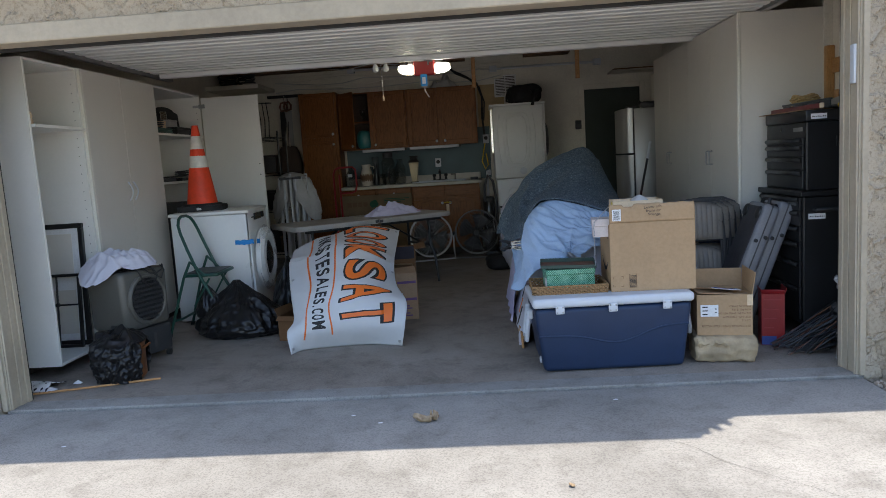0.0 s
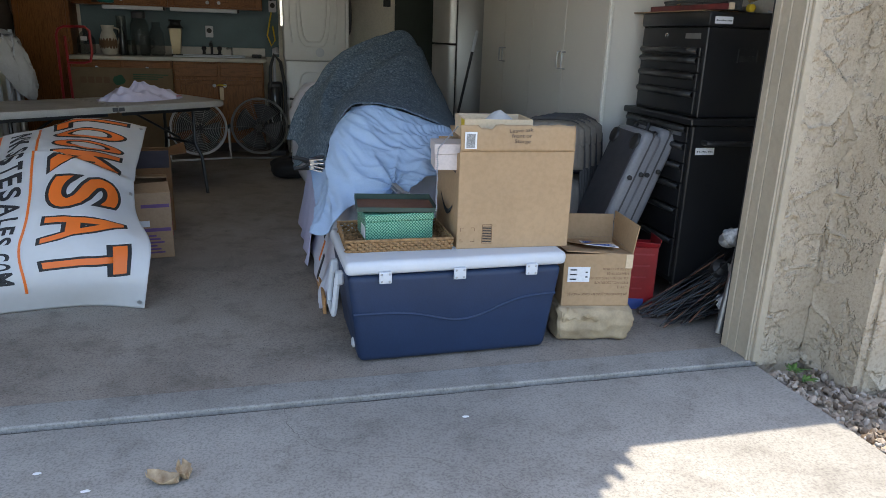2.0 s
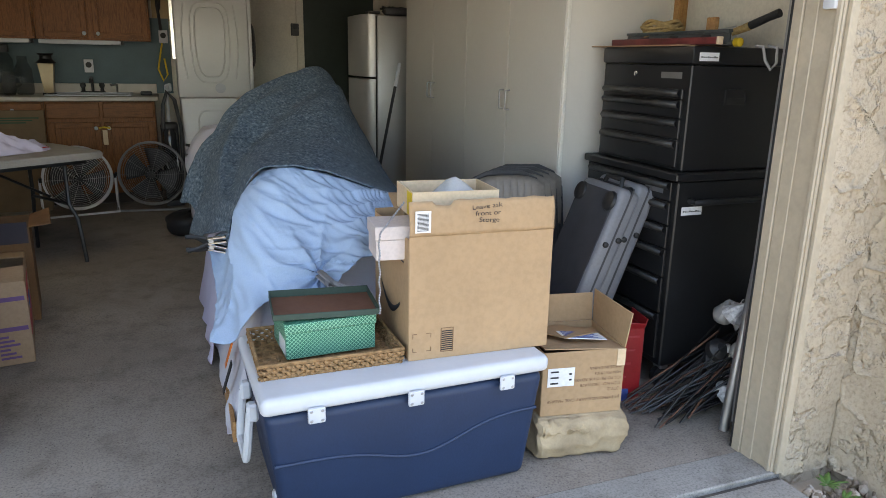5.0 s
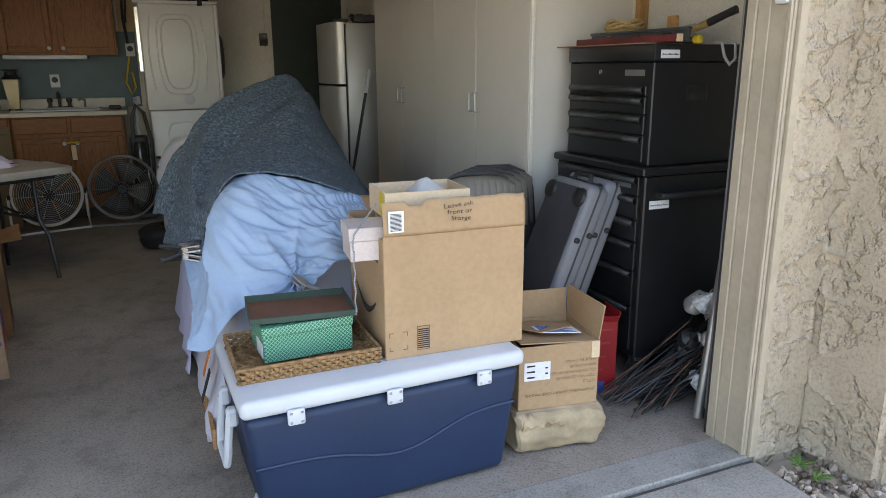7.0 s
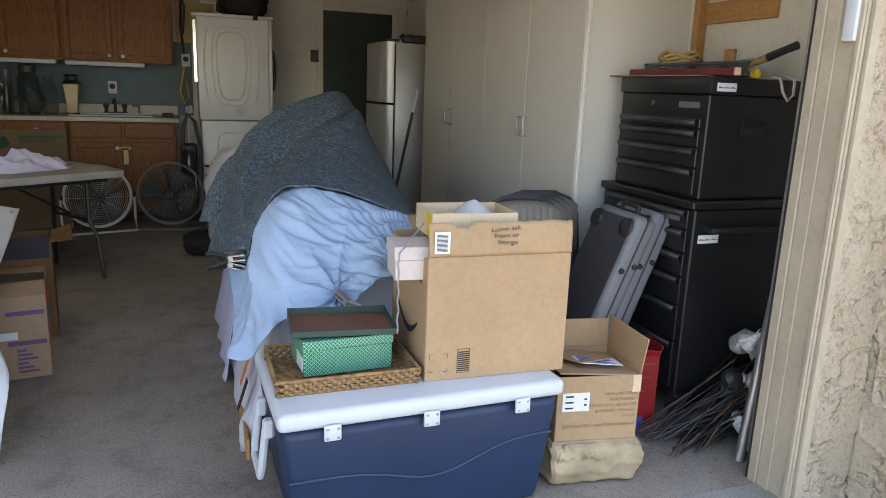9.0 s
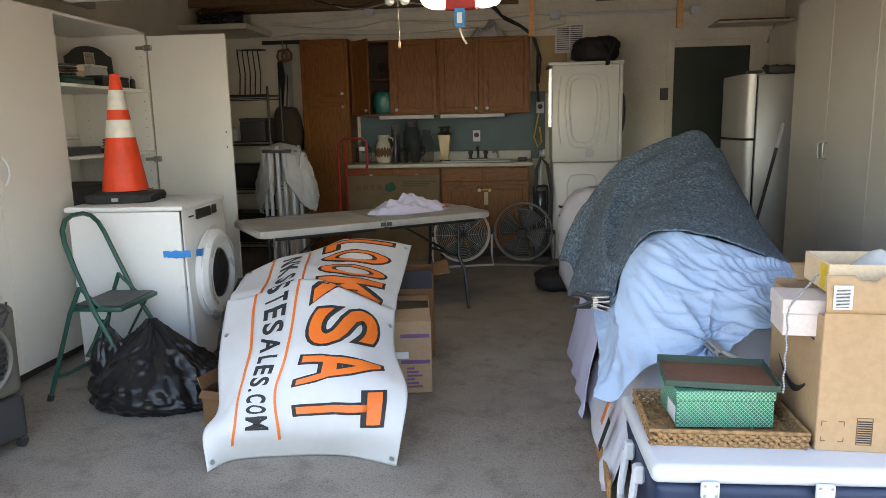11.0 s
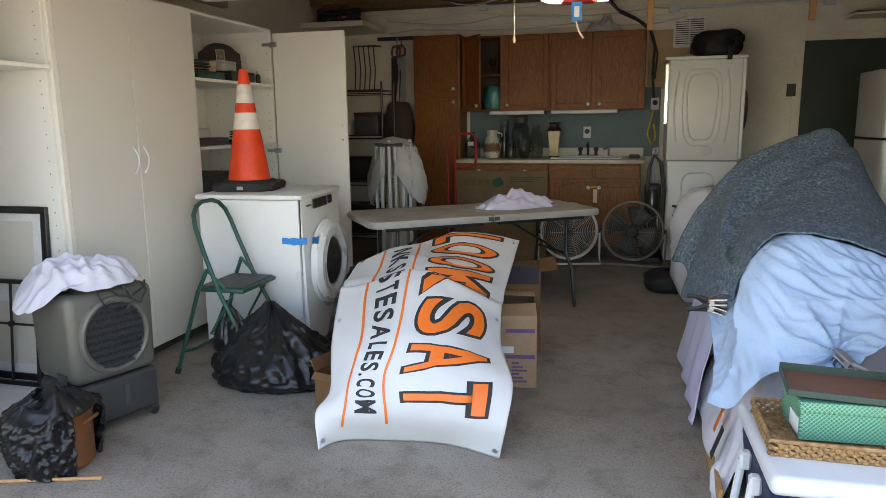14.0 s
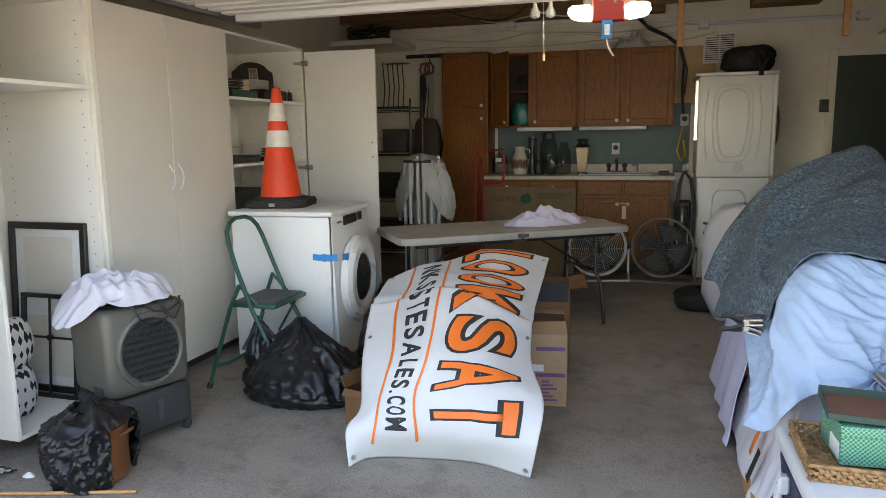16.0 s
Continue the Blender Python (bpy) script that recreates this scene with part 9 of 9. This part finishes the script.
# torn red box
rc = carton("red_carton", "torn red printed cardboard box on the floor", pose(2.06, 5.20, fz(5.2), 0, 0, -14), 0.135, 0.15, 0.33, (0.03, 0, 0.03, 0.04), mat="red", angles=(70, 0, 65, 80))
for k in range(4):
    part("print_bar", bx(-0.05, 0.05 - 0.015 * k, -0.0768, -0.0753, 0.29 - 0.06 * k, 0.298 - 0.06 * k), M["print_red"], rc, at=I4)
part("print_patch", bx(-0.066, 0.02, -0.0768, -0.0753, 0.004, 0.06), M["print_blue"], rc, at=I4)

M["star_print"] = plain("printed_white_card", (0.55, 0.55, 0.56), 0.5, var=0.5, scale=60)
# heap of thin black rods, with bags and a steel pipe in the corner
random.seed(21)
rp = thing("rod_pile", "sprawling pile of thin black metal rods and stakes", "rods", pose(2.4, 4.98, 0.0))
for k in range(64):
    xa, ya = random.uniform(1.99, 2.32), random.uniform(4.86, 5.12)
    xb, yb4 = random.uniform(2.42, 2.70), random.uniform(4.78, 5.10)
    za, zb3 = 0.012 + random.uniform(0, 0.03), random.uniform(0.05, 0.42)
    part("rod", tube(bm_new(), [(xa, ya, za), ((xa + xb) / 2, (ya + yb4) / 2 + random.uniform(-0.02, 0.02), (za + zb3) / 2 + 0.01), (xb, yb4, zb3)], random.uniform(0.003, 0.0055), 6), M["black_steel"] if k % 5 else M["brown_lid"], rp)
for k in range(21):
    x, y, z = random.uniform(2.34, 2.60), random.uniform(4.86, 5.06), random.uniform(0.04, 0.50)
    nm, mt = (("solar_head", "black_plastic"), ("plastic_bag", "star_print"), ("clear_bag", "steel_paint"))[k % 3]
    if k % 3 == 0:
        part("lamp_head", lathe(bm_new(), [(0.03, 0), (0.045, 0.015), (0.045, 0.05), (0.02, 0.07)], 16, at=(0, 0, 0), m=pose(x, y, z, random.uniform(30, 120), random.uniform(-40, 40), 0)), M["black_plastic"], rp, "black round stake lamp head")
    else:
        bm = heap(0, 0, 0, 0.05, 0.045, 0.06, 100 + k, 20, 8, 0.8, 1.2, 0.4)
        bmesh.ops.transform(bm, matrix=pose(x, y, z, random.uniform(20, 80), random.uniform(-40, 40), 0), verts=bm.verts)
        part("bag_scrap", bm, M[mt], rp, "crumpled pale plastic scrap", smooth=20, thick=0.002)
star = [(0.075 * (1 if k % 2 == 0 else 0.42) * math.cos(k * math.pi / 5 + 0.3), 0.075 * (1 if k % 2 == 0 else 0.42) * math.sin(k * math.pi / 5 + 0.3)) for k in range(10)]
bm = bm_new()
extrude_outline(bm, star, 0.006, pose(2.50, 4.90, 0.47, 80, 10, -25))
part("star_ornament", bm, M["star_print"], rp, "printed white star ornament", smooth=0)
sp = solo("steel_pipe", tube(bm_new(), [(2.285, 4.80, 0.004), (2.40, 4.83, 0.93)], 0.020, 14), M["galv"], "dull steel pipe leaning in the corner", "pipe")
fg = bm_new()
sheet(fg, lambda u, v: (2.335 + 0.018 * u + 0.05 * v + 0.004 * math.sin(v * 9), 4.79 + 0.01 * math.sin(u * 4 + v * 6), 0.70 + 0.34 * v), 4, 14)
solo("red_cloth", fg, M["red"], "red cloth hanging over a pipe by the jamb", "cloth", thick=0.004, smooth=60)

# tools on the chest
TT = 1.4625
lv = thing("spirit_level", "worn red spirit level lying on the tool chest", "level", pose(2.325, 5.47, TT + 0.006, 0, 0, 91))
part("beam", bx(-0.34, 0.34, -0.012, 0.012, 0, 0.028, bevel=0.003), M["red_worn"] if "red_worn" in M else M.setdefault("red_worn", plain("worn_red_paint", (0.16, 0.025, 0.025), 0.5, var=0.5, scale=12)), lv, at=I4)
part("end_cap", bx(-0.352, -0.3405, -0.013, 0.013, -0.001, 0.029, bevel=0.002), M["card_pale"], lv, at=I4)
solo("card_sheet", bx(2.262, 2.46, 5.25, 5.93, TT, TT + 0.005, bevel=0.001), M["card_in"], "thin brown card sheet lying on the tool chest", "card")
lv2 = thing("spirit_level", "grey aluminium spirit level lying on the tool chest", "level", pose(2.385, 5.46, TT + 0.0055, 0, 0, 90))
M["grey_metal"] = plain("grey_anodised", (0.10, 0.11, 0.115), 0.4, 0.5, var=0.2)
part("web", bx(-0.33, 0.33, -0.004, 0.004, 0.010, 0.046), M["grey_metal"], lv2, at=I4)
part("flange", bx(-0.33, 0.33, -0.013, 0.013, 0, 0.010, bevel=0.002), M["grey_metal"], lv2, at=I4)
part("flange", bx(-0.33, 0.33, -0.013, 0.013, 0.0465, 0.058, bevel=0.002), M["grey_metal"], lv2, at=I4)
for x in (-0.20, 0.0, 0.20):
    part("vial", bx(x - 0.03, x + 0.03, -0.009, 0.009, 0.018, 0.040, bevel=0.005), M["black_plastic"], lv2, at=I4)
rope = thing("rope_coil", "coil of tan sisal rope on the tool chest", "rope", pose(2.47, 5.66, TT))
M["rope"] = plain("tan_sisal", (0.46, 0.31, 0.13), 0.9, var=0.3, scale=80, fine=200, relief=0.5)
for k in range(9):
    r0 = 0.085 - 0.006 * (k % 3)
    part("rope_turn", tube(bm_new(), [(r0 * math.cos(q * math.pi / 14), r0 * 1.15 * math.sin(q * math.pi / 14), 0.010 + 0.0125 * k + 0.006 * math.sin(q * 0.9 + k * 1.7)) for q in range(28)], 0.0075, 6, closed=True), M["rope"], rope, at=I4)
sa = thing("pruning_saw", "saw with a dark and wooden handle on the chest", "saw", pose(2.55, 5.30, TT + 0.03, 0, 0, -80))
part("blade", bx(-0.20, 0.02, -0.002, 0.002, -0.02, 0.045), M["galv"], sa, at=pose(0, 0, 0.01, 0, -8, 0))
part("ferrule", tube(bm_new(), [(0.0, 0, 0.03), (0.08, 0, 0.055)], [0.014, 0.017], 10), M["rope"], sa, at=I4)
part("grip", tube(bm_new(), [(0.081, 0, 0.056), (0.16, 0, 0.085), (0.205, 0, 0.10)], [0.017, 0.0155, 0.017], 10), M["black_plastic"], sa, at=I4)
part("rest", bx(-0.05, 0.0, -0.02, 0.02, -0.029, -0.0205), M["galv"], sa, at=I4)
hm = thing("hammer", "hammer with a yellow-ended handle on the chest", "hammer", pose(2.47, 5.32, TT + 0.014, 0, 0, -88))
part("handle", tube(bm_new(), [(-0.12, 0, 0), (0.12, 0, 0)], 0.013, 8), M["grey_metal"], hm, at=I4)
part("end", lathe(bm_new(), [(0.012, 0), (0.018, 0.006), (0.018, 0.03), (0.01, 0.035)], 12, m=pose(0.12, 0, 0.004, 0, 90, 0)), M["yellow"], hm, "yellow handle end", at=I4)
part("head", bx(-0.15, -0.12, -0.05, 0.05, -0.013, 0.016, bevel=0.004), M["galv"], hm, at=I4)
lc = solo("looped_cord", tube(bm_new(), [(2.60, 5.215, TT + 0.008), (2.60, 5.175, TT + 0.004), (2.61, 5.165, TT - 0.05), (2.64, 5.163, TT - 0.085), (2.67, 5.165, TT - 0.06), (2.67, 5.17, TT), (2.66, 5.21, TT + 0.01)], 0.006, 6), M["grey_cloth"], "grey cord loop hanging over the tool chest", "cord")
solo("wooden_wedge", bx(2.58, 2.60, 5.44, 5.50, TT, TT + 0.13, bevel=0.003), M["pine"], "small upright wooden wedge on the chest", "wood")
solo("wall_plank", bx(2.738, 2.758, 5.39, 5.975, 1.73, 1.83, bevel=0.003), M["pine_l"] if "pine_l" in M else M.setdefault("pine_l", wood("knotty_pine", (0.60, 0.33, 0.13), (0.42, 0.20, 0.07), 0.55, 1.0, (14, 1.2, 14))), "knotty pine board fixed across the wall", "board")
solo("wall_post", bx(2.70, 2.757, 5.845, 5.884, 1.46, 1.92, bevel=0.004), M["pine_l"], "upright brown post beside the tall cabinet", "post")
sn = thing("jamb_sensor", "white plastic sensor stick on the door jamb", "sensor", pose(JR - 0.01, 4.55, 1.66))
part("body", bx(JR - 0.022, JR - 0.0005, 4.53, 4.575, 1.56, 1.76, bevel=0.006, seg=2), M["white_plastic"], sn)

# ---- outside: gravel bed, weeds, fallen leaf ----
M["stone"] = plain("pale_river_stone", (0.40, 0.33, 0.27), 0.85, var=0.35, scale=30, fine=120, relief=0.3)
random.seed(77)
pebbles = []
for k in range(7):
    b5 = bm_new()
    bmesh.ops.create_icosphere(b5, subdivisions=1, radius=1.0)
    for p in b5.verts:
        p.co = p.co * (1 + 0.28 * wob(p.co.x, p.co.y, p.co.z + 7 * k, 1.2))
    b5.verts.index_update()
    pebbles.append(([tuple(p.co) for p in b5.verts], [[p.index for p in f.verts] for f in b5.faces]))
    b5.free()
verts, faces = [], []


def stone(x, y, z, r, arr_v, arr_f):
    vs, fs = random.choice(pebbles)
    m3 = Euler((random.uniform(0, 6), random.uniform(0, 6), random.uniform(0, 6))).to_matrix()
    o = len(arr_v)
    sx, sy, sz = r * random.uniform(0.8, 1.3), r * random.uniform(0.7, 1.1), r * random.uniform(0.5, 0.8)
    for p in vs:
        q = m3 @ Vector((p[0] * sx, p[1] * sy, p[2] * sz))
        arr_v.append((x + q.x, y + q.y, z + q.z))
    arr_f.extend([[i + o for i in f] for f in fs])


for k in range(5200):
    x, y = 2.27 + random.random() ** 1.4 * 2.2, 4.40 - random.random() ** 1.3 * 3.0
    if x > 2.52 and y > 4.19:
        continue
    stone(x, y, -0.035 + 0.03 * random.random() + 0.012 * wob(x, y, 0, 3), random.uniform(0.007, 0.020), verts, faces)
me = bpy.data.meshes.new("gravel")
me.from_pydata(verts, [], faces)
m, nt, b, v = shader("mixed_gravel", 0.9, spec=0.25)
geo = nt.nodes.new("ShaderNodeNewGeometry")
col = ramp(nt, geo.outputs["Random Per Island"], [(0.0, (0.12, 0.085, 0.06)), (0.35, (0.26, 0.205, 0.155)), (0.7, (0.35, 0.285, 0.225)), (1.0, (0.52, 0.46, 0.40))])
nt.links.new(mixc(nt, 0.5, col, ramp(nt, nz(nt, v, 90, 3), [(0.3, (0.7, 0.7, 0.7)), (0.6, (1, 1, 1))]), "MULTIPLY"), b.inputs["Base Color"])
bump(nt, b, nz(nt, v, 150, 3), 0.4, 0.003)
me.materials.append(m)
M["gravel"] = m
tagged(new("gravel", me), "pale mixed gravel bed beside the driveway", "gravel", kind="stuff")
setting("gravel_soil", bx(2.257, 12, -14, 4.42, -0.2, -0.045), M["ground"], "bare soil under the gravel bed", "soil")
m, nt, b, v = shader("weed_green", 0.6)
nt.links.new(ramp(nt, nz(nt, v, 60, 3), [(0.3, (0.05, 0.12, 0.02)), (0.7, (0.12, 0.22, 0.05))]), b.inputs["Base Color"])
M["weed"] = m
for wx, wy, nl in ((2.36, 4.385, 16), (2.34, 4.30, 7), (2.60, 4.12, 9)):
    wd = thing("weed", "small green weed in the gravel bed", "weed", pose(wx, wy, -0.02), "weeds in the gravel")
    for k in range(nl):
        a, ln = random.uniform(0, 6.28), random.uniform(0.03, 0.07)
        bm = bm_new()
        sheet(bm, lambda u, v: ((u - 0.5) * 0.014 * math.sin(math.pi * (0.1 + 0.85 * v)), ln * v, 0.02 + ln * 0.7 * v * (1 - 0.5 * v)), 2, 5)
        part("leaf", bm, M["weed"], wd, at=pose(0, 0, 0, 0, 0, math.degrees(a)), thick=0.0008)
m, nt, b, v = shader("dry_leaf", 0.8)
nt.links.new(ramp(nt, nz(nt, v, 40, 3), [(0.3, (0.26, 0.17, 0.09)), (0.7, (0.50, 0.38, 0.24))]), b.inputs["Base Color"])
M["leaf"] = m


def leaf(x, y, rz, ln, wd2, curl, seed):
    bm = bm_new()
    sheet(bm, lambda u, v: ((u - 0.5) * wd2 * math.sin(math.pi * (0.06 + 0.9 * v)) ** 0.7 * (1 + 0.25 * wob(v * 9, seed, 0, 1)), ln * (v - 0.5), 0.004 + curl * ((2 * u - 1) ** 2) * 0.8 + curl * abs(v - 0.4) + 0.006 * wob(u * 4, v * 4, seed, 1)), 10, 16)
    zmin = min(p.co.z for p in bm.verts)
    for p in bm.verts:
        p.co.z += 0.001 - zmin
    solo("dry_leaf", bm, M["leaf"], "curled dry brown leaf on the driveway", "leaf", pose(x, y, -0.0105, 0, 0, rz), "dry leaves on the driveway", smooth=60, thick=0.001)


leaf(-0.105, 4.10, 70, 0.10, 0.055, 0.03, 1.0)
leaf(-0.045, 4.125, 20, 0.075, 0.045, 0.03, 4.0)
leaf(1.15, 3.0, 110, 0.08, 0.02, 0.008, 8.0)
leaf(0.55, 3.35, 40, 0.03, 0.02, 0.004, 9.0)
for k, (x, y) in enumerate(((-0.32, 4.10), (-0.48, 4.22), (-1.9, 3.95), (0.9, 4.3))):
    solo("paper_scrap", heap(x, y, -0.0105, 0.014, 0.008, 0.004, 200 + k, 10, 4), M["paper"], "tiny white scrap on the driveway", "paper", group="scraps on the driveway")
